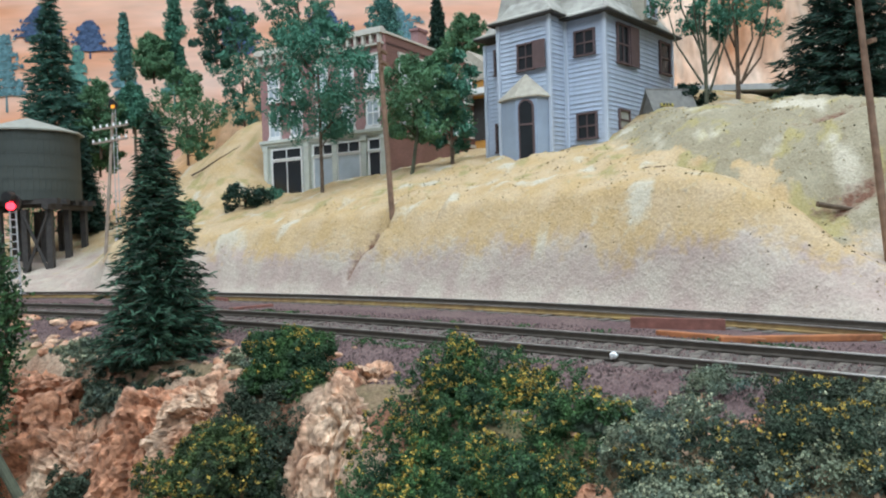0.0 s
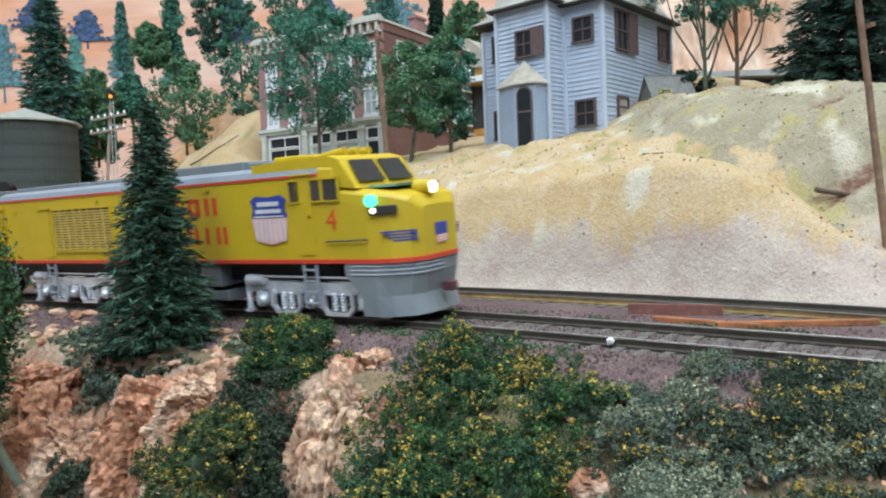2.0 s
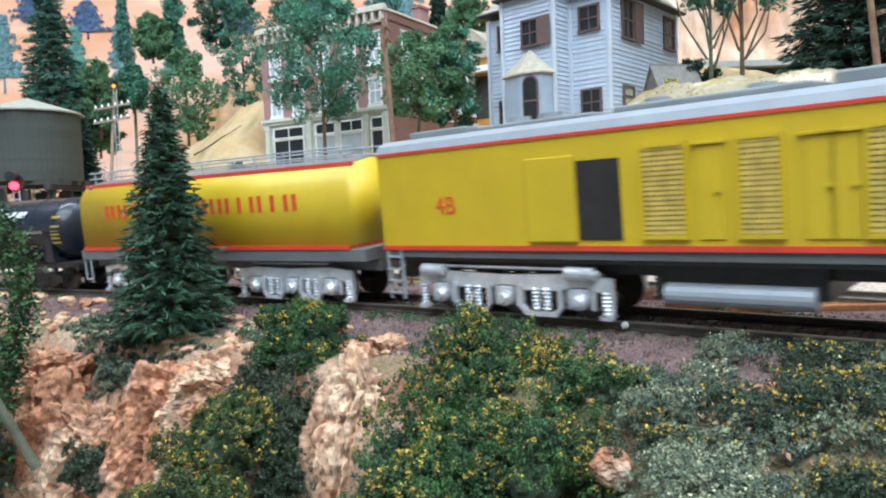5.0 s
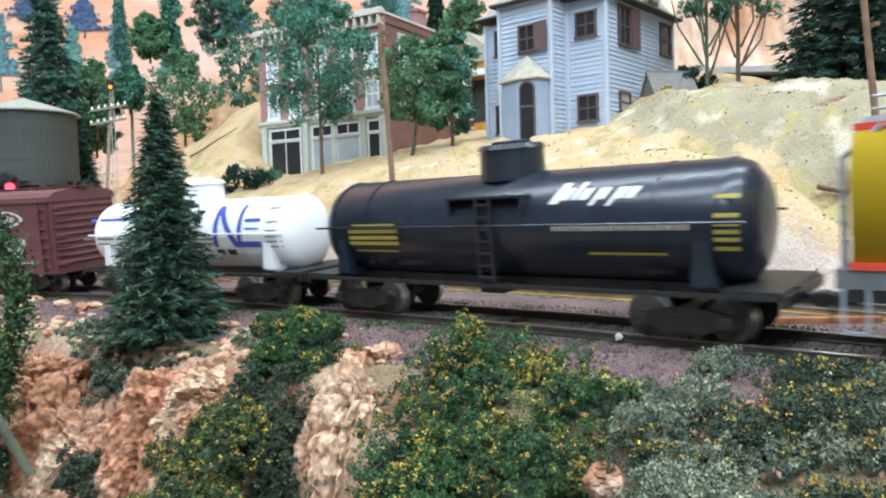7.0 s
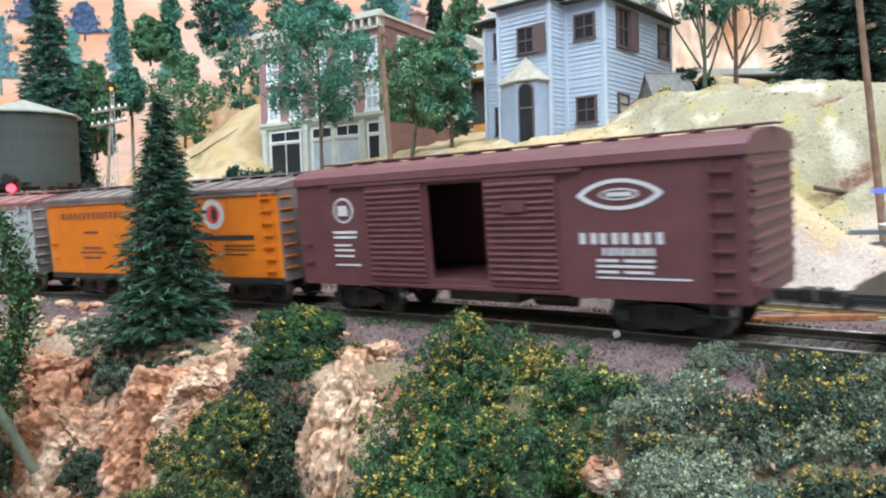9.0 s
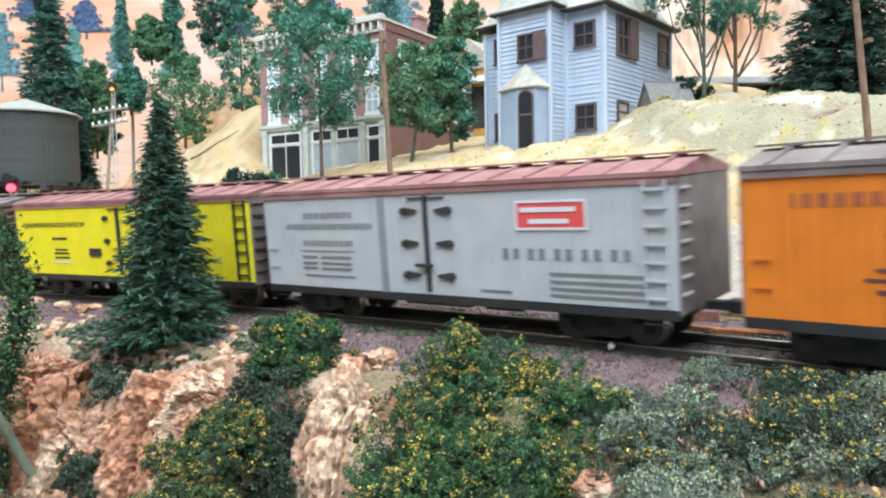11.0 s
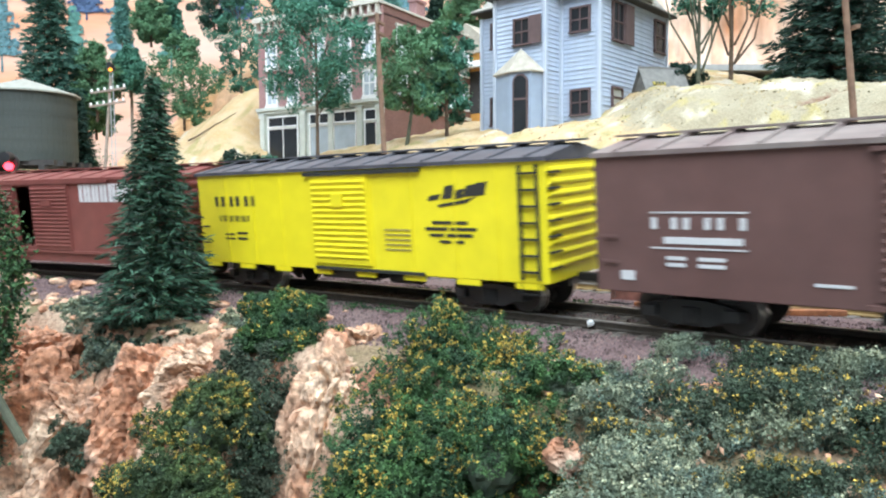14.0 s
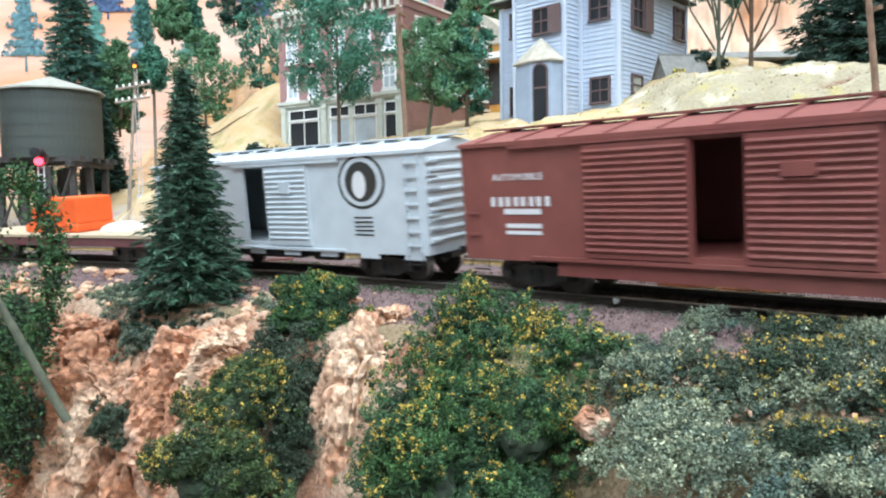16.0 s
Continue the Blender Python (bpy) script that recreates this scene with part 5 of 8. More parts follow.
def loco_truck(car, x, axles, mat, span, plain=False):
    """A cast silver truck: side frames, journal boxes, swing hangers with coil springs, brake cylinders."""
    end = span / 2 + 0.0085
    t = None
    for s in (-1, 1):
        q = lambda a, b: sorted((s * a, s * b))
        at = [-span / 2 + span * k / (axles - 1) for k in range(axles)]
        # the frame: a beam that dips between the axles, with stubs down to the boxes
        low = []
        for k in range(41):
            u = -end + 2 * end * k / 40
            near = min(abs(u - a) for a in at)
            low.append((u, 0.0092 - 0.0012 * smooth(near, 0.002, 0.006)))
        bm = prism(nb(), low + [(end, 0.0115), (span / 2, 0.0126), (0, 0.0119), (-span / 2, 0.0126), (-end, 0.0115)], *q(0.0128, 0.0146))
        f = part("side_frame", bm, mat, car if t is None else t, "bright silver cast side frame")
        if t is None:
            t = f
            t.name = "truck"
            t.location = (x, 0, 0)
        for a in at:
            bj = cyl(nb(), (a, s * 0.0120, 0.0057), (a, s * 0.0158, 0.0057), 0.0030 if plain else 0.0026, 0.0022, 16)
            cyl(bj, (a, s * 0.0158, 0.0057), (a, s * 0.0166, 0.0057), 0.0018, 0.0012, 12)
            box(bj, a - 0.0027, a + 0.0027, *q(0.0130, 0.0152), 0.0060, 0.0088, bevel=0.0004)
            part("journal_box", bj, mat, t)
            for d in (-1, 1):
                part("pedestal", boxes((a + d * 0.0034 - 0.0005, a + d * 0.0034 + 0.0005, *q(0.0128, 0.0142), 0.0034, 0.0094)), mat, t)
        for a, b in zip(at, at[1:]):
            g, hw = (a + b) / 2, min(0.0066, (b - a) / 2 - 0.0040)
            bh = prism(nb(), [(g - hw, 0.0094), (g - hw, 0.0036), (g - hw * 0.72, 0.0014), (g + hw * 0.72, 0.0014), (g + hw, 0.0036), (g + hw, 0.0094), (g + hw - 0.0010, 0.0094), (g + hw - 0.0010, 0.0042), (g + hw * 0.66, 0.0026), (g - hw * 0.66, 0.0026), (g - hw + 0.0010, 0.0042), (g - hw + 0.0010, 0.0094)], *q(0.0140, 0.0156))
            part("swing_hanger", bh, mat, t)
            for d in (-0.0017, 0.0017):
                part("coil_spring", coil(nb(), g + d, s * 0.0142, 0.0028, 0.0010, 6, 0.0013), mat, t)
        for d in (-1, 1):
            part("coil_spring", coil(nb(), d * (end - 0.0012), s * 0.0142, 0.0024, 0.0010, 6, 0.0013), mat, t)
            part("end_post", boxes((d * (end - 0.0012) - 0.0014, d * (end - 0.0012) + 0.0014, *q(0.0128, 0.0156), 0.0014, 0.0024), (d * end - 0.0004, d * end + 0.0004, *q(0.0128, 0.0142), 0.0020, 0.0114)), mat, t)
            if not plain:
                bc = cyl(nb(), (d * (span / 2 + 0.0015) - 0.0046, s * 0.0150, 0.0128), (d * (span / 2 + 0.0015) + 0.0034, s * 0.0150, 0.0128), 0.0019, 0.0017, 14)
                cyl(bc, (d * (span / 2 + 0.0015) + 0.0034, s * 0.0150, 0.0128), (d * (span / 2 + 0.0015) + 0.0046, s * 0.0150, 0.0128), 0.0008, n=8)
                part("brake_cylinder", bc, mat, t)
    part("pipe", cyl(nb(), (-span / 2, -0.0152, 0.0140), (span / 2, -0.0152, 0.0138), 0.0004, n=6), mat, t)
    for a in [-span / 2 + span * k / (axles - 1) for k in range(axles)]:
        wheelset(t, a, M["wheel_dark"], 0.0056)
    return t

def shield(car, x, z, w, h):
    """A shield emblem: navy head with pale bars above pink body."""
    y = -HALF - 0.0006
    part("emblem", prism(nb(), [(x - w / 2, z), (x - w * 0.42, z - h * 0.46), (x, z - h * 0.53), (x + w * 0.42, z - h * 0.46), (x + w / 2, z)], y, y + 0.0004), M["pink"], car, "pink and white striped shield")
    part("emblem", prism(nb(), [(x - w / 2, z + 0.0001), (x + w / 2, z + 0.0001), (x + w * 0.44, z + h * 0.20), (x + w / 2, z + h * 0.36), (x + w * 0.36, z + h * 0.45), (x, z + h * 0.42), (x - w * 0.36, z + h * 0.45), (x - w / 2, z + h * 0.36), (x - w * 0.44, z + h * 0.20)], y, y + 0.0004), M["navy"], car, "navy shield head")
    bars(car, [(x - w * 0.30, x + w * 0.30, z + h * 0.24, z + h * 0.33), (x - w * 0.36, x + w * 0.36, z + h * 0.10, z + h * 0.18), (x - w * 0.42, x + w * 0.42, z + h * 0.02, z + h * 0.05)], M["ink_white"], y=y)
    bars(car, [(x - w * 0.40 + w * 0.8 * i / 6, x - w * 0.36 + w * 0.8 * i / 6, z - h * 0.45, z - h * 0.02) for i in range(7)], M["ink_white"], y=y)


EAVE = 0.0478


def loco_side(car, x0, x1, rail=0.0190):
    """Yellow body between red lines, with a pale shoulder and a grey roof."""
    out = [(-HALF, rail), (-HALF, EAVE - 0.0012), (HALF, EAVE - 0.0012), (HALF, rail)]
    part("body", sweep_x(nb(), out, x0, x1), M["yellow"], car)
    part("red_line", boxes((x0, x1, -HALF - 0.0004, HALF + 0.0004, EAVE - 0.0012, EAVE - 0.0004)), M["red"], car)
    part("red_line", boxes((x0, x1, -HALF - 0.0004, HALF + 0.0004, rail - 0.0002, rail + 0.0011)), M["red"], car)
    sh = [(-HALF - 0.0002, EAVE - 0.0004), (-HALF + 0.0008, EAVE + 0.0016), (-HALF + 0.0040, EAVE + 0.0030), (HALF - 0.0040, EAVE + 0.0030), (HALF - 0.0008, EAVE + 0.0016), (HALF + 0.0002, EAVE - 0.0004)]
    part("roof_shoulder", sweep_x(nb(), sh, x0, x1), M["loco_roof"], car)


def grille(car, x0, x1, z0, z1, mat, pitch=0.0011):
    part("grille_frame", boxes((x0 - 0.0008, x1 + 0.0008, -HALF - 0.0009, -HALF, z1, z1 + 0.0009), (x0 - 0.0008, x1 + 0.0008, -HALF - 0.0009, -HALF, z0 - 0.0009, z0), (x0 - 0.0008, x0, -HALF - 0.0009, -HALF, z0, z1), (x1, x1 + 0.0008, -HALF - 0.0009, -HALF, z0, z1)), M["yellow"], car)
    bm = boxes((x0, x1, -HALF - 0.00015, -HALF, z0, z1))
    part("grille_back", bm, M["wheel_dark"], car)
    bm = nb()
    for z in np.arange(z0 + pitch / 2, z1, pitch):
        box(bm, x0, x1, -HALF - 0.0006, -HALF - 0.0001, z - pitch * 0.3, z + pitch * 0.3)
    for x in np.linspace(x0, x1, 9)[1:-1]:
        box(bm, x - 0.0002, x + 0.0002, -HALF - 0.0007, -HALF - 0.0001, z0, z1)
    part("grille", bm, mat, car, "golden louvred grille")


def loco_door(car, x, z0, z1, w=0.0085):
    part("door", boxes((x - w / 2, x + w / 2, -HALF - 0.0004, -HALF, z0, z1), (x - w / 2 - 0.001, x + w / 2 + 0.001, -HALF - 0.0010, -HALF, z1 + 0.0002, z1 + 0.0009), bevel=0.0001), M["yellow"], car)
    part("door_handle", boxes((x + w * 0.2, x + w * 0.42, -HALF - 0.0010, -HALF - 0.0004, (z0 + z1) / 2, (z0 + z1) / 2 + 0.0007)), M["yellow"], car)


def turbine_a():
    L = 0.234
    c = thing("locomotive", "yellow and grey turbine locomotive with red lines", "locomotive", group="locomotive units")
    h = L / 2
    nose0 = h - 0.034
    loco_side(c, -h, nose0)
    # nose: loft of rounded outlines
    bm = nb()
    outs = []
    st = [(nose0, HALF, EAVE + 0.0026), (nose0 + 0.006, HALF, EAVE + 0.0022), (nose0 + 0.0075, HALF, EAVE - 0.0052), (nose0 + 0.018, HALF, EAVE - 0.0064), (nose0 + 0.026, HALF * 0.92, EAVE - 0.0074), (nose0 + 0.031, HALF * 0.74, EAVE - 0.0092), (nose0 + 0.0335, HALF * 0.52, EAVE - 0.0125)]
    n = 14
    for x, w, zt in st:
        ringv = [bm.verts.new((x, -w, 0.0190))]
        for i in range(n + 1):
            a = math.pi * i / n
            ex = 0.35
            yy = -w * math.copysign(abs(math.cos(a)) ** ex, math.cos(a))
            zz = zt - 0.0045 + 0.0045 * abs(math.sin(a)) ** ex
            ringv.append(bm.verts.new((x, yy, zz)))
        ringv.append(bm.verts.new((x, w, 0.0190)))
        outs.append(ringv)
    for p, q in zip(outs, outs[1:]):
        for i in range(len(p) - 1):
            bm.faces.new((p[i], q[i], q[i + 1], p[i + 1]))
    bm.faces.new(outs[-1])
    bmesh.ops.recalc_face_normals(bm, faces=bm.faces)
    part("nose", bm, M["yellow"], c, "rounded yellow nose", smooth=False)
    # cab block with raked windscreen
    cab = [(nose0 - 0.030, EAVE - 0.001), (nose0 + 0.0150, EAVE - 0.0060), (nose0 + 0.0085, EAVE + 0.0035), (nose0 + 0.004, EAVE + 0.0048), (nose0 - 0.030, EAVE + 0.0040)]
    part("cab", prism(nb(), cab, -HALF + 0.0006, HALF - 0.0006), M["yellow"], c)
    for s in (-1, 1):
        bm = nb()
        f = lambda k, y: (nose0 + 0.0150 - 0.0065 * k + 0.0004, y, EAVE - 0.0060 + 0.0095 * k + 0.0003)
        y0, y1 = (0.0012, 0.0140)
        q = [bm.verts.new(f(k, s * y)) for k, y in ((0.16, y0), (0.16, y1), (0.88, y1 - 0.001), (0.88, y0))]
        bm.faces.new(q)
        ext = bmesh.ops.extrude_face_region(bm, geom=bm.faces[:])
        for v in [g for g in ext["geom"] if isinstance(g, bmesh.types.BMVert)]:
            v.co += Vector((0.0004, 0, 0.0003))
        bmesh.ops.recalc_face_normals(bm, faces=bm.faces)
        part("windscreen", bm, M["window"], c, "dark cab windscreen")
    for x0, x1 in ((nose0 - 0.0125, nose0 - 0.0080), (nose0 - 0.0030, nose0 + 0.0012), (nose0 + 0.0022, nose0 + 0.0082)):
        part("cab_window", boxes((x0, x1, -HALF - 0.0004, -HALF + 0.0009, EAVE - 0.0090, EAVE - 0.0025)), M["window"], c, "dark cab side window")
        part("window_frame", boxes((x0 - 0.0005, x0, -HALF - 0.0008, -HALF, EAVE - 0.0095, EAVE - 0.0020), (x1, x1 + 0.0005, -HALF - 0.0008, -HALF, EAVE - 0.0095, EAVE - 0.0020), (x0 - 0.0005, x1 + 0.0005, -HALF - 0.0008, -HALF, EAVE - 0.0095, EAVE - 0.0090), (x0 - 0.0005, x1 + 0.0005, -HALF - 0.0008, -HALF, EAVE - 0.0025, EAVE - 0.0020)), M["yellow"], c)
    loco_door(c, nose0 - 0.0068, 0.0215, EAVE - 0.0010, 0.0072)
    # lamps on the nose
    top = sweep_x(nb(), [(-0.0125, EAVE - 0.0062), (-0.0105, EAVE - 0.0055), (0.0105, EAVE - 0.0055), (0.0125, EAVE - 0.0062)], nose0 + 0.0155, nose0 + 0.0265)
    part("antiglare_panel", top, M["green_top"], c, "dark green anti-glare panel")
    bm = cyl(nb(), (nose0 + 0.0270, -0.0020, EAVE - 0.0072), (nose0 + 0.0330, -0.0020, EAVE - 0.0072), 0.0024, 0.0022, 16)
    hl = part("headlight_housing", bm, M["yellow"], c)
    part("headlight", cyl(nb(), (nose0 + 0.0325, -0.0020, EAVE - 0.0072), (nose0 + 0.0336, -0.0020, EAVE - 0.0072), 0.0018, n=16), M["white_lamp"], hl, "lit headlight")
    for s, zt in ((-1, EAVE - 0.0100), (1, EAVE - 0.0100)):
        o = part("number_board", boxes((-0.0045, 0.0045, -0.0005, 0.0005, -0.0014, 0.0014), bevel=0.0003), M["ink_black"], c, "dark number board with lamp")
        o.matrix_basis = pose(nose0 + 0.0245, s * (HALF * 0.965), zt - 0.0030, 0, 0, s * -16)
        part("marker_lamp", cyl(nb(), (-0.0030, s * -0.0002, 0), (-0.0030, s * 0.0009, 0), 0.0008, n=12), M["white_lamp"], o, "lit marker lamp")
        part("class_lamp", cyl(nb(), (-0.0036, s * -0.0004, 0.0030), (-0.0036, s * 0.0010, 0.0030), 0.0019, n=12), M["green_lamp"], o, "lit green lamp")
    # wings emblem round the nose
    for s in (-1, 1):
        bm = nb()
        for i in range(4):
            prism(bm, [(-0.0070 + i * 0.0012, 0.0016 - i * 0.0009), (0.0045, 0.0016 - i * 0.0009), (0.0045, 0.0011 - i * 0.0009), (-0.0064 + i * 0.0012, 0.0011 - i * 0.0009)], -0.0003, 0.0003)
        o = part("wing_emblem", bm, M["navy"], c, "navy winged stripes")
        o.matrix_basis = pose(nose0 + 0.0290, s * HALF * 0.80, 0.0268, 0, 0, s * -32)
    o = part("emblem", boxes((-0.0002, 0.0006, -0.0030, 0.0030, 0.0, 0.0040), bevel=0.0002), M["navy"], c)
    o.location = (nose0 + 0.0336, 0, 0.0255)
    o = part("emblem", boxes((-0.0002, 0.0007, -0.0026, 0.0026, -0.0022, 0.0002), bevel=0.0002), M["pink"], c)
    o.location = (nose0 + 0.0336, 0, 0.0255)
    # pilot skirt
    bm = nb()
    outs = []
    for z, dx in ((0.0190, 0.0), (0.0150, -0.0003), (0.0085, -0.0020), (0.0022, -0.0005)):
        pts = [(nose0 + 0.008 + (0.006 if z < 0.012 else 0), -HALF), (nose0 + 0.020, -HALF), (nose0 + 0.0262 + dx, -HALF * 0.90), (nose0 + 0.0312 + dx, -HALF * 0.72), (nose0 + 0.0336 + dx, -HALF * 0.45), (nose0 + 0.0340 + dx, 0)]
        pts = pts + [(x, -y) for x, y in pts[-2::-1]]
        outs.append([bm.verts.new((x, y, z)) for x, y in pts])
    for p, q in zip(outs, outs[1:]):
        for i in range(len(p) - 1):
            bm.faces.new((p[i], p[i + 1], q[i + 1], q[i]))
    bm.faces.new(outs[-1])
    bmesh.ops.recalc_face_normals(bm, faces=bm.faces)
    part("pilot", bm, M["loco_grey"], c, "grey ribbed pilot skirt")
    bm = nb()
    for z in (0.0178, 0.0165, 0.0152):
        last = None
        for x, y in ((nose0 + 0.010, -HALF), (nose0 + 0.020, -HALF), (nose0 + 0.0262, -HALF * 0.90), (nose0 + 0.0312, -HALF * 0.72), (nose0 + 0.0336, -HALF * 0.45), (nose0 + 0.0340, 0)):
            if last:
                cyl(bm, last, (x, y, z), 0.0003, n=6)
            last = (x, y, z)
    part("pilot_rib", bm, M["loco_silver"], c)
    part("red_line", boxes((nose0, nose0 + 0.020, -HALF - 0.0004, -HALF + 0.001, 0.0188, 0.0201)), M["red"], c)
    bm, last = nb(), None
    for x, y in ((nose0 + 0.020, -HALF - 0.0001), (nose0 + 0.0262, -HALF * 0.925), (nose0 + 0.0312, -HALF * 0.75), (nose0 + 0.0338, -HALF * 0.48), (nose0 + 0.0342, 0), (nose0 + 0.0338, HALF * 0.48)):
        if last:
            a, b = Vector((*last, 0)), Vector((x, y, 0))
            d = (b - a).normalized()
            m = Vector((d.y, -d.x, 0)) * 0.0004
            vs = [bm.verts.new(Vector((q.x, q.y, z)) + k) for q, k in ((a, m), (b, m), (b, -m), (a, -m)) for z in (0.0188, 0.0201)]
            for f in ((0, 2, 3, 1), (2, 4, 5, 3), (4, 6, 7, 5), (6, 0, 1, 7), (1, 3, 5, 7), (0, 6, 4, 2)):
                bm.faces.new([vs[i] for i in f])
        last = (x, y)
    bmesh.ops.recalc_face_normals(bm, faces=bm.faces)
    part("red_line", bm, M["red"], c)
    part("coupler", boxes((nose0 + 0.0335, nose0 + 0.0375, -0.0016, 0.0016, 0.0080, 0.0110), bevel=0.0004), M["brown_car"], c, "rusty coupler")
    # roof gear
    part("roof_hatch", boxes((-0.052, -0.010, -0.0110, 0.0110, EAVE + 0.0028, EAVE + 0.0046), (-0.004, 0.044, -0.0120, 0.0120, EAVE + 0.0028, EAVE + 0.0060), (0.045, nose0 - 0.030, -0.0110, 0.0110, EAVE + 0.0028, EAVE + 0.0052), (-h + 0.004, -0.060, -0.0105, 0.0105, EAVE + 0.0028, EAVE + 0.0048), bevel=0.0005), M["loco_grey"], c)
    part("beacon", boxes((-0.0120, -0.0080, -0.0150, -0.0110, EAVE + 0.0020, EAVE + 0.0050), bevel=0.0004), M["red"], c, "small red roof box")
    bm = boxes((nose0 - 0.026, nose0 - 0.012, -0.0100, 0.0100, EAVE + 0.0040, EAVE + 0.0062), bevel=0.0006)
    for y in (-0.006, 0.0, 0.006):
        cyl(bm, (nose0 - 0.010, y, EAVE + 0.0050), (nose0 + 0.003, y, EAVE + 0.0062), 0.0008, 0.0014, 10)
    part("horn_deck", bm, M["yellow"], c, "yellow roof gear and horns")
    # side marks
    shield(c, 0.0603, 0.0340, 0.0165, 0.0166)
    bars(c, marks(-0.0092, 0.0357, 0.0436, 0.0064, "wwiow", gap=0.42), M["ink_red"])
    bars(c, marks(-0.0133, 0.0255, 0.0516, 0.0062, "wwwiwiw", gap=0.42), M["ink_red"])
    words(c, "4", 0.0874, 0.0293, 0.0095, M["ink_red"])
    part("hand_rail", cyl(nb(), (nose0 + 0.002, -HALF - 0.001, 0.0258), (nose0 + 0.019, -HALF - 0.001, 0.0262), 0.0003, n=6), M["wheel_dark"], c)
    grille(c, -0.0715, -0.0295, 0.0245, 0.0415, M["mesh_yellow"])
    loco_door(c, -0.0785, 0.0215, 0.0420, 0.0072)
    ladder(c, -h + 0.0035, -HALF, 0.0205, 0.0455, 0.0050, M["yellow"], 7)
    part("grab_iron", boxes(*[(x - 0.0012, x + 0.0012, -HALF - 0.0009, -HALF, z, z + 0.0005) for x, z in ((-0.104, 0.0415), (-0.038, 0.0440), (0.030, 0.0445))]), M["yellow"], c)
    # under the floor
    part("underframe", boxes((-h + 0.001, nose0, -0.0110, 0.0110, 0.0120, 0.0190), (-h + 0.001, nose0, -HALF + 0.001, HALF - 0.001, 0.0175, 0.0189)), M["frame_black"], c)
    bm = boxes((-0.0150, 0.0190, -HALF + 0.0006, HALF - 0.0006, 0.0085, 0.0180), (0.0190, 0.0310, -HALF + 0.001, HALF - 0.001, 0.0100, 0.0180), (-0.0300, 0.0340, -0.0160, 0.0160, 0.0050, 0.0085), bevel=0.0004)
    part("fuel_tank", bm, M["loco_grey"], c)
    part("louvre", boxes(*[(-0.0140, 0.0180, -HALF - 0.0002, -HALF + 0.001, z, z + 0.0005) for z in np.arange(0.0095, 0.0175, 0.0011)]), M["loco_silver"], c)
    part("air_tank", cyl(nb(), (-0.0290, -0.0125, 0.0068), (-0.0160, -0.0125, 0.0068), 0.0028, n=16), M["loco_silver"], c, smooth=False)
    for x in (-h + 0.0045, -0.0785, 0.0762):
        ladder(c, x, -HALF + 0.0006, 0.0040, 0.0185, 0.0055, M["loco_silver"], 4, "steps")
    coupler(c, -h, -1, M["frame_black"])
    loco_truck(c, -0.0667, 3, M["truck_silver"], 0.046)
    loco_truck(c, 0.0733, 3, M["truck_silver"], 0.046)
    return c, L


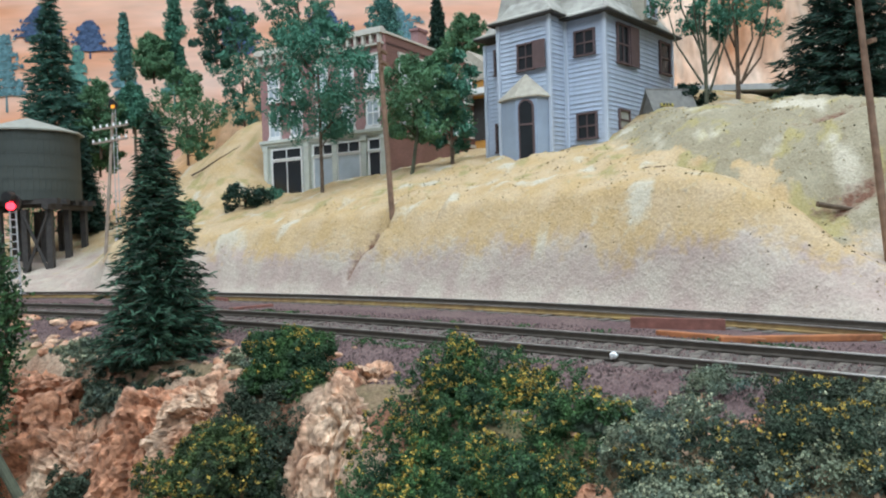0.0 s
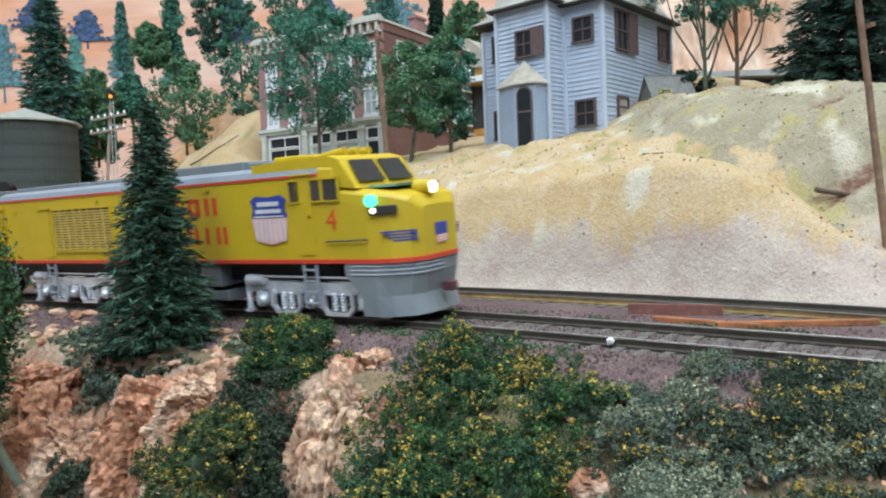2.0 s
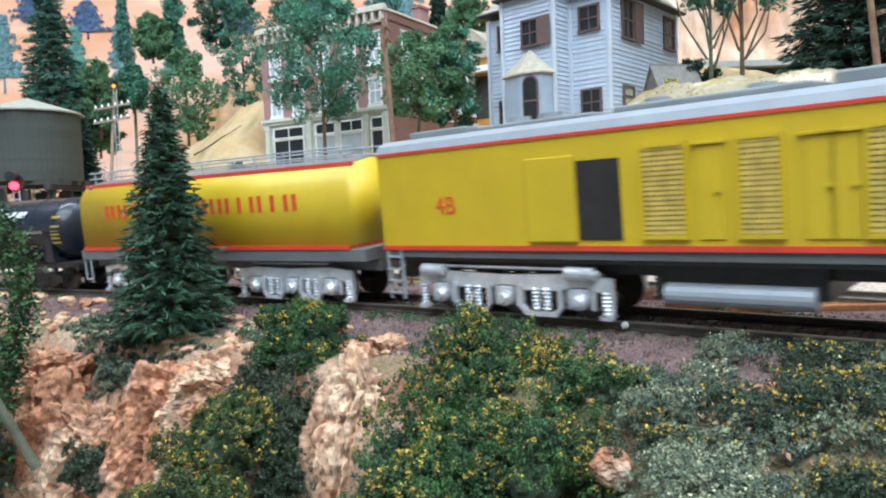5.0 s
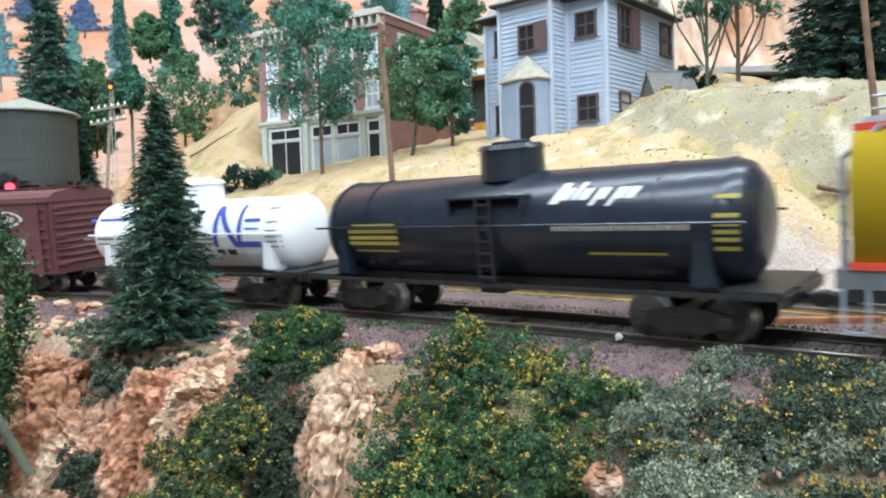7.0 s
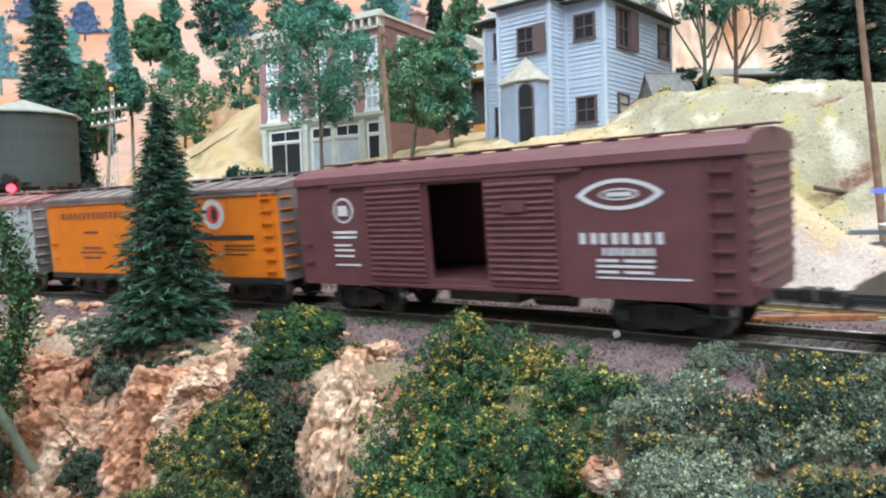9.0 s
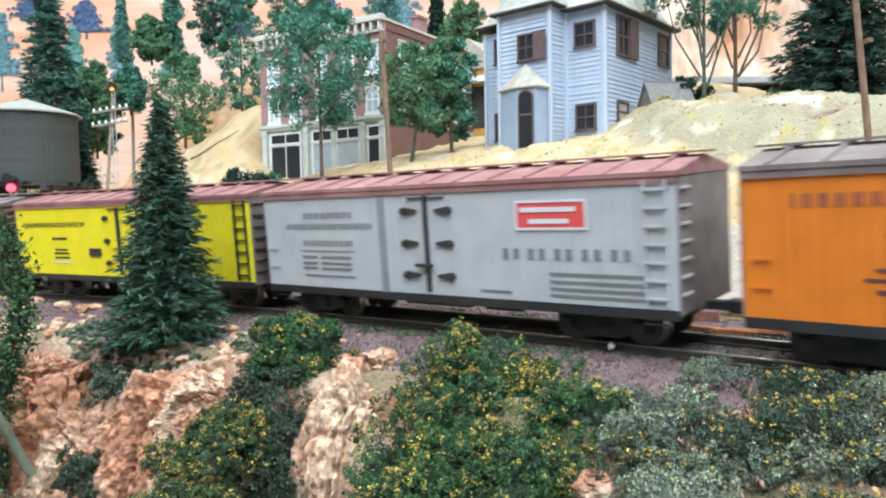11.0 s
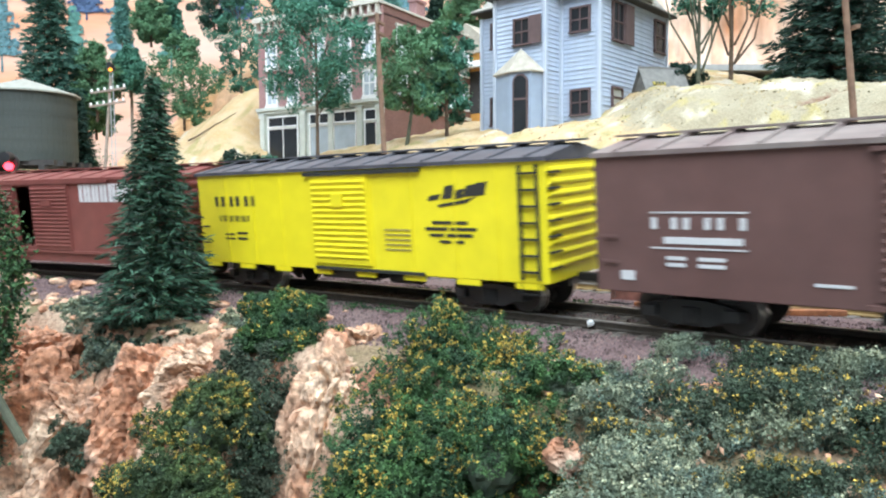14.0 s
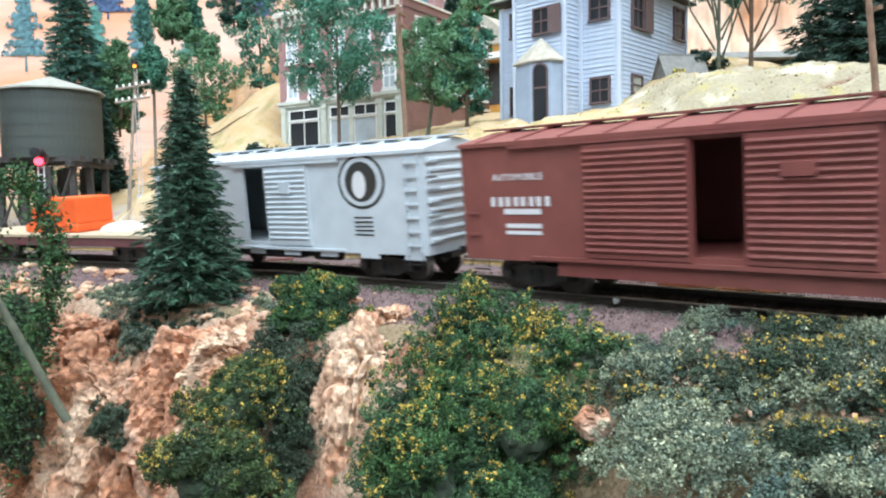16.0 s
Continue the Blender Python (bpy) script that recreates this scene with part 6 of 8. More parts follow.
def turbine_b():
    L = 0.208
    c = thing("booster_unit", "yellow cabless booster unit with louvres and a shield", "locomotive", group="locomotive units")
    h = L / 2
    loco_side(c, -h, h - 0.004)
    part("end_panel", boxes((h - 0.004, h - 0.0005, -HALF + 0.002, HALF - 0.002, 0.0195, EAVE), bevel=0.0004), M["yellow"], c)
    part("end_vestibule", boxes(*[(h - 0.0006, h + 0.0012, -0.013, 0.013, z, z + 0.0016) for z in np.arange(0.022, 0.045, 0.0042)]), M["frame_black"], c)
    part("roof_box", boxes((0.066, h - 0.002, -HALF + 0.0006, HALF - 0.0006, EAVE + 0.0008, EAVE + 0.0045), (0.020, 0.064, -0.0120, 0.0120, EAVE + 0.0028, EAVE + 0.0056), (-0.028, 0.016, -0.0115, 0.0115, EAVE + 0.0028, EAVE + 0.0046), (-0.070, -0.034, -0.0110, 0.0110, EAVE + 0.0028, EAVE + 0.0042), (-0.095, -0.074, -0.0115, 0.0115, EAVE + 0.0028, EAVE + 0.0050), bevel=0.0005), M["loco_grey"], c)
    for x in (-0.060, -0.050, -0.020, 0.004):
        part("roof_vent", cyl(nb(), (x, -0.004, EAVE + 0.0040), (x, -0.004, EAVE + 0.0058), 0.0034, 0.0030, 16), M["loco_grey"], c)
    shield(c, 0.0716, 0.0340, 0.0168, 0.0170)
    loco_door(c, 0.0961, 0.0215, 0.0425, 0.0090)
    ladder(c, 0.0870, -HALF, 0.0210, 0.0440, 0.0045, M["yellow"], 6)
    for x0, x1 in ((0.0407, 0.0536), (0.0270, 0.0360), (0.0035, 0.0112), (-0.0180, -0.0086)):
        grille(c, x0, x1, 0.0225, 0.0420, M["mesh_yellow"])
    for x in (0.0185, -0.003, 0.0228):
        loco_door(c, x, 0.0215, 0.0415, 0.0055)
    # no opening is cut: a black panel paints the doorway's dark inside
    part("doorway_shade", boxes((-0.0353, -0.0240, -HALF - 0.0003, -HALF, 0.0215, 0.0405)), M["frame_black"], c, "flat black panel for the shade inside an open doorway")
    part("door", boxes((-0.0500, -0.0358, -HALF - 0.0010, -HALF, 0.0210, 0.0420), bevel=0.0003), M["yellow"], c)
    words(c, "4B", -0.0780, 0.0290, 0.0070, M["ink_red"])
    bars(c, [(0.0855, 0.0900, 0.0235, 0.0250)], M["ink_white"])
    part("underframe", boxes((-h + 0.001, h - 0.001, -0.0100, 0.0100, 0.0120, 0.0190), (-h + 0.001, h - 0.001, -HALF + 0.001, HALF - 0.001, 0.0155, 0.0189), (-0.018, 0.018, -0.0120, 0.0120, 0.0080, 0.0150)), M["frame_black"], c)
    part("sill", boxes((-h + 0.001, h - 0.001, -HALF + 0.0004, HALF - 0.0004, 0.0166, 0.0188)), M["sill_grey"], c)
    part("air_tank", cyl(nb(), (-0.016, -0.0125, 0.0085), (0.016, -0.0125, 0.0085), 0.0026, n=16), M["loco_silver"], c)
    for x in (-h + 0.004, h - 0.004):
        ladder(c, x, -HALF + 0.0006, 0.0040, 0.0185, 0.0055, M["loco_silver"], 4, "steps")
    coupler(c, h, 1, M["frame_black"])
    coupler(c, -h, -1, M["frame_black"])
    loco_truck(c, -0.0614, 3, M["truck_silver"], 0.046)
    loco_truck(c, 0.0614, 3, M["truck_silver"], 0.046)
    return c, L


def tender():
    L = 0.160
    c = thing("fuel_tender", "rounded yellow fuel tender with roof railings", "tender", group="locomotive units")
    h = L / 2
    w = HALF
    side = [(-w, 0.0190), (-w, 0.0360), (-w + 0.0006, 0.0400), (-w + 0.0024, 0.0436), (-w + 0.0052, 0.0460), (-0.004, 0.0474), (0.004, 0.0474), (w - 0.0052, 0.0460), (w - 0.0024, 0.0436), (w - 0.0006, 0.0400), (w, 0.0360), (w, 0.0190)]
    part("body", sweep_x(nb(), side, -h + 0.0030, h - 0.006), M["yellow"], c, smooth=True)
    part("roof_panel", sweep_x(nb(), [(-w + 0.0056, 0.0462), (-0.004, 0.0478), (0.004, 0.0478), (w - 0.0056, 0.0462), (0, 0.046)], -h + 0.0032, h - 0.0062), M["sill_grey"], c)
    part("red_line", boxes((-h + 0.0028, h - 0.006, -w - 0.0004, w + 0.0004, 0.0188, 0.0201)), M["red"], c)
    part("red_line", boxes((-h + 0.0028, h - 0.006, -w + 0.0040, -w + 0.0056, 0.0450, 0.0464)), M["red"], c)
    part("sill", boxes((-h, h, -w, w, 0.0150, 0.0188), (-h, h, -0.010, 0.010, 0.0110, 0.0150)), M["sill_grey"], c)
    bm = nb()
    for s in (-1, 1):
        for z in (0.0488, 0.0512):
            cyl(bm, (-h + 0.006, s * 0.0125, z), (h - 0.006, s * 0.0125, z), 0.0003, n=6)
        for x in np.linspace(-h + 0.010, h - 0.008, 11):
            cyl(bm, (x, s * 0.0125, 0.0455), (x, s * 0.0125, 0.0514), 0.0003, n=6)
    part("roof_railing", bm, M["loco_silver"], c, "thin grey roof railing")
    bm = nb()
    for y in (-0.0135, -0.0105, 0.0105, 0.0135):
        cyl(bm, (-h + 0.0005, y, 0.0150), (-h + 0.0005, y, 0.0400), 0.0004, n=6)
        cyl(bm, (-h + 0.0005, y, 0.0400), (-h + 0.008, y, 0.0460), 0.0004, n=6)
    for i in range(7):
        z = 0.017 + i * 0.0034
        for s in (-1, 1):
            cyl(bm, (-h + 0.0005, s * 0.0105, z), (-h + 0.0005, s * 0.0135, z), 0.0003, n=6)
    part("end_ladder", bm, M["loco_silver"], c)
    bars(c, marks(-0.0583, 0.0318, 0.0421, 0.0056, "wwiow", gap=0.42), M["ink_red"])
    bars(c, marks(-0.0036, 0.0318, 0.0560, 0.0056, "wwwiwiw", gap=0.42), M["ink_red"])
    part("steps", boxes((-h + 0.001, -h + 0.0060, -w, -w + 0.0006, 0.0060, 0.0066), (-h + 0.001, -h + 0.0016, -w, -w + 0.0006, 0.0060, 0.0150), (-h + 0.0054, -h + 0.0060, -w, -w + 0.0006, 0.0060, 0.0150)), M["loco_silver"], c)
    coupler(c, h, 1, M["frame_black"])
    coupler(c, -h, -1, M["frame_black"])
    loco_truck(c, -0.0410, 3, M["truck_silver"], 0.036, plain=True)
    loco_truck(c, 0.0440, 3, M["truck_silver"], 0.036, plain=True)
    return c, L


# front and rear of each unit behind the train's reference point
TRAIN = [
    (turbine_a, -0.5670), (turbine_b, -0.7995), (tender, -0.9945),
    (lambda: tank_car("glossy black tank car with white script and dome", M["tank_black"], 0.152, 0.136, "black"), -1.1610),
    (lambda: tank_car("white tank car with blue lettering and dome", M["tank_white"], 0.130, 0.116, "white", 0.0132), -1.3070),
    (boxcar_brown, -1.4625), (reefer_orange, -1.6187), (reefer_grey, -1.7790), (reefer_yellow, -1.9385),
    (boxcar_dull, -2.1020), (boxcar_bright, -2.2655), (boxcar_red, -2.4420), (boxcar_silver, -2.6215), (flat_car, -2.7760),
]
CARS = [(f(), u) for f, u in TRAIN]


def travel(t):
    """Metres that the train has run after t seconds."""
    return 0.1455 * t + 0.00025 * t * t


def car_pose(s, L):
    """A car on the canted front track, held by its two trucks."""
    x0, y0, _ = on(FRONT, s - 0.34 * L)
    x1, y1, _ = on(FRONT, s + 0.34 * L)
    a = math.atan2(y1 - y0, x1 - x0)
    return Matrix.Translation(((x0 + x1) / 2, (y0 + y1) / 2, 0)) @ Matrix.Rotation(a, 4, "Z") @ Matrix.Rotation(CANT, 4, "X")


def motions():
    steps = [i * 0.2 for i in range(81)]
    for ((car, L), u) in CARS:
        walk(car, [(t, car_pose(u + travel(t), L)) for t in steps])
    # wheels roll with the ground that they cover, a row for each picture: under 60 degrees
    for w, r in ROLLING:
        rest = w.matrix_basis.translation.copy()
        walk(w, [(i / FPS, Matrix.Translation(rest) @ Matrix.Rotation(travel(i / FPS) / r, 4, "Y")) for i in range(481)])
# ---- town on the hill ----
def sash(parent, m, x0, x1, z0, z1, frame_mat, glass_mat, name="window", bars_v=1, bars_h=1, rim=0.0011, shutter=None, arch=False):
    """A window set in a wall whose outside faces -y of m: casing, glass pane and glazing bars."""
    w = part(name, boxes((x0 - rim, x0, -0.0012, 0.0006, z0 - rim, z1 + rim), (x1, x1 + rim, -0.0012, 0.0006, z0 - rim, z1 + rim), (x0, x1, -0.0012, 0.0006, z1, z1 + rim), (x0 - rim * 1.3, x1 + rim * 1.3, -0.0018, 0.0006, z0 - rim, z0)), frame_mat, parent)
    w.matrix_basis = m
    part("pane", boxes((x0, x1, -0.0003, 0.0004, z0, z1)), glass_mat, w, "dark reflecting pane" if glass_mat is M["dark_glass"] else "")
    rows = []
    for i in range(bars_v):
        x = x0 + (x1 - x0) * (i + 1) / (bars_v + 1)
        rows.append((x - 0.0003, x + 0.0003, -0.0008, -0.0002, z0, z1))
    for i in range(bars_h):
        z = z0 + (z1 - z0) * (i + 1) / (bars_h + 1)
        rows.append((x0, x1, -0.0009, -0.0002, z - 0.0004, z + 0.0004))
    if rows:
        part("glazing_bar", boxes(*rows), frame_mat, w)
    if shutter:
        s0, s1 = shutter
        sh = part("shutter", boxes((s0, s1, -0.0022, -0.0014, z0 - rim, z1 + rim), bevel=0.0001), frame_mat, w, "brown panelled shutter")
        part("shutter_panel", boxes((s0 + 0.0010, s1 - 0.0010, -0.0016, -0.0013, z0, (z0 + z1) / 2 - 0.0005), (s0 + 0.0010, s1 - 0.0010, -0.0016, -0.0013, (z0 + z1) / 2 + 0.0005, z1)), M["brown_trim"], sh)
    return w


def clap_wall(house, m, x0, x1, z0, z1, first_ob=None, ys=0.0):
    """A boarded wall: a core with lapped boards, each its own piece, and corner boards."""
    core = part("wall", boxes((x0, x1, 0.0004, 0.0030, z0, z1)), M["siding"], house)
    core.matrix_basis = m
    step = 0.00262
    bm = nb()
    vs = [bm.verts.new(p) for p in ((x0, 0.0, 0), (x1, 0.0, 0), (x1, 0.0006, step), (x0, 0.0006, step), (x0, 0.0012, 0), (x1, 0.0012, 0))]
    for f in ((0, 1, 2, 3), (0, 4, 5, 1), (0, 3, 4), (1, 5, 2)):
        bm.faces.new([vs[i] for i in f])
    bmesh.ops.recalc_face_normals(bm, faces=bm.faces)
    me = bpy.data.meshes.new("clapboard")
    bm.to_mesh(me)
    bm.free()
    me.materials.append(M["siding"])
    z, rnd = z0, random.Random(int((x1 - x0) * 1e5))
    while z < z1 - step * 0.6:
        o = new("clapboard", me)
        o.parent = core
        o.location = (0, rnd.uniform(-0.00012, 0.00008), z)
        z += step
    for x in (x0, x1):
        cb = part("corner_board", boxes((x - 0.0010, x + 0.0010, -0.0008, 0.0008, z0, z1)), M["corner"], house)
        cb.matrix_basis = m
    return core


def hip_roof(house, x0, x1, y0, y1, z, rise, over, ridge=0.35, mat=None):
    """A flared hip roof: eave, kick and steep upper slopes, with a dark soffit."""
    bm = nb()
    lay = [(over, 0.0, 0.0), (over, 0.0007, 0.0), (0.0, 0.0032, 0.0), (-0.006, 0.012, 0.0), (-0.012, rise, 0.0)]
    last = None
    cx, cy = (x0 + x1) / 2, (y0 + y1) / 2
    for o, dz, _ in lay:
        ax0, ax1, ay0, ay1 = x0 - o, x1 + o, y0 - o, y1 + o
        ax0, ax1, ay0, ay1 = min(ax0, cx - 0.001), max(ax1, cx + 0.001), min(ay0, cy - 0.001), max(ay1, cy + 0.001)
        ringv = [bm.verts.new(p) for p in ((ax0, ay0, z + dz), (ax1, ay0, z + dz), (ax1, ay1, z + dz), (ax0, ay1, z + dz))]
        if last:
            for i in range(4):
                bm.faces.new((last[i], last[(i + 1) % 4], ringv[(i + 1) % 4], ringv[i]))
        last = ringv
    bm.faces.new(last)
    bmesh.ops.recalc_face_normals(bm, faces=bm.faces)
    r = part("roof", bm, mat or M["shingle"], house, "weathered grey shingled roof")
    part("soffit", boxes((x0 - over + 0.0003, x1 + over - 0.0003, y0 - over + 0.0003, y1 + over - 0.0003, z - 0.0009, z - 0.0001)), M["soffit"], house)
    return r


def grey_house():
    g = 0.060
    h = thing("house", "blue-grey clapboard house with brown windows and grey roof", "house", pose(0.095, 0.42, 0, 0, 0, -41.06))
    I = Matrix.Identity(4)
    side = pose(0, 0, 0, 0, 0, 90)
    bay = pose(0, -0.0166, 0)
    ret = pose(-0.0259, -0.0166, 0, 0, 0, 90)
    TOP = 0.1515
    clap_wall(h, I, -0.0255, 0.0, g, TOP)
    clap_wall(h, I, -0.0850, -0.0622, g, TOP - 0.004)
    clap_wall(h, bay, -0.0622, -0.0262, g, TOP + 0.001)
    clap_wall(h, ret, 0.0, 0.0166, g, TOP + 0.001)
    clap_wall(h, side, 0.0, 0.0900, g, TOP)
    part("wall", boxes((-0.0850, -0.0004, 0.0880, 0.0900, g, TOP), (-0.0850, -0.0830, 0.003, 0.088, g, TOP - 0.004)), M["siding"], h)
    hip_roof(h, -0.0850, 0.0005, -0.0005, 0.0900, TOP, 0.045, 0.0050)
    hip_roof(h, -0.0622, -0.0259, -0.0166, 0.020, TOP + 0.0014, 0.045, 0.0045)
    br, dk = M["brown_trim"], M["dark_glass"]
    sash(h, I, -0.0185, -0.0070, 0.1295, 0.1425, br, dk)
    sash(h, I, -0.0180, -0.0068, 0.0815, 0.0950, br, dk)
    sash(h, I, -0.0765, -0.0712, 0.1280, 0.1425, br, dk, bars_v=0)
    sash(h, I, -0.0768, -0.0715, 0.0795, 0.0960, br, dk, bars_v=0)
    sash(h, bay, -0.0472, -0.0372, 0.1235, 0.1375, br, dk, shutter=(-0.0366, -0.0280))
    sash(h, side, 0.0150, 0.0275, 0.1255, 0.1470, br, dk, shutter=(0.0282, 0.0390))
    sash(h, side, 0.0715, 0.0850, 0.1270, 0.1460, br, dk, bars_v=0)
    sash(h, side, 0.0150, 0.0262, 0.0870, 0.0970, br, M["tank_roof"], bars_v=0)
    # dormer on the side roof
    d = part("dormer", boxes((-0.014, 0.002, 0.047, 0.066, TOP + 0.004, TOP + 0.018), bevel=0.0003), M["shingle_tan"], h)
    sash(h, side @ pose(0, -0.0022, 0), 0.0515, 0.0610, TOP + 0.0065, TOP + 0.0160, M["corner"], M["brown_trim"], bars_v=0)
    # porch tower: five-sided with a tan pointed roof and an arched door
    cx, y0 = -0.0420, -0.0166
    plan = [(-0.0140, 0.0), (-0.0140, -0.0075), (0.0, -0.0125), (0.0125, -0.0095), (0.0145, 0.0)]
    bm = nb()
    lo = [bm.verts.new((cx + x, y0 + y, g)) for x, y in plan]
    hi = [bm.verts.new((cx + x, y0 + y, 0.1060)) for x, y in plan]
    for i in range(4):
        bm.faces.new((lo[i], lo[i + 1], hi[i + 1], hi[i]))
    bm.faces.new(hi)
    bmesh.ops.recalc_face_normals(bm, faces=bm.faces)
    porch = part("porch", bm, M["porch"], h, "plain blue-grey porch tower")
    bm = nb()
    base = [bm.verts.new((cx + x * 1.12, y0 + y * 1.12, 0.1058)) for x, y in plan]
    low = [bm.verts.new((cx + x * 1.12, y0 + y * 1.12, 0.1050)) for x, y in plan]
    tip = bm.verts.new((cx + 0.0005, y0 - 0.002, 0.1205))
    for i in range(4):
        bm.faces.new((base[i], base[i + 1], tip))
        bm.faces.new((low[i], low[i + 1], base[i + 1], base[i]))
    bm.faces.new(low[::-1])
    bmesh.ops.recalc_face_normals(bm, faces=bm.faces)
    part("porch_roof", bm, M["shingle_tan"], porch, "tan pointed roof")
    xa, ya, xb, yb = plan[2][0], plan[2][1], plan[3][0], plan[3][1]
    a = math.atan2(yb - ya, xb - xa)
    wl = math.hypot(xb - xa, yb - ya)
    arch = lambda w, top: [(-w, 0.070)] + [(-w * math.cos(t), top - w + w * math.sin(t)) for t in np.linspace(0, math.pi, 12)] + [(w, 0.070)]
    bm = prism(nb(), arch(wl * 0.37, 0.1040), -0.0009, 0.0)
    door = part("door", bm, M["brown_trim"], porch, "arched dark brown door")
    door.matrix_basis = pose(cx + (xa + xb) / 2, y0 + (ya + yb) / 2, 0, 0, 0, math.degrees(a))
    part("pane", prism(nb(), arch(wl * 0.29, 0.1028), -0.0013, -0.0009), M["dark_glass"], door)
    part("rail", boxes((-wl * 0.3, wl * 0.3, -0.0016, -0.0010, 0.0890, 0.0900)), M["brown_trim"], door)
    return h


def cellar_shed():
    s = thing("lean_to", "weathered grey gabled shed against the house", "shed", pose(0.1360, 0.4380, 0, 0, 0, 12))
    gr = M["shed_wood"]
    part("wall", sweep_x(nb(), [(-0.011, 0.070), (-0.011, 0.0915), (0.0, 0.1075), (0.011, 0.0915), (0.011, 0.070)], -0.0135, 0.0125), gr, s)
    part("roof_slope", sweep_x(nb(), [(-0.0125, 0.0900), (0.0004, 0.1100), (0.0004, 0.1088), (-0.0125, 0.0888)], -0.0150, 0.0140), gr, s)
    part("roof_slope", sweep_x(nb(), [(0.0125, 0.0900), (-0.0004, 0.1100), (-0.0004, 0.1088), (0.0125, 0.0888)], -0.0150, 0.0140), gr, s)
    part("gable", sweep_x(nb(), [(-0.0100, 0.072), (-0.0100, 0.0910), (0.0, 0.1060), (0.0100, 0.0910), (0.0100, 0.072)], 0.0126, 0.0132), M["soffit"], s)
    o = part("notice", boxes((-0.0040, 0.0040, -0.0003, 0.0003, -0.0011, 0.0011)), M["ink_gold"], s, "small yellow marked board")
    o.matrix_basis = pose(-0.0060, -0.0085, 0.0990, -32, 0, 0)
    part("mark", boxes((-0.0026, -0.0014, -0.0006, -0.0002, -0.0007, 0.0007), (-0.0006, 0.0006, -0.0006, -0.0002, -0.0007, 0.0007), (0.0014, 0.0026, -0.0006, -0.0002, -0.0007, 0.0007)), M["ink_black"], o)
    return s


def brick_block():
    g, T = 0.050, 0.1775
    b = thing("shop_building", "three-storey red brick shop building with pale shopfront", "building", pose(-0.039, 0.546, 0, 0, 0, -31.0))
    W, D = 0.124, 0.150
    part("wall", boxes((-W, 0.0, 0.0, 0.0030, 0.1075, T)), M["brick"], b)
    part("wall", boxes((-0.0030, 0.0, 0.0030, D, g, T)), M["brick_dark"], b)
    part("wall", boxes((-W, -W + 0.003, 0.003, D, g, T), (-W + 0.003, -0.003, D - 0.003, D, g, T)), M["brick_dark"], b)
    part("shopfront", boxes((-W, 0.0, 0.0006, 0.0030, g, 0.1075)), M["stone_front"], b, "pale grey-green shopfront")
    part("roof", boxes((-W, 0.0, 0.003, D, T - 0.008, T - 0.006)), M["soffit"], b)
    part("coping", boxes((-0.0042, 0.0010, 0.0, D + 0.001, T, T + 0.0016)), M["cream"], b)
    # cornice with brackets
    cor = part("cornice", boxes((-W - 0.002, 0.001, -0.0045, 0.002, T - 0.0005, T + 0.0030), (-W - 0.001, 0.001, -0.0028, 0.0, T - 0.0085, T - 0.0072), (-W - 0.001, 0.001, -0.0034, 0.0, T + 0.0030, T + 0.0040)), M["cream"], b, "cream bracketed cornice")
    br = None
    for x in np.linspace(-W + 0.001, -0.002, 18):
        if br is None:
            br = part("bracket", boxes((-0.0010, 0.0010, -0.0036, 0.0, T - 0.0072, T - 0.0006)), M["cream"], cor)
            br.location.x = x
        else:
            again(br, x, parent=cor)
    part("belt_course", boxes((-W - 0.001, 0.001, -0.0030, 0.0, 0.1058, 0.1082), (-W - 0.001, 0.001, -0.0016, 0.0, 0.1035, 0.1058)), M["stone_front"], b)
    part("belt_course", boxes((0.0, 0.0012, -0.002, D, 0.1035, 0.1060)), M["cream"], b)
    I, side = Matrix.Identity(4), pose(0, 0, 0, 0, 0, 90)
    wh = M["white"]
    for x in (-0.1090, -0.0860, -0.0590, -0.0340, -0.0110):
        for z0, z1 in ((0.1112, 0.1290), (0.1410, 0.1600)):
            sash(b, I, x - 0.0050, x + 0.0050, z0, z1, wh, M["glare_glass"])
            part("lintel", boxes((x - 0.0068, x + 0.0068, -0.0016, 0.0, z1 + 0.0016, z1 + 0.0036)), M["cream"], b)
            part("window_sill", boxes((x - 0.0068, x + 0.0068, -0.0022, 0.0, z0 - 0.0030, z0 - 0.0014)), wh, b)
    for x in (0.0262, 0.0510, 0.0765, 0.1010, 0.1260):
        for z0, z1 in ((0.1125, 0.1310), (0.1420, 0.1630)):
            sash(b, side, x - 0.0060, x + 0.0060, z0, z1, wh, M["glare_glass"])
            part("lintel", boxes((0.0, 0.0016, x - 0.0078, x + 0.0078, z1 + 0.0016, z1 + 0.0036)), M["cream"], b)
    for x0, x1 in ((-0.1140, -0.0815), (-0.0700, -0.0495), (-0.0460, -0.0235), (-0.0162, -0.0045)):
        w = x1 - x0
        sash(b, I, x0 + 0.001, x1 - 0.001, 0.0930, 0.1000, wh, M["dark_glass"], bars_v=1 if w > 0.015 else 0, bars_h=0, name="transom")
        sash(b, I, x0 + 0.001, x1 - 0.001, 0.0640, 0.0905, wh, M["dark_glass"] if w > 0.03 or w < 0.015 else M["glare_glass"], bars_v=1 if w > 0.03 else 0, bars_h=0, name="shop_window")
    for x in (-0.1195, -0.0758, -0.0478, -0.0200, -0.0018):
        part("pilaster", boxes((x - 0.0022, x + 0.0022, -0.0022, 0.0006, g, 0.1035), (x - 0.0028, x + 0.0028, -0.0028, 0.0006, 0.1000, 0.1030)), M["stone_front"], b)
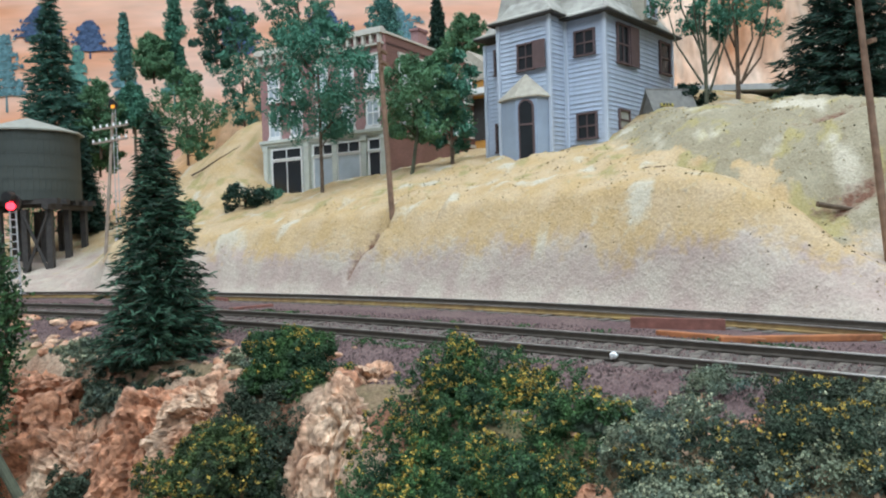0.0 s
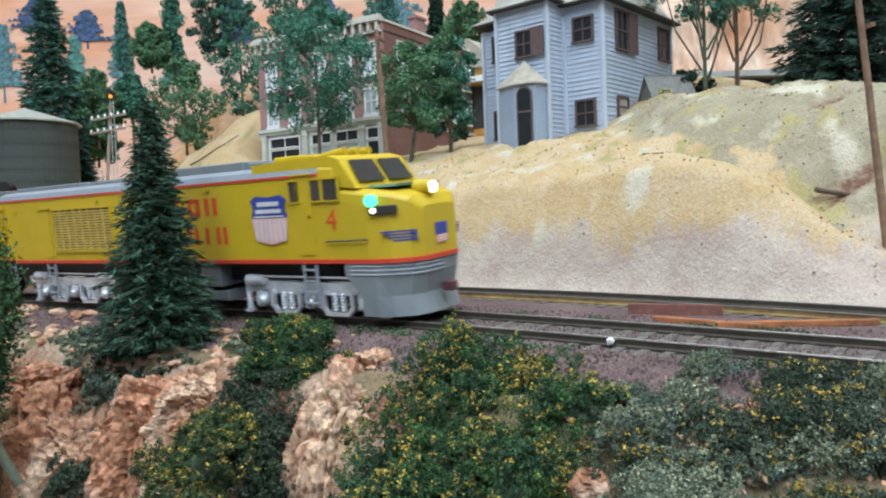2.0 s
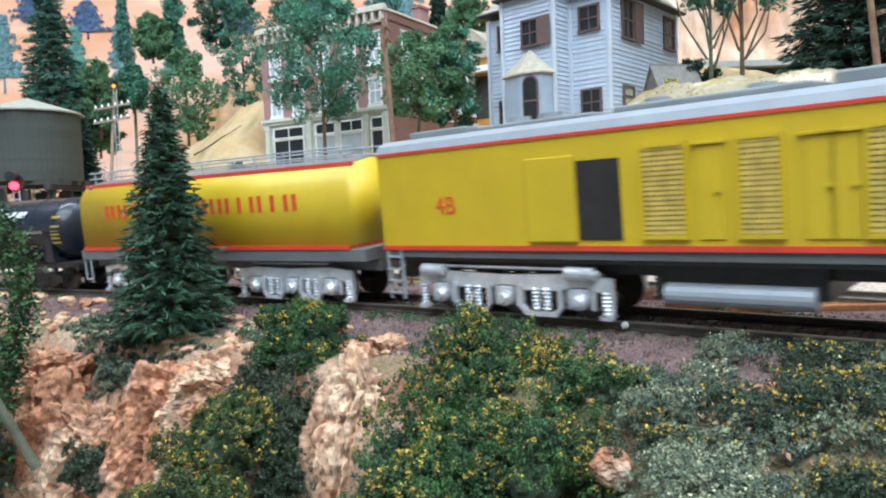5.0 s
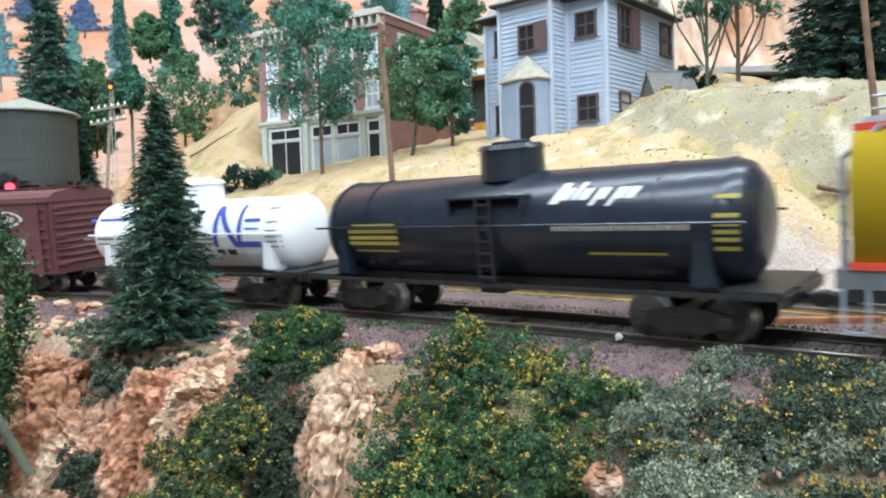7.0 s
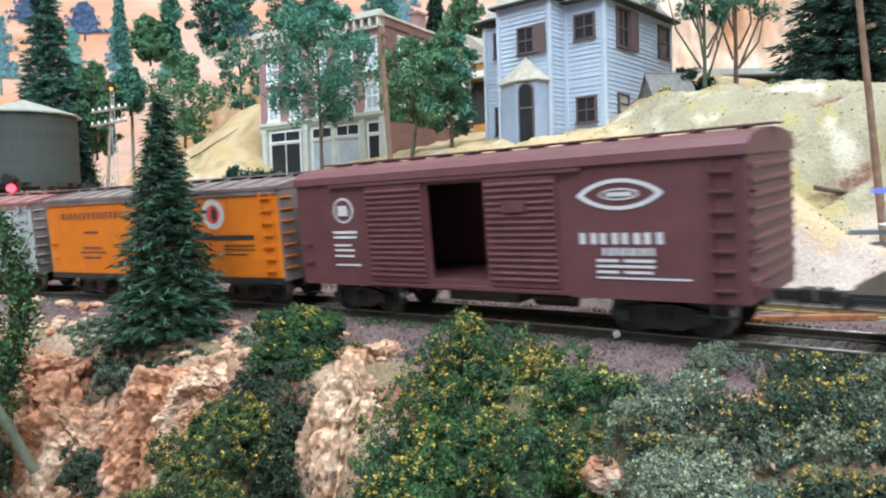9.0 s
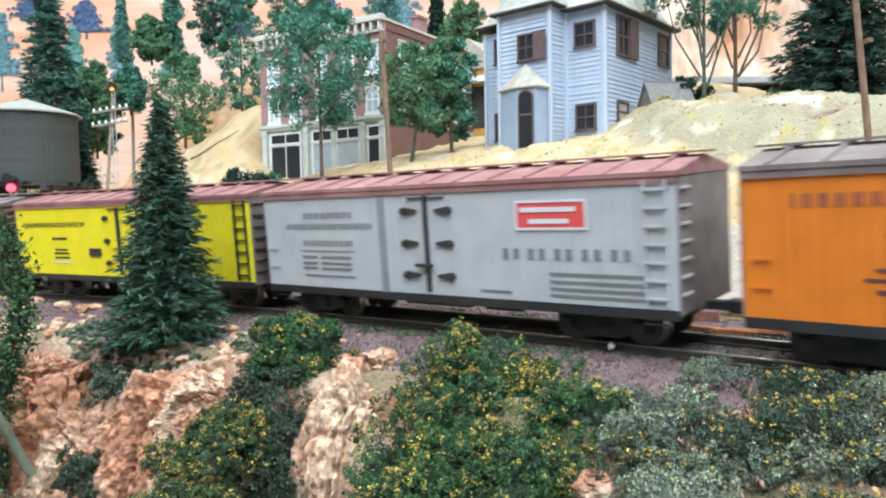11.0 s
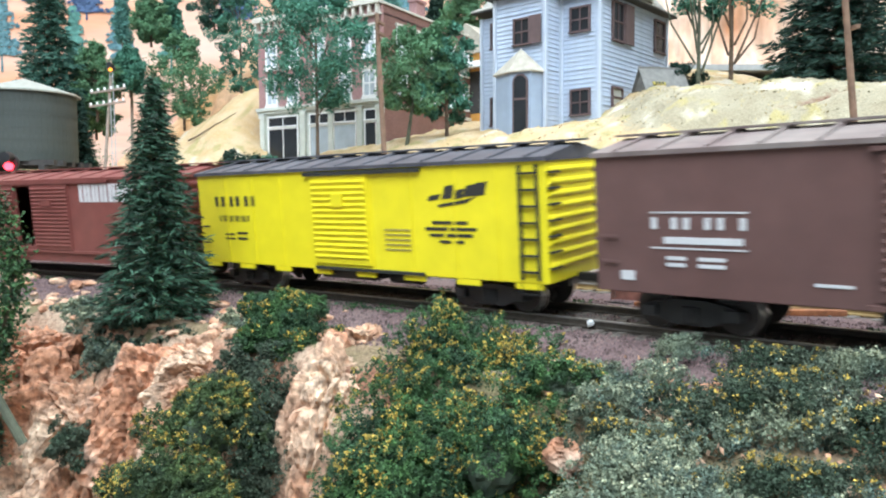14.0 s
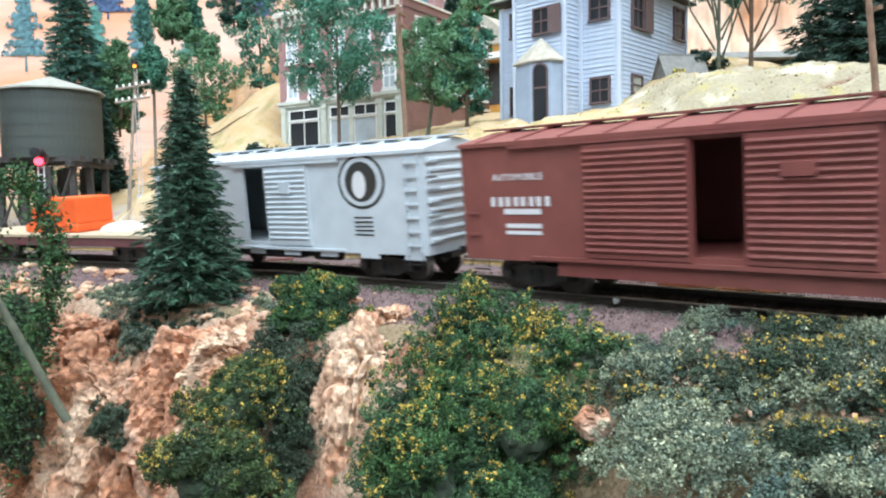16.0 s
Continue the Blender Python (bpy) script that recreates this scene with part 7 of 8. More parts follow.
    part("chimney", boxes((-0.008, -0.001, 0.050, 0.063, T - 0.002, T + 0.0125), (-0.009, 0.0, 0.049, 0.064, T + 0.0125, T + 0.0145)), M["brick"], b)
    return b


def ochre_house():
    o = thing("ochre_house", "far ochre wooden house with a white porch roof", "house", pose(0.030, 0.665, 0, 0, 0, -35))
    part("wall", boxes((-0.030, 0.030, 0.0, 0.05, 0.07, 0.165)), M["orange_wall"], o)
    part("porch_roof", boxes((-0.032, 0.034, -0.014, 0.0, 0.150, 0.153)), M["white"], o)
    part("porch_band", boxes((-0.032, 0.034, -0.0150, -0.0135, 0.1485, 0.1535)), M["white"], o)
    part("roof", prism(nb(), [(-0.034, 0.163), (0.034, 0.163), (0.0, 0.190)], -0.004, 0.055), M["shingle_tan"], o)
    # dark sheet on the flat wall, painted shade below the porch roof
    part("porch_shade", boxes((-0.028, 0.028, -0.0005, 0.0005, 0.110, 0.147)), M["soffit"], o)
    return o


def water_tank():
    x, y = -0.3655, 0.66
    t = thing("water_tank", "grey-green wooden water tank on dark timber legs", "water tank", pose(x, y, 0))
    R, z0, z1 = 0.0415, 0.068, 0.1285
    n = 56
    stave = None
    part("tank", cyl(nb(), (0, 0, z0 + 0.001), (0, 0, z1), R - 0.0006, n=56), M["tank_side"], t)
    for i in range(n):
        if stave:
            again(stave, rz=360 * i / n)
            continue
        bm = nb()
        a0, a1 = 0, 2 * math.pi * 0.97 / n
        vs = [bm.verts.new((math.cos(a) * r, math.sin(a) * r, z)) for a, r in ((a0, R), (a1, R), (a1, R - 0.002), (a0, R - 0.002)) for z in (z0, z1)]
        for f in ((0, 2, 3, 1), (4, 6, 7, 5), (1, 3, 5, 7), (0, 6, 4, 2), (0, 1, 7, 6), (2, 4, 5, 3)):
            bm.faces.new([vs[k] for k in f])
        bmesh.ops.recalc_face_normals(bm, faces=bm.faces)
        stave = part("stave", bm, M["tank_side"], t)
    for z in (0.076, 0.086, 0.0965, 0.108, 0.120):
        bm = cyl(nb(), (0, 0, z - 0.0003), (0, 0, z + 0.0003), R + 0.00025, n=56)
        part("hoop", bm, M["tank_side"], t)
    bm = nb()
    n = 12
    rim = [bm.verts.new((math.cos(2 * math.pi * i / n) * (R + 0.004), math.sin(2 * math.pi * i / n) * (R + 0.004), z1)) for i in range(n)]
    low = [bm.verts.new((v.co.x, v.co.y, z1 - 0.0012)) for v in rim]
    tip = bm.verts.new((0, 0, z1 + 0.0145))
    for i in range(n):
        bm.faces.new((rim[i], rim[(i + 1) % n], tip))
        bm.faces.new((low[i], low[(i + 1) % n], rim[(i + 1) % n], rim[i]))
    bm.faces.new(low[::-1])
    bmesh.ops.recalc_face_normals(bm, faces=bm.faces)
    part("roof", bm, M["tank_roof"], t, "pale grey cone roof")
    for yy in (-0.032, -0.016, 0, 0.016, 0.032):
        part("joist", boxes((-R, R, yy - 0.003, yy + 0.003, 0.0645, 0.069)), M["timber"], t)
    for xx in (-0.0335, 0.0335):
        part("girder", boxes((xx - 0.0025, xx + 0.0025, -0.04, 0.04, 0.0600, 0.0645)), M["timber"], t)
    for px in (-0.032, -0.011, 0.011, 0.032):
        for py in (-0.030, 0.0, 0.030):
            part("leg", boxes((px - 0.0024, px + 0.0024, py - 0.0024, py + 0.0024, -0.004, 0.0605)), M["timber"], t)
    for px in (-0.032, 0.011):
        bm = cyl(nb(), (px, -0.033, 0.004), (px + 0.021, -0.033, 0.056), 0.0013, n=6)
        cyl(bm, (px + 0.021, -0.033, 0.004), (px, -0.033, 0.056), 0.0013, n=6)
        part("brace", bm, M["timber"], t)
    # outlet frame on the near side
    for dx in (-0.004, 0.003, 0.010):
        part("spout_post", boxes((-0.034 + dx - 0.0008, -0.034 + dx + 0.0008, -R - 0.006, -R - 0.003, 0.062, 0.110)), M["pole_grey"], t)
    part("spout_beam", boxes((-0.044, -0.020, -R - 0.0065, -R - 0.0035, 0.1035, 0.1055)), M["pole_grey"], t)
    part("spout", cyl(nb(), (-0.022, -R - 0.004, 0.104), (-0.040, -R - 0.012, 0.084), 0.0013, 0.0016, 8), M["pole_grey"], t)
    return t


def telegraph_pole(x, y, z0, dx, dy, h, r, arms, mat, label, arm_turn=0.0, ins=True, arm_w=0.016):
    """A leaning pole with cross arms and glass insulators."""
    p = thing("telegraph_pole", label, "pole", pose(x, y, z0), group="telegraph poles")
    part("post", cyl(nb(), (0, 0, -0.004), (dx, dy, h), r, r * 0.72, 12), mat, p)
    for k, z in enumerate(arms):
        f = z / h
        m = pose(dx * f, dy * f, z, 0, -4, arm_turn)
        a = part("cross_arm", boxes((-arm_w, arm_w, -r - 0.0012, -r + 0.0004, -0.0007, 0.0007)), mat, p)
        a.matrix_basis = m
        if ins:
            first = None
            for q in np.linspace(-arm_w + 0.0012, arm_w - 0.0012, 6):
                if first is None:
                    first = part("insulator", cyl(nb(), (0, -r - 0.0004, 0.0007), (0, -r - 0.0004, 0.0028), 0.0008, 0.0006, 8), M["white"], a, "white insulator")
                    first.location.x = q
                else:
                    again(first, q, parent=a)
    return p


def signal_mast(x, y, z0, h, lamp, label, s=1.0):
    """A silver lattice mast with a round dark target and one lit lens."""
    m = thing("signal", label, "railway signal", pose(x, y, z0), group="railway signals")
    bm = nb()
    for k in (-1, 1):
        cyl(bm, (k * 0.0022 * s, 0, 0), (k * 0.0014 * s, 0, h), 0.0004 * s, n=6)
    for i in range(12):
        z = h * (i + 0.5) / 12
        cyl(bm, (-0.002 * s, 0, z), (0.002 * s, 0, z), 0.0003 * s, n=6)
    part("mast", bm, M["silver"], m, "thin silver ladder mast")
    part("base", boxes((-0.003 * s, 0.003 * s, -0.003 * s, 0.003 * s, -0.003, 0.002)), M["silver"], m)
    hd = part("signal_head", cyl(nb(), (0, 0.0006, h + 0.003 * s), (0, -0.0010, h + 0.003 * s), 0.0042 * s, n=20), M["black"], m, "black round signal head")
    part("hood", cyl(nb(), (0, -0.0010, h + 0.0058 * s), (0, -0.0050 * s, h + 0.0055 * s), 0.0026 * s, n=12), M["black"], hd)
    part("lens", cyl(nb(), (0, -0.0010, h + 0.0012 * s), (0, -0.0026 * s, h + 0.0012 * s), 0.0019 * s, n=14), lamp, hd, "lit lens")
    return m


grey_house()
cellar_shed()
brick_block()
ochre_house()
water_tank()
telegraph_pole(-0.026, 0.39, gz(-0.026, 0.39), -0.004, 0, 0.089, 0.0016, [0.078, 0.084], M["pole"], "leaning brown telegraph pole on the hill", 80, ins=False, arm_w=0.006)
telegraph_pole(0.1585, 0.262, gz(0.1585, 0.262), -0.010, 0, 0.094, 0.0015, [0.078], M["pole"], "brown telegraph pole on the bank", 86, ins=False, arm_w=0.004)
telegraph_pole(-0.252, 0.55, gz(-0.252, 0.55), 0.011, 0, 0.112, 0.0014, [0.093, 0.103], M["pole_grey"], "weathered leaning pole with two cross arms", -18)
telegraph_pole(-0.345, 0.84, gz(-0.345, 0.84), 0.002, 0, 0.150, 0.0020, [0.120, 0.132], M["pole_grey"], "distant weathered pole with two cross arms", -8, arm_w=0.018)
signal_mast(-0.2720, 0.47, gz(-0.2720, 0.47), 0.0535 - gz(-0.2720, 0.47), M["red_lamp"], "silver lattice signal showing a red light", 1.3)
signal_mast(-0.262, 0.60, gz(-0.262, 0.60), 0.106, M["amber_lamp"], "distant silver signal showing amber", 0.8)
# ---- scrap lying between the tracks ----
def plank(name, label, s, lat, l, w, hh, mat, yaw=0.0, z=-0.0034):
    x, y, a = on(FRONT, s)
    x, y = x - math.sin(a) * lat, y + math.cos(a) * lat
    o = part(name, boxes((-l / 2, l / 2, -w / 2, w / 2, 0, hh), bevel=0.0003), mat)
    o.matrix_basis = pose(x, y, z, 0, 0, math.degrees(a) + yaw)
    tagged(o, label, "scrap")
    return o


plank("steel_plate", "dull red-brown plate leaning by the rusty rail", -0.1040, 0.0470, 0.0285, 0.0010, 0.0040, M["scrap_brown"], 15, -0.0030)
plank("timber_beam", "long rusty orange beam lying between the tracks", -0.0882, 0.0314, 0.0320, 0.0022, 0.0018, M["scrap_orange"], -5, -0.0028)
plank("timber_beam", "rusty orange beam lying askew between the tracks", -0.0668, 0.0393, 0.0415, 0.0022, 0.0018, M["scrap_orange"], 35, -0.0026)
plank("timber_beam", "dark brown beam lying between the tracks", -0.2942, 0.0385, 0.0210, 0.0020, 0.0016, M["scrap_brown"], 70, -0.0028)
plank("timber_beam", "short brown beam end by the track", -0.3405, 0.0646, 0.0122, 0.0020, 0.0020, M["scrap_brown"], -17, -0.0028)


def dead_log(x, y, l, r, yaw, tilt, label):
    bm = nb()
    last, rnd = None, random.Random(int(x * 1e4))
    p = Vector((-l / 2, 0, 0))
    for i in range(7):
        q = p + Vector((l / 6, rnd.uniform(-0.1, 0.1) * l / 4, rnd.uniform(-0.06, 0.06) * l / 4))
        cyl(bm, p, q, r * (1 - i * 0.1), r * (0.9 - i * 0.1), 8)
        p = q
    o = part("stick_form", bm, M["bark"])
    o.matrix_basis = pose(x, y, gz(x, y) + r * 0.5, 0, tilt, yaw)
    tagged(o, label, "branch")


# first stick is added in place of the dark overhanging ledge at the hollow
dead_log(0.1580, 0.2830, 0.030, 0.0011, 4, 6, "brown stick standing in for a dark ledge on the hillside")
dead_log(0.0960, 0.3300, 0.010, 0.0005, -30, 0, "small twig lying on the hillside")
dead_log(-0.190, 0.620, 0.040, 0.0008, 20, -30, "thin dead stick standing on the slope")
# ---- plants and rock ----
def fleck_mesh(name, pts, size, rng, mat, flat=0.5, aim=None, wide=0.32):
    """Many small bent leaves, one at each point."""
    n = len(pts)
    a = rng.normal(size=(n, 3))
    a /= np.linalg.norm(a, axis=1)[:, None]
    if aim is not None:
        a = a * flat + aim
        a /= np.linalg.norm(a, axis=1)[:, None]
    b = np.cross(a, rng.normal(size=(n, 3)))
    b /= np.linalg.norm(b, axis=1)[:, None] + 1e-9
    c = np.cross(a, b)
    s = size * rng.uniform(0.6, 1.4, (n, 1))
    v = np.stack([pts - a * s * 0.5, pts + b * s * wide + c * s * wide * 0.3, pts + a * s * 0.55, pts - b * s * wide + c * s * wide * 0.3], 1).reshape(-1, 3)
    i = np.arange(n)[:, None] * 4
    f = np.concatenate([i + [0, 1, 2], i + [0, 2, 3]], 0)
    me = bpy.data.meshes.new(name)
    me.vertices.add(len(v))
    me.vertices.foreach_set("co", v.ravel())
    me.loops.add(f.size)
    me.loops.foreach_set("vertex_index", f.ravel().astype(np.int32))
    me.polygons.add(len(f))
    me.polygons.foreach_set("loop_start", np.arange(0, f.size, 3, dtype=np.int32))
    me.update(calc_edges=True)
    me.validate()
    me.materials.append(mat)
    return me


def hung(name, me, parent, label=""):
    o = new(name, me)
    o.parent = parent
    if label:
        tagged(o, label)
    return o


def tufts(centres, rng, leaves, radius):
    """Leaves gathered in a small tuft round each centre."""
    e = rng.normal(size=(len(centres), leaves, 3))
    e /= np.linalg.norm(e, axis=2)[:, :, None]
    r = radius * rng.uniform(0.6, 1.3, (len(centres), 1, 1)) * rng.uniform(0.3, 1.0, (len(centres), leaves, 1)) ** 0.5
    return (centres[:, None, :] + e * r).reshape(-1, 3)


def lumpy(center, radii, rng, n, k=26, depth=0.35, low=-0.5):
    """Points in the outer shell of an uneven mound made of clumps."""
    d = rng.normal(size=(k, 3))
    d /= np.linalg.norm(d, axis=1)[:, None]
    d[:, 2] = np.where(d[:, 2] < low, -d[:, 2], d[:, 2])
    cl = d * rng.uniform(0.55, 1.0, (k, 1))
    rad = rng.uniform(0.22, 0.42, k)
    w = rng.randint(0, k, n)
    e = rng.normal(size=(n, 3))
    e /= np.linalg.norm(e, axis=1)[:, None]
    p = cl[w] + e * rad[w][:, None] * rng.uniform(1 - depth, 1.08, (n, 1))
    return np.array(center) + p * np.array(radii), p

def bush(name, label, lobes, mat, size, n, seed, flowers=0, fl_mat=None, core=True, core_mat=None, group="bushes", tuft=0.00105):
    """A bush of clumps: a dark core for the shade inside, tufts of leaves, and drifts of bright flock."""
    rng = np.random.RandomState(seed)
    c0 = lobes[0][0]
    t = thing(name, label, "bush", pose(*c0), group=group)
    P, tops = [], []
    tot = sum(r[0] * r[1] for _, r in lobes)
    per = 30
    for c, r in lobes:
        m = max(12, int(n / per * 3.4 * r[0] * r[1] / tot))
        p, unit = lumpy((c[0] - c0[0], c[1] - c0[1], c[2] - c0[2]), r, rng, m, depth=0.25)
        P.append(p)
        tops.append(p[(unit[:, 2] > -0.1) & (np.linalg.norm(unit, axis=1) > 0.85)])
    P = np.concatenate(P)
    hung("leaves", fleck_mesh("leaves", tufts(P, rng, per, tuft), size * 0.66, rng, mat, wide=0.36), t)
    # dark core added so that the gaps between the tufts look shaded
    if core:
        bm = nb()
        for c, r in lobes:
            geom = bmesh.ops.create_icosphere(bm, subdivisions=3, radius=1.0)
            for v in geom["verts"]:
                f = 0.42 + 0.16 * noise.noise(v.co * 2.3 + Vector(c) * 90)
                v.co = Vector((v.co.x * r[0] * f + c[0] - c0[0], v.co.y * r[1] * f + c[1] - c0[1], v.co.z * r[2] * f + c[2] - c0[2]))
        part("shade_core", bm, core_mat or M["leaf_dark"], t)
    if flowers:
        Q = np.concatenate(tops)
        # flock gathers in drifts
        drift = ripple(Q[:, 0] + seed, Q[:, 1] * 1.3 + Q[:, 2], 0.016)
        Q = Q[drift + rng.normal(size=len(Q)) * 0.25 > 0.10]
        Q = Q[rng.permutation(len(Q))[:max(3, int(flowers * 0.75))]]
        hung("blossom", fleck_mesh("blossom", tufts(Q + np.array((0, -0.0006, 0.0008)), rng, 8, tuft * 0.7), size * 0.66, rng, fl_mat or M["flower"], wide=0.42), t, "yellow-orange flock" if fl_mat is None else "pale flock")
    return t

def spruce(x, y, z, h, r, seed, label, mat, levels=46, lean=(0, 0), name="spruce_tree", drop=0.25, nee=0.0030, per=15, thick=1.0):
    """A conifer: trunk, whorls of boughs, and needles along every bough."""
    rng = np.random.RandomState(seed)
    t = thing(name, label, "tree", pose(x, y, z))
    bm = cyl(nb(), (0, 0, -0.006), (lean[0], lean[1], h), 0.0016 * thick, 0.0003, 8)
    part("trunk", bm, M["bark"], t)
    bb, pts, aim = nb(), [], []
    for i in range(levels):
        f = (i + 0.5) / levels
        zz = h * (0.07 + 0.92 * f)
        rad = r * (1 - f) ** 0.85 * (0.9 + 0.2 * rng.rand()) + 0.0012
        k = int(9 + 7 * (1 - f))
        for j in range(k):
            a = 2 * math.pi * (j + rng.rand()) / k
            L = rad * rng.uniform(0.72, 1.12)
            d = np.array([math.cos(a), math.sin(a), -drop * rng.uniform(0.4, 1.3)])
            o = np.array([lean[0] * zz / h, lean[1] * zz / h, zz])
            tip = o + d * L + np.array([0, 0, 0.10 * L])
            cyl(bb, Vector(o), Vector(tip), 0.00025 * thick, 0.0001, 3, cap=False)
            m = max(6, int(per * L / r) + 4)
            s = rng.uniform(0.25, 1.05, m)
            q = o + (tip - o) * s[:, None] + rng.normal(size=(m, 3)) * nee * 0.16
            pts.append(q)
            dd = d / np.linalg.norm(d)
            sidev = np.cross(dd, [0, 0, 1])
            aim.append(dd * 0.9 + sidev[None] * rng.choice([-1, 1], (m, 1)) * 0.55 + rng.normal(size=(m, 3)) * 0.25)
    part("bough_mass", bb, M["bark"], t)
    P, A = np.concatenate(pts), np.concatenate(aim)
    A /= np.linalg.norm(A, axis=1)[:, None]
    hung("needles", fleck_mesh("needles", P, nee, rng, mat, flat=0.15, aim=A, wide=0.075), t)
    return t


def foam_tree(x, y, z, h, w, seed, label, mat, trunk=0.25, clumps=16, n=1800, size=0.0040, fine=0.50, lean=(0.0, 0.0), bark=None, shape="oval", name="tree", tr=0.0014, limbs=6):
    """A tree of clumps of foam foliage on a branched trunk."""
    rng = np.random.RandomState(seed)
    n, size = int(n * 2.6), size * fine * 1.3
    t = thing(name, label, "tree", pose(x, y, z))
    bm = cyl(nb(), (0, 0, -0.006), (lean[0] * 0.7, lean[1], h * 0.72), tr, tr * 0.45, 8)
    P = []
    for k in range(clumps):
        f = (k + 0.5) / clumps
        zz = h * (trunk + (1 - trunk) * f * 0.95)
        if shape == "cone":
            rr = w * (1 - f) ** 0.8 + w * 0.10
        elif shape == "flat":
            rr = w * (0.5 + 0.6 * f)
        else:
            rr = w * (0.35 + 0.75 * math.sin(math.pi * min(0.97, f * 0.85 + 0.12)))
        a = k * 2.4 + rng.rand()
        off = rr * rng.uniform(0.30, 0.95) * (0.6 if shape == "cone" else 1.0)
        c = np.array([math.cos(a) * off + lean[0] * zz / h, math.sin(a) * off * 0.8, zz])
        cr = rr * rng.uniform(0.22, 0.44) + w * 0.05
        m = int(n / clumps * rng.uniform(0.7, 1.3) / 26) + 2
        e = rng.normal(size=(m, 3))
        e /= np.linalg.norm(e, axis=1)[:, None]
        q = c + e * cr * rng.uniform(0.1, 1.0, (m, 1)) ** 0.5 * np.array([1.0, 0.9, 0.72 if shape != "cone" else 0.95])
        P.append(tufts(q, rng, 26, max(size * 1.5, cr * 0.30)))
        if shape == "flat" and k % 2 == 0:
            low = Vector((lean[0] * 0.1 + math.cos(a) * w * 0.05, math.sin(a) * w * 0.05, h * (0.10 + 0.30 * ((k * 7) % 10) / 10)))
            mid = (low + Vector(c)) / 2 + Vector((math.cos(a), math.sin(a), -0.2)) * w * 0.12
            cyl(bm, low, mid, tr * 0.5, tr * 0.35, 6)
            cyl(bm, mid, Vector(c), tr * 0.35, tr * 0.15, 6)
        elif shape != "flat" and k % max(1, clumps // limbs) == 0:
            cyl(bm, (lean[0] * zz / h * 0.6, 0, zz * 0.72), Vector(c), tr * 0.42, tr * 0.18, 6)
    part("trunk", bm, bark or M["bark"], t)
    hung("crown", fleck_mesh("crown", np.concatenate(P), size, rng, mat), t)
    return t


def rock(x, y, z, radii, seed, label, mat, sub=5, rough=0.5, turn=0.0, name="rock_outcrop", freq=2.6):
    """A craggy rock: ledges and cracks on an uneven block."""
    bm = nb()
    bmesh.ops.create_icosphere(bm, subdivisions=sub, radius=1.0)
    off = Vector((seed * 3.7, seed * 1.9, seed * 5.3))
    def block(p, k, amount):
        # cells with their own step and slope, parted by cracks
        d, c = noise.voronoi(p * k + off)
        h = noise.noise_vector(c[0] * 5.1)
        g = amount * (0.9 * h.x + 0.7 * (p * k + off - c[0]).dot(noise.noise_vector(c[0] * 3.3)))
        return g - amount * 0.55 * max(0.0, 1 - (d[1] - d[0]) * 11)

    for v in bm.verts:
        p = v.co.copy()
        bent = p + 0.18 * noise.noise_vector(p * 2.0 + off)
        g = 1.0 + rough * 0.45 * noise.noise(p * freq * 0.5 + off)
        f = block(Vector((bent.x, bent.y, bent.z * 0.7)), freq * 0.75, 0.50) + block(bent, freq * 2.0, 0.20) + block(bent, freq * 4.6, 0.08) + block(bent, freq * 9.0, 0.020)
        f += 0.05 * noise.noise(p * freq * 6 + off) + 0.018 * noise.noise(p * freq * 14 + off)
        q = Vector((p.x * radii[0], p.y * radii[1], p.z * radii[2])) * g
        v.co = q + Vector((p.x, p.y, p.z * 0.45)).normalized() * f * rough * 1.6 * min(radii)
    o = part(name, bm, mat)
    o.matrix_basis = pose(x, y, z, 0, 0, turn)
    tagged(o, label, "rock")
    return o


# the near spruce and its neighbours
spruce(-0.0945, 0.2450, -0.0125, 0.0860, 0.0185, 11, "dark green model spruce beside the track", M["needle"], levels=56, nee=0.0036, per=40, drop=0.24)


def leaning_vine_tree():
    rng = np.random.RandomState(21)
    t = thing("leaning_tree", "drooping scrubby green tree with a leaning pale trunk", "tree", pose(-0.1190, 0.1950, -0.040))
    part("trunk", cyl(nb(), (0.0090, -0.008, 0.006), (-0.0130, -0.006, 0.046), 0.0013, 0.0010, 10), M["bark_green"], t, "pale leaning trunk")
    line_pts = [(-0.0240, 0.0064, 0.070), (-0.0115, 0.0064, 0.0745), (-0.0051, 0.0064, 0.0705), (-0.0010, 0.0064, 0.060), (0.0000, 0.0064, 0.0500), (-0.0020, 0.0064, 0.0400), (-0.0060, 0.0080, 0.0300), (-0.0100, 0.0100, 0.0150)]
    bm, P = nb(), []
    for a, b in zip(line_pts, line_pts[1:]):
        cyl(bm, a, b, 0.0005, n=6)
        s = rng.rand(760, 1)
        e = rng.normal(size=(760, 3)) * np.array([0.0022, 0.0022, 0.0024])
        P.append(np.array(a) + (np.array(b) - np.array(a)) * s + e)
    P.append(np.array([-0.026, 0.012, 0.022]) + rng.normal(size=(7500, 3)) * np.array([0.0060, 0.005, 0.017]))
    part("branch", bm, M["bark"], t)
    hung("leaves", fleck_mesh("leaves", np.concatenate(P), 0.0012, rng, M["leaf"]), t)


leaning_vine_tree()

# rock of the cut below the track
rock(-0.1400, 0.2500, -0.0520, (0.0300, 0.0200, 0.0400), 3, "craggy orange plaster rock below the track", M["rock"], sub=6)
rock(-0.1160, 0.2300, -0.0720, (0.0300, 0.0200, 0.0480), 31, "pale orange plaster rock face", M["rock_pale"], sub=6, freq=2.4)
rock(-0.0880, 0.2190, -0.0520, (0.0230, 0.0150, 0.0370), 5, "craggy orange plaster rock with pale ledges", M["rock"], sub=6)
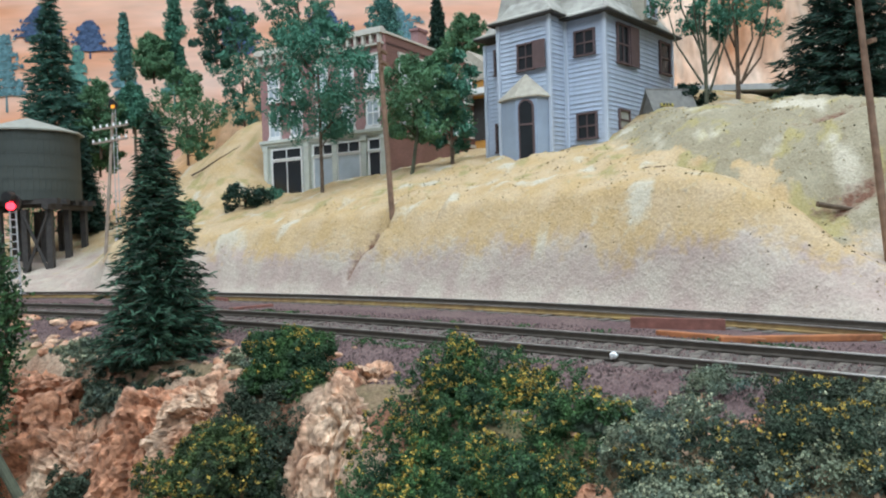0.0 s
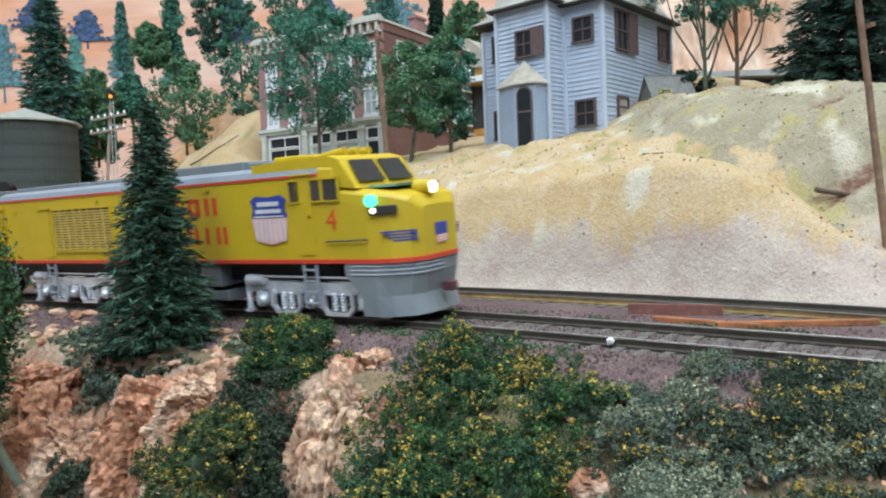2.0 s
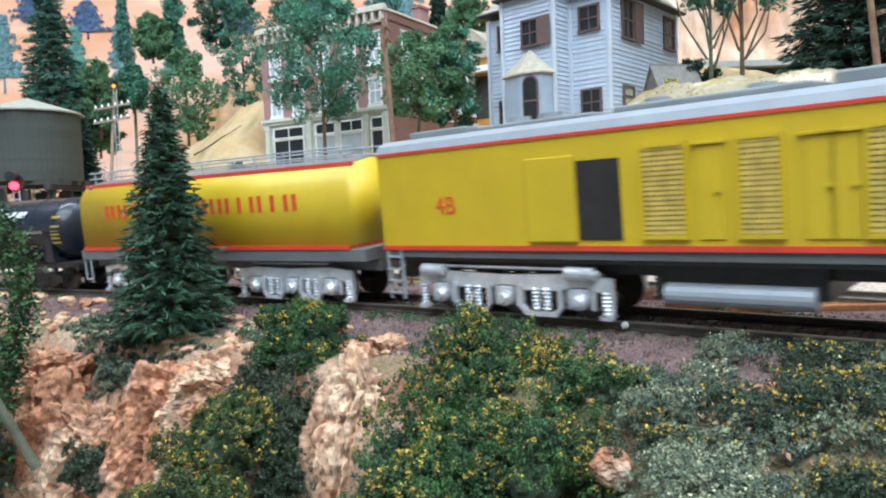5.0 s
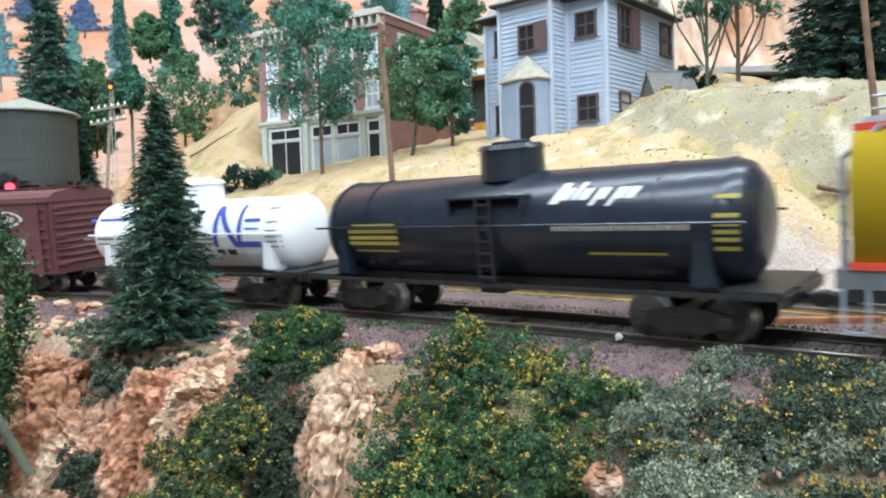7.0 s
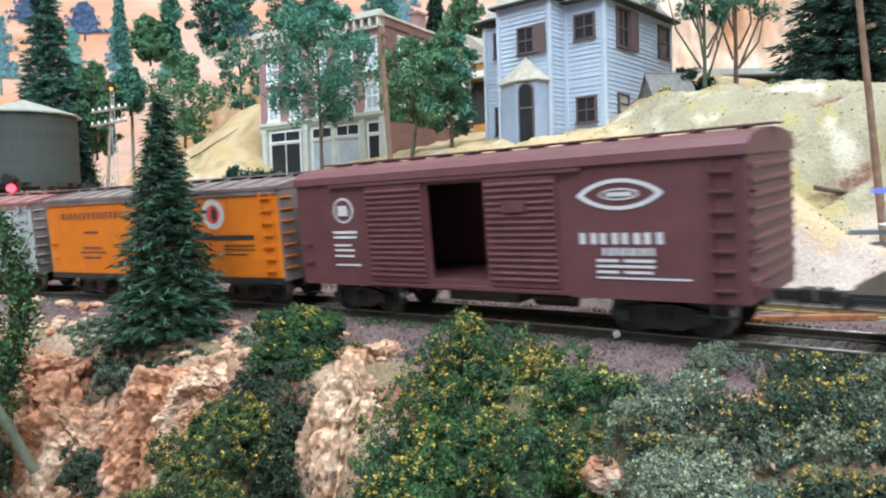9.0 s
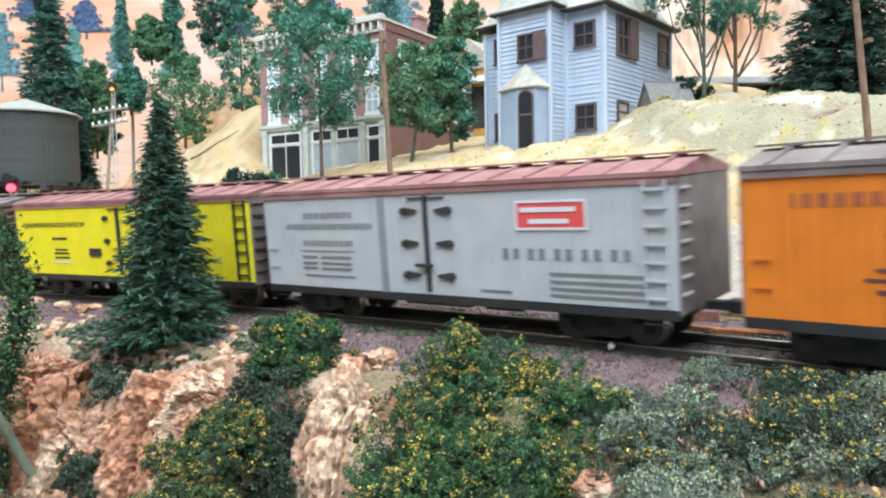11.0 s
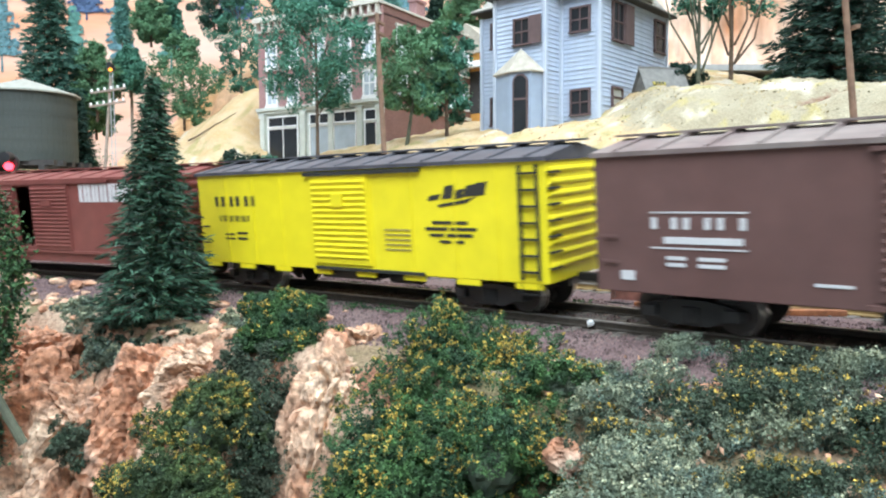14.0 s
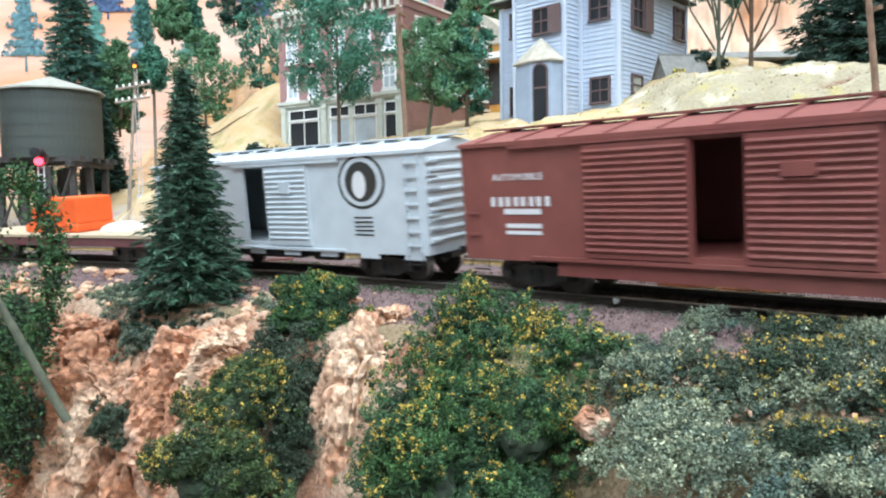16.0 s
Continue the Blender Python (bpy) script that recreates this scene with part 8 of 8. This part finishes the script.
rock(-0.0690, 0.2160, -0.0300, (0.0190, 0.0120, 0.0170), 7, "pale orange rock ledge", M["rock_pale"], sub=6)
rock(-0.0260, 0.1800, -0.0450, (0.0140, 0.0110, 0.0380), 9, "tall pale orange rock between bushes", M["rock_pale"], sub=6, freq=2.6)
rock(-0.0200, 0.1980, -0.0170, (0.0130, 0.0100, 0.0125), 13, "pale rock at the cutting's edge", M["rock_pale"], sub=5)
rock(0.0245, 0.1250, -0.0172, (0.0040, 0.0026, 0.0034), 17, "small rusty orange rock beside the flowering bush", M["rock"], sub=4)
rock(0.0365, 0.1500, -0.0090, (0.0014, 0.0011, 0.0024), 19, "small upright pale stone", M["rock_pale"], sub=3, name="stone")
rock(0.0530, 0.1300, -0.0105, (0.0062, 0.0050, 0.0050), 15, "rusty brown rock among grey scrub", M["rock"], sub=4)
rnd = random.Random(8)
for k in range(46):
    s, lat = rnd.choice([(rnd.uniform(-0.46, -0.34), rnd.uniform(-0.062, -0.032)), (rnd.uniform(-0.22, -0.15), rnd.uniform(-0.050, -0.034)), (rnd.uniform(-0.09, 0.06), rnd.uniform(-0.066, -0.038))])
    x, y, a = on(FRONT, s)
    x, y = x - math.sin(a) * lat, y + math.cos(a) * lat
    r = rnd.uniform(0.0012, 0.0038) if s < -0.1 else rnd.uniform(0.0008, 0.0020)
    o = rock(x, y, gz(x, y) + r * 0.1, (r * 1.4, r, r * 0.8), 40 + k, "small pale orange stone on the bank", M["rock_pale"] if k % 3 else M["rock"], sub=2, turn=rnd.uniform(0, 360), name="stone")
    tagged(o, group="stones on the bank")

for k in range(110):
    s, lat = rnd.uniform(-0.40, -0.17), rnd.uniform(-0.052, -0.020)
    x, y, a = on(FRONT, s)
    x, y = x - math.sin(a) * lat, y + math.cos(a) * lat
    r = rnd.choice((0.0008, 0.0012, 0.0018, 0.0028)) * rnd.uniform(0.8, 1.3)
    o = rock(x, y, gz(x, y) + r * 0.15, (r * 1.5, r, r * 0.7), 140 + k, "pale orange rubble stone on the lip of the cutting", M["rock_pale"] if k % 4 else M["rock"], sub=2, turn=rnd.uniform(0, 360), name="stone")
    tagged(o, group="stones on the bank")

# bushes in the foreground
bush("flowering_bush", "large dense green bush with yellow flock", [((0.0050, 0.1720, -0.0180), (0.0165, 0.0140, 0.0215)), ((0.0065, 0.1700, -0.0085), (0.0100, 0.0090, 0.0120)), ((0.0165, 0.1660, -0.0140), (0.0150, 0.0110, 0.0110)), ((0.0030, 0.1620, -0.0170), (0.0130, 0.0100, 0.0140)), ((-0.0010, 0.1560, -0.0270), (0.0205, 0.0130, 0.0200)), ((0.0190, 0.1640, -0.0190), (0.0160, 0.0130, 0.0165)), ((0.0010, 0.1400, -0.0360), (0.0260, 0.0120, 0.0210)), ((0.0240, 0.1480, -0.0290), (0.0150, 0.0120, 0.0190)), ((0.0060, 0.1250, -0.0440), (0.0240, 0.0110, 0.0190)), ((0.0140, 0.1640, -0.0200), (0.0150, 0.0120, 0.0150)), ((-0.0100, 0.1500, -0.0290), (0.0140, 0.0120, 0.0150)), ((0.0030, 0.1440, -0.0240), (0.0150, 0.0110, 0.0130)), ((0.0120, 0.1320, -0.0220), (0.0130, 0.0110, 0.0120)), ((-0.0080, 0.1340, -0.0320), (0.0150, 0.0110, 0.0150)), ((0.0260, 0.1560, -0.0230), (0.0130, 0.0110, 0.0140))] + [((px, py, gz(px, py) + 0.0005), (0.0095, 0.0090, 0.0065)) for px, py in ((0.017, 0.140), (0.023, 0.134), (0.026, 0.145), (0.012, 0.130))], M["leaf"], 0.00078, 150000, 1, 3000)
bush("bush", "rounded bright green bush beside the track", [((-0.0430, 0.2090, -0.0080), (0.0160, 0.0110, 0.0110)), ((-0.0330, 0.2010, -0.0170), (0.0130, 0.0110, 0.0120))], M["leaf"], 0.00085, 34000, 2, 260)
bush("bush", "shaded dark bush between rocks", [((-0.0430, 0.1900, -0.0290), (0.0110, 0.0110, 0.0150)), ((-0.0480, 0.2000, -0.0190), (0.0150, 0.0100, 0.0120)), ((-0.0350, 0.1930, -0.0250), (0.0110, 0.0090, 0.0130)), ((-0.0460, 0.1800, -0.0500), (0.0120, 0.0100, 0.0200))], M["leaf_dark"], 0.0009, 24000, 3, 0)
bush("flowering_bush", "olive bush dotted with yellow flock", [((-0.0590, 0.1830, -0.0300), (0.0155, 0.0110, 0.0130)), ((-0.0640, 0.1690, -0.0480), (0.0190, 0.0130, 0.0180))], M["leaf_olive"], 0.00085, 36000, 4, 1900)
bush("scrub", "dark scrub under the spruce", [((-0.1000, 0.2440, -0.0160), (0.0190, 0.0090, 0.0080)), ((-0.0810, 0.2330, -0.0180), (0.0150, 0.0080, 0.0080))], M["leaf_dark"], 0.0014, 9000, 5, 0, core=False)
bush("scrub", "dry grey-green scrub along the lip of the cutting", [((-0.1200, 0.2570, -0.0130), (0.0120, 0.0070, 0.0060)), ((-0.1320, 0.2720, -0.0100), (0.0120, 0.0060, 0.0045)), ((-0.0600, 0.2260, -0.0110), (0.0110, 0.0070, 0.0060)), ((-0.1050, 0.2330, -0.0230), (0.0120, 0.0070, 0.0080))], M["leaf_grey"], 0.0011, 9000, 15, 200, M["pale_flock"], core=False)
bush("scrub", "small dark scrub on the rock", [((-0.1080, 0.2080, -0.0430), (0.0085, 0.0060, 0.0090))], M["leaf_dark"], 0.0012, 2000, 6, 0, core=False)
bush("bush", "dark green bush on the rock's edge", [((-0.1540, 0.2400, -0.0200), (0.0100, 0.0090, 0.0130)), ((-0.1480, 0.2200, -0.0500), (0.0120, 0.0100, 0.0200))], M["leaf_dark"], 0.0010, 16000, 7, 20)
k = 0
for cx, cy, rx, ry, rz in ((0.0375, 0.1340, 0.0110, 0.0100, 0.0070), (0.0560, 0.1490, 0.0085, 0.0070, 0.0050), (0.0640, 0.1220, 0.0160, 0.0120, 0.0065), (0.0840, 0.1290, 0.0150, 0.0090, 0.0045), (0.0420, 0.1120, 0.0150, 0.0110, 0.0070), (0.0760, 0.1060, 0.0160, 0.0110, 0.0060), (0.0960, 0.1150, 0.0140, 0.0110, 0.0060), (0.0340, 0.1460, 0.0080, 0.0060, 0.0045), (0.0560, 0.0960, 0.0160, 0.0100, 0.0060), (0.0300, 0.1000, 0.0130, 0.0100, 0.0070), (0.1080, 0.1000, 0.0150, 0.0120, 0.0060), (0.0500, 0.1230, 0.0110, 0.0100, 0.0060), (0.0880, 0.0900, 0.0150, 0.0100, 0.0060), (0.1180, 0.1200, 0.0120, 0.0100, 0.0045), (0.0700, 0.1360, 0.0130, 0.0080, 0.0050), (0.0480, 0.1370, 0.0110, 0.0090, 0.0060), (0.0680, 0.1140, 0.0130, 0.0090, 0.0055), (0.0390, 0.1230, 0.0130, 0.0100, 0.0070), (0.0350, 0.0880, 0.0130, 0.0090, 0.0070), (0.0560, 0.0820, 0.0140, 0.0090, 0.0065), (0.0760, 0.0790, 0.0140, 0.0090, 0.0060)):
    k += 1
    bush("low_scrub", "low grey-green scrub with pale and yellow flecks", [((cx, cy, max(gz(cx, cy), -0.0150) + rz * 0.05), (rx, ry, rz * 0.88))], M["leaf_grey"] if k % 3 else M["leaf_dark"], 0.00070, int(3.6e7 * rx * ry), 30 + k, 0 if k == 2 else 110, M["flower"] if k % 3 == 0 else M["pale_flock"], core=False, group="low scrub on the bank")

# trees about the town
foam_tree(-0.0800, 0.500, gz(-0.080, 0.50), 0.118, 0.038, 51, "blue-green broadleaf tree before the shop building", M["foam"], 0.34, 30, 8000, 0.0028, name="broadleaf_tree")
foam_tree(-0.0190, 0.475, gz(-0.019, 0.475), 0.078, 0.030, 52, "leaning green broadleaf tree beside the brick wall", M["foam_green"], 0.30, 24, 6000, 0.0027, lean=(0.014, 0.0), bark=M["bark_green"], name="broadleaf_tree")
foam_tree(0.0080, 0.480, gz(0.008, 0.48), 0.072, 0.020, 53, "dark green tree between the buildings", M["foam"], 0.15, 16, 2600, 0.0034, name="broadleaf_tree")
foam_tree(0.1560, 0.432, gz(0.156, 0.432), 0.098, 0.034, 54, "airy tree with bare limbs and a thin crown", M["foam"], 0.46, 15, 2300, 0.0030, bark=M["bark_green"], shape="flat", name="broadleaf_tree", limbs=14)
foam_tree(0.2020, 0.500, gz(0.202, 0.50), 0.100, 0.042, 55, "spreading tree with brown bare limbs", M["foam"], 0.45, 13, 2200, 0.0032, shape="flat", name="broadleaf_tree", limbs=14, tr=0.0018)
spruce(0.2150, 0.3900, gz(0.215, 0.39) - 0.004, 0.120, 0.036, 56, "broad dark conifer with drooping boughs", M["needle_dark"], levels=40, nee=0.0062, per=55, name="conifer_tree", thick=1.3)
foam_tree(0.1520, 0.445, gz(0.152, 0.445) + 0.002, 0.0125, 0.013, 57, "low dark shrub behind the house", M["needle_dark"], 0.0, 10, 1000, 0.0024, name="shrub")
foam_tree(-0.1430, 0.540, gz(-0.143, 0.54), 0.016, 0.016, 58, "low dark shrub on the slope", M["needle_dark"], 0.0, 10, 1000, 0.0030, name="shrub")
foam_tree(-0.1250, 0.555, gz(-0.125, 0.555), 0.008, 0.008, 59, "small green shrub by the shopfront", M["foam"], 0.0, 8, 500, 0.0022, name="shrub")
foam_tree(-0.1950, 0.560, gz(-0.195, 0.56), 0.014, 0.022, 60, "low green shrub on the slope", M["foam_green"], 0.0, 10, 1000, 0.0030, name="shrub")
foam_tree(0.2350, 0.470, gz(0.235, 0.47), 0.010, 0.022, 61, "low yellow-green grass clump", M["leaf_olive"], 0.0, 10, 900, 0.0026, name="shrub")

# pines on the slopes behind: x at that depth, base height, size
BEHIND = [
    (-0.365, 0.80, 0.126, 0.080, 0.018, "foam_green", "oval"), (-0.402, 0.96, 0.238, 0.088, 0.012, "foam_far", "cone"),
    (-0.335, 0.88, 0.222, 0.051, 0.017, "foam_green", "oval"), (-0.315, 0.90, 0.220, 0.113, 0.022, "foam", "cone"), (-0.285, 0.84, 0.120, 0.102, 0.030, "foam_green", "oval"),
    (-0.266, 0.90, 0.235, 0.103, 0.020, "pine_dark", "oval"), (-0.230, 0.88, 0.155, 0.149, 0.027, "foam", "oval"), (-0.337, 0.82, 0.155, 0.048, 0.012, "foam", "oval"),
    (-0.169, 0.92, 0.255, 0.090, 0.030, "foam", "oval"), (-0.065, 0.94, 0.262, 0.090, 0.026, "foam_far", "cone"), (0.002, 0.86, 0.222, 0.078, 0.014, "needle_dark", "cone"),
    (0.033, 0.84, 0.222, 0.050, 0.020, "foam_green", "oval"), (-0.480, 0.90, 0.020, 0.120, 0.050, "foam_green", "oval"), (-0.385, 0.84, 0.110, 0.075, 0.022, "foam_green", "oval"),
]
WORDS = {"pine_dark": "dark green model pine on the far slope", "needle_dark": "dark green model pine on the far slope", "foam_green": "green bushy model tree on the far slope", "foam": "blue-green model pine on the far slope", "foam_far": "pale blue-green pine on the far slope"}
for k, (x, y, z, h, w, m, sh) in enumerate(BEHIND):
    foam_tree(x, y, max(z, gz(x, y) - 0.002) if y < 0.82 else z, h, w * 1.3, 80 + k, WORDS[m], M[m], 0.05, 34, 4200, 0.0040, shape=sh, name="pine_tree", tr=0.0016)
spruce(-0.404, 0.78, 0.120, 0.185, 0.036, 141, "tall dark blue-green conifer behind the water tank", M["pine_dark"], levels=26, nee=0.0085, per=60, name="conifer_tree", thick=1.6)
spruce(-0.358, 0.74, gz(-0.358, 0.74) - 0.004, 0.108, 0.022, 142, "dark conifer beside the water tank", M["needle_dark"], levels=24, nee=0.0075, per=50, name="conifer_tree", thick=1.4)


# rising rock behind the town, and the painted panel behind all
def rock_face(name, label, mat, x0, x1, ybase, foot, slope, top, seed, fall=0.0):
    nx, nz = 150, 70
    xs, ts = np.linspace(x0, x1, nx), np.linspace(0, 1, nz)
    X, T = np.meshgrid(xs, ts)
    H = foot + (np.interp(X, *top) - foot) * T
    Y = ybase + slope * T ** 1.3 + 0.022 * ripple(X * 1.0 + seed, H * 0.6, 0.16) + 0.012 * np.abs(ripple(X * 1.4 + seed, H * 0.5, 0.06)) + 0.004 * ripple(X * 1.5, H + seed, 0.02)
    v = np.stack([X.ravel(), Y.ravel(), H.ravel()], -1)
    i = np.arange(nx * nz).reshape(nz, nx)
    f = np.stack([i[:-1, :-1].ravel(), i[:-1, 1:].ravel(), i[1:, 1:].ravel(), i[1:, :-1].ravel()], -1)
    me = bpy.data.meshes.new(name)
    me.from_pydata(v.tolist(), [], f.tolist())
    me.materials.append(mat)
    me.shade_smooth()
    o = new(name, me)
    return tagged(o, label, "rock face", kind="structure")


rock_face("far_cliff", "tan and orange plaster rock face behind the town", M["cliff"], -0.42, 0.20, 0.86, 0.0, 0.14, ([-0.42, -0.36, -0.30, -0.22, -0.10, 0.02, 0.12, 0.20], [0.10, 0.14, 0.19, 0.25, 0.27, 0.25, 0.24, 0.23]), 1.0)
rock_face("pale_cliff", "pale pink and orange plaster cliff behind the road", M["cliff_pale"], 0.08, 0.75, 0.70, 0.05, 0.10, ([0.08, 0.16, 0.3, 0.75], [0.33, 0.36, 0.36, 0.36]), 4.0)
o = part("backdrop", boxes((-1.6, 1.6, 1.13, 1.14, -0.4, 0.95)), M["paint_sky"])
tagged(o, "painted panel of pink and orange hills", "backdrop", kind="structure")


def painted_tree(x, z, h, w, mat, seed, name="painted_tree"):
    """A tree dabbed flat on the panel with short brush strokes."""
    rng = np.random.RandomState(seed)
    n = 900
    tier = rng.randint(0, 7, n)
    f = (tier + rng.rand(n) * 0.75) / 7
    half = w * (1.05 - f) ** 0.6 * (0.55 + 0.45 * np.sin(tier * 2.1 + seed) ** 2)
    p = np.stack([rng.normal(size=n) * half * 0.55, np.full(n, 1.1285) - rng.rand(n) * 0.0012, z + h * (0.12 + 0.88 * f)], -1)
    k = rng.uniform(0.5, 1.2, (n, 1, 1)) * 0.0052
    q = p[:, None, :] + np.array([(-0.8, 0, -0.25), (0.8, 0, -0.35), (0.15, 0, 0.75)])[None] * k
    tri = np.concatenate([q, np.array([[(-0.0018, 1.1288, z - h * 0.12), (0.0018, 1.1288, z - h * 0.12), (0.0004, 1.1288, z + h * 0.5)]])])
    me = bpy.data.meshes.new("painted_tree")
    me.from_pydata((tri.reshape(-1, 3) + np.array([x, 0, 0])).tolist(), [], np.arange((n + 1) * 3).reshape(-1, 3).tolist())
    me.materials.append(mat)
    t = new(name, me)
    tagged(t, "blue-green tree painted on the panel", "painted tree", "painted trees")


for k, (px, z, h, w, m) in enumerate(((-0.655, 0.245, 0.105, 0.030, "foam_blue"), (-0.600, 0.33, 0.06, 0.034, "foam_navy"), (-0.525, 0.315, 0.05, 0.024, "foam_navy"), (-0.545, 0.22, 0.110, 0.018, "foam_far"), (-0.475, 0.235, 0.115, 0.020, "foam_blue"), (-0.400, 0.24, 0.10, 0.018, "foam_far"), (-0.17, 0.31, 0.06, 0.05, "foam_navy"), (-0.06, 0.30, 0.07, 0.05, "foam_blue"), (-0.30, 0.30, 0.08, 0.03, "foam_navy"))):
    painted_tree(px, z, h, w, M[m], 200 + k)
road_bm = boxes((0.16, 0.75, 0.585, 0.66, 0.1340, 0.1385))
o = part("road", road_bm, M["road"])
tagged(o, "pale grey road along the foot of the cliff", "road", kind="structure")


# loose ballast stones
def gravel():
    rng = np.random.RandomState(77)
    n = 30000
    s = rng.uniform(-0.50, 0.05, n)
    pick = rng.rand(n)
    lat = np.where(pick < 0.60, rng.uniform(-0.042, -0.0105, n), np.where(pick < 0.88, rng.uniform(0.0105, 0.040, n), rng.uniform(-0.0072, 0.0072, n)))
    xs, ys = np.interp(s, FRONT[0], FRONT[1][:, 0]), np.interp(s, FRONT[0], FRONT[1][:, 1])
    xa, ya = np.interp(s + 0.002, FRONT[0], FRONT[1][:, 0]), np.interp(s + 0.002, FRONT[0], FRONT[1][:, 1])
    a = np.arctan2(ya - ys, xa - xs)
    x, y = xs - np.sin(a) * lat, ys + np.cos(a) * lat
    d2, _ = aside(BACK, x, y)
    ok = d2 < 0.016
    x, y = x[ok], y[ok]
    z = height(x, y)
    n = len(x)
    r = rng.uniform(0.00025, 0.00062, n)
    t = np.array([(1, 0, -0.5), (-0.5, 0.87, -0.5), (-0.5, -0.87, -0.5), (0, 0, 0.9)])
    ang = rng.uniform(0, 6.28, n)
    v = t[None] * r[:, None, None] * rng.uniform(0.6, 1.4, (n, 4, 1))
    c, sn = np.cos(ang)[:, None], np.sin(ang)[:, None]
    w = np.stack([v[:, :, 0] * c - v[:, :, 1] * sn + x[:, None], v[:, :, 0] * sn + v[:, :, 1] * c + y[:, None], v[:, :, 2] + z[:, None] + r[:, None] * 0.3], -1)
    f = (np.arange(n)[:, None, None] * 4 + np.array([(0, 1, 3), (1, 2, 3), (2, 0, 3)])[None]).reshape(-1, 3)
    me = bpy.data.meshes.new("ballast_stones")
    me.from_pydata(w.reshape(-1, 3).tolist(), [], f.tolist())
    me.materials.append(M["gravel"])
    tagged(new("ballast_stones", me), "loose purple-brown ballast stones along the track", "gravel", kind="stuff")


gravel()


def grit():
    """Crumbs of earth and turf strewn on the hillside."""
    rng = np.random.RandomState(78)
    n = 9000
    x, y = rng.uniform(-0.20, 0.30, n), rng.uniform(0.20, 0.46, n)
    d2, _ = aside(BACK, x, y)
    keep = (d2 > 0.03) & (ripple(x, y, 0.05) + rng.normal(size=n) * 0.25 > 0.12)
    x, y = x[keep], y[keep]
    p = np.stack([x, y, height(x, y) + 0.0002], -1)
    me = fleck_mesh("hill_grit", p, 0.0011, rng, M["grit"])
    tagged(new("hill_grit", me), "crumbs of tan earth and turf on the hill", "grit", kind="stuff")


grit()


def specks():
    """Dark crumbs scattered thinly on the plaster."""
    rng = np.random.RandomState(79)
    n = 4200
    x, y = rng.uniform(-0.16, 0.30, n), rng.uniform(0.20, 0.44, n)
    d2, _ = aside(BACK, x, y)
    keep = (d2 > 0.019) & (ripple(x + 2, y, 0.04) + rng.normal(size=n) * 0.35 + 0.25 * smooth(x, 0.0, 0.15) > 0.28)
    x, y = x[keep], y[keep]
    p = np.stack([x, y, height(x, y) + 0.0003], -1)
    me = fleck_mesh("dark_crumbs", p, 0.0010, rng, M["speck"])
    tagged(new("dark_crumbs", me), "dark crumbs scattered on the plaster hill", "grit", kind="stuff")


specks()


def bank_crumbs():
    """Pale crumbs of plaster and dead leaf among the scrub on the bank."""
    rng = np.random.RandomState(81)
    n = 5200
    x, y = rng.uniform(0.02, 0.15, n), rng.uniform(0.07, 0.165, n)
    d1, _ = aside(FRONT, x, y)
    keep = (d1 < -0.034) & (ripple(x + 4, y, 0.03) + rng.normal(size=n) * 0.3 > 0.05)
    x, y = x[keep], y[keep]
    p = np.stack([x, y, height(x, y) + rng.uniform(0.0003, 0.0045, len(x))], -1)
    me = fleck_mesh("bank_crumbs", p, 0.0013, rng, M["rock_pale"])
    tagged(new("bank_crumbs", me), "pale crumbs of plaster and dead leaf on the bank", "grit", kind="stuff")


bank_crumbs()


def turf():
    """Green tufts in the ballast along both tracks."""
    rng = np.random.RandomState(80)
    P = []
    for k in range(95):
        s, lat = rng.uniform(-0.42, 0.03), (rng.uniform(-0.021, -0.0125) if k % 3 else rng.uniform(0.014, 0.030))
        x, y, a = on(FRONT, s)
        m = rng.randint(20, 70)
        q = np.stack([x - math.sin(a) * lat + rng.normal(size=m) * 0.0022, y + math.cos(a) * lat + rng.normal(size=m) * 0.0010, rng.uniform(0, 0.0012, m)], -1)
        q[:, 2] += height(q[:, 0], q[:, 1])
        P.append(q)
    me = fleck_mesh("turf_tufts", np.concatenate(P), 0.0009, rng, M["leaf"])
    tagged(new("turf_tufts", me), "small green turf tufts in the ballast", "turf", kind="stuff")


turf()
white = rock(0.041, 0.181, -0.0015, (0.0010, 0.0009, 0.0010), 95, "small white stone in the ballast", M["white"], sub=2, name="stone")
tagged(white, group="stones on the bank")


motions()
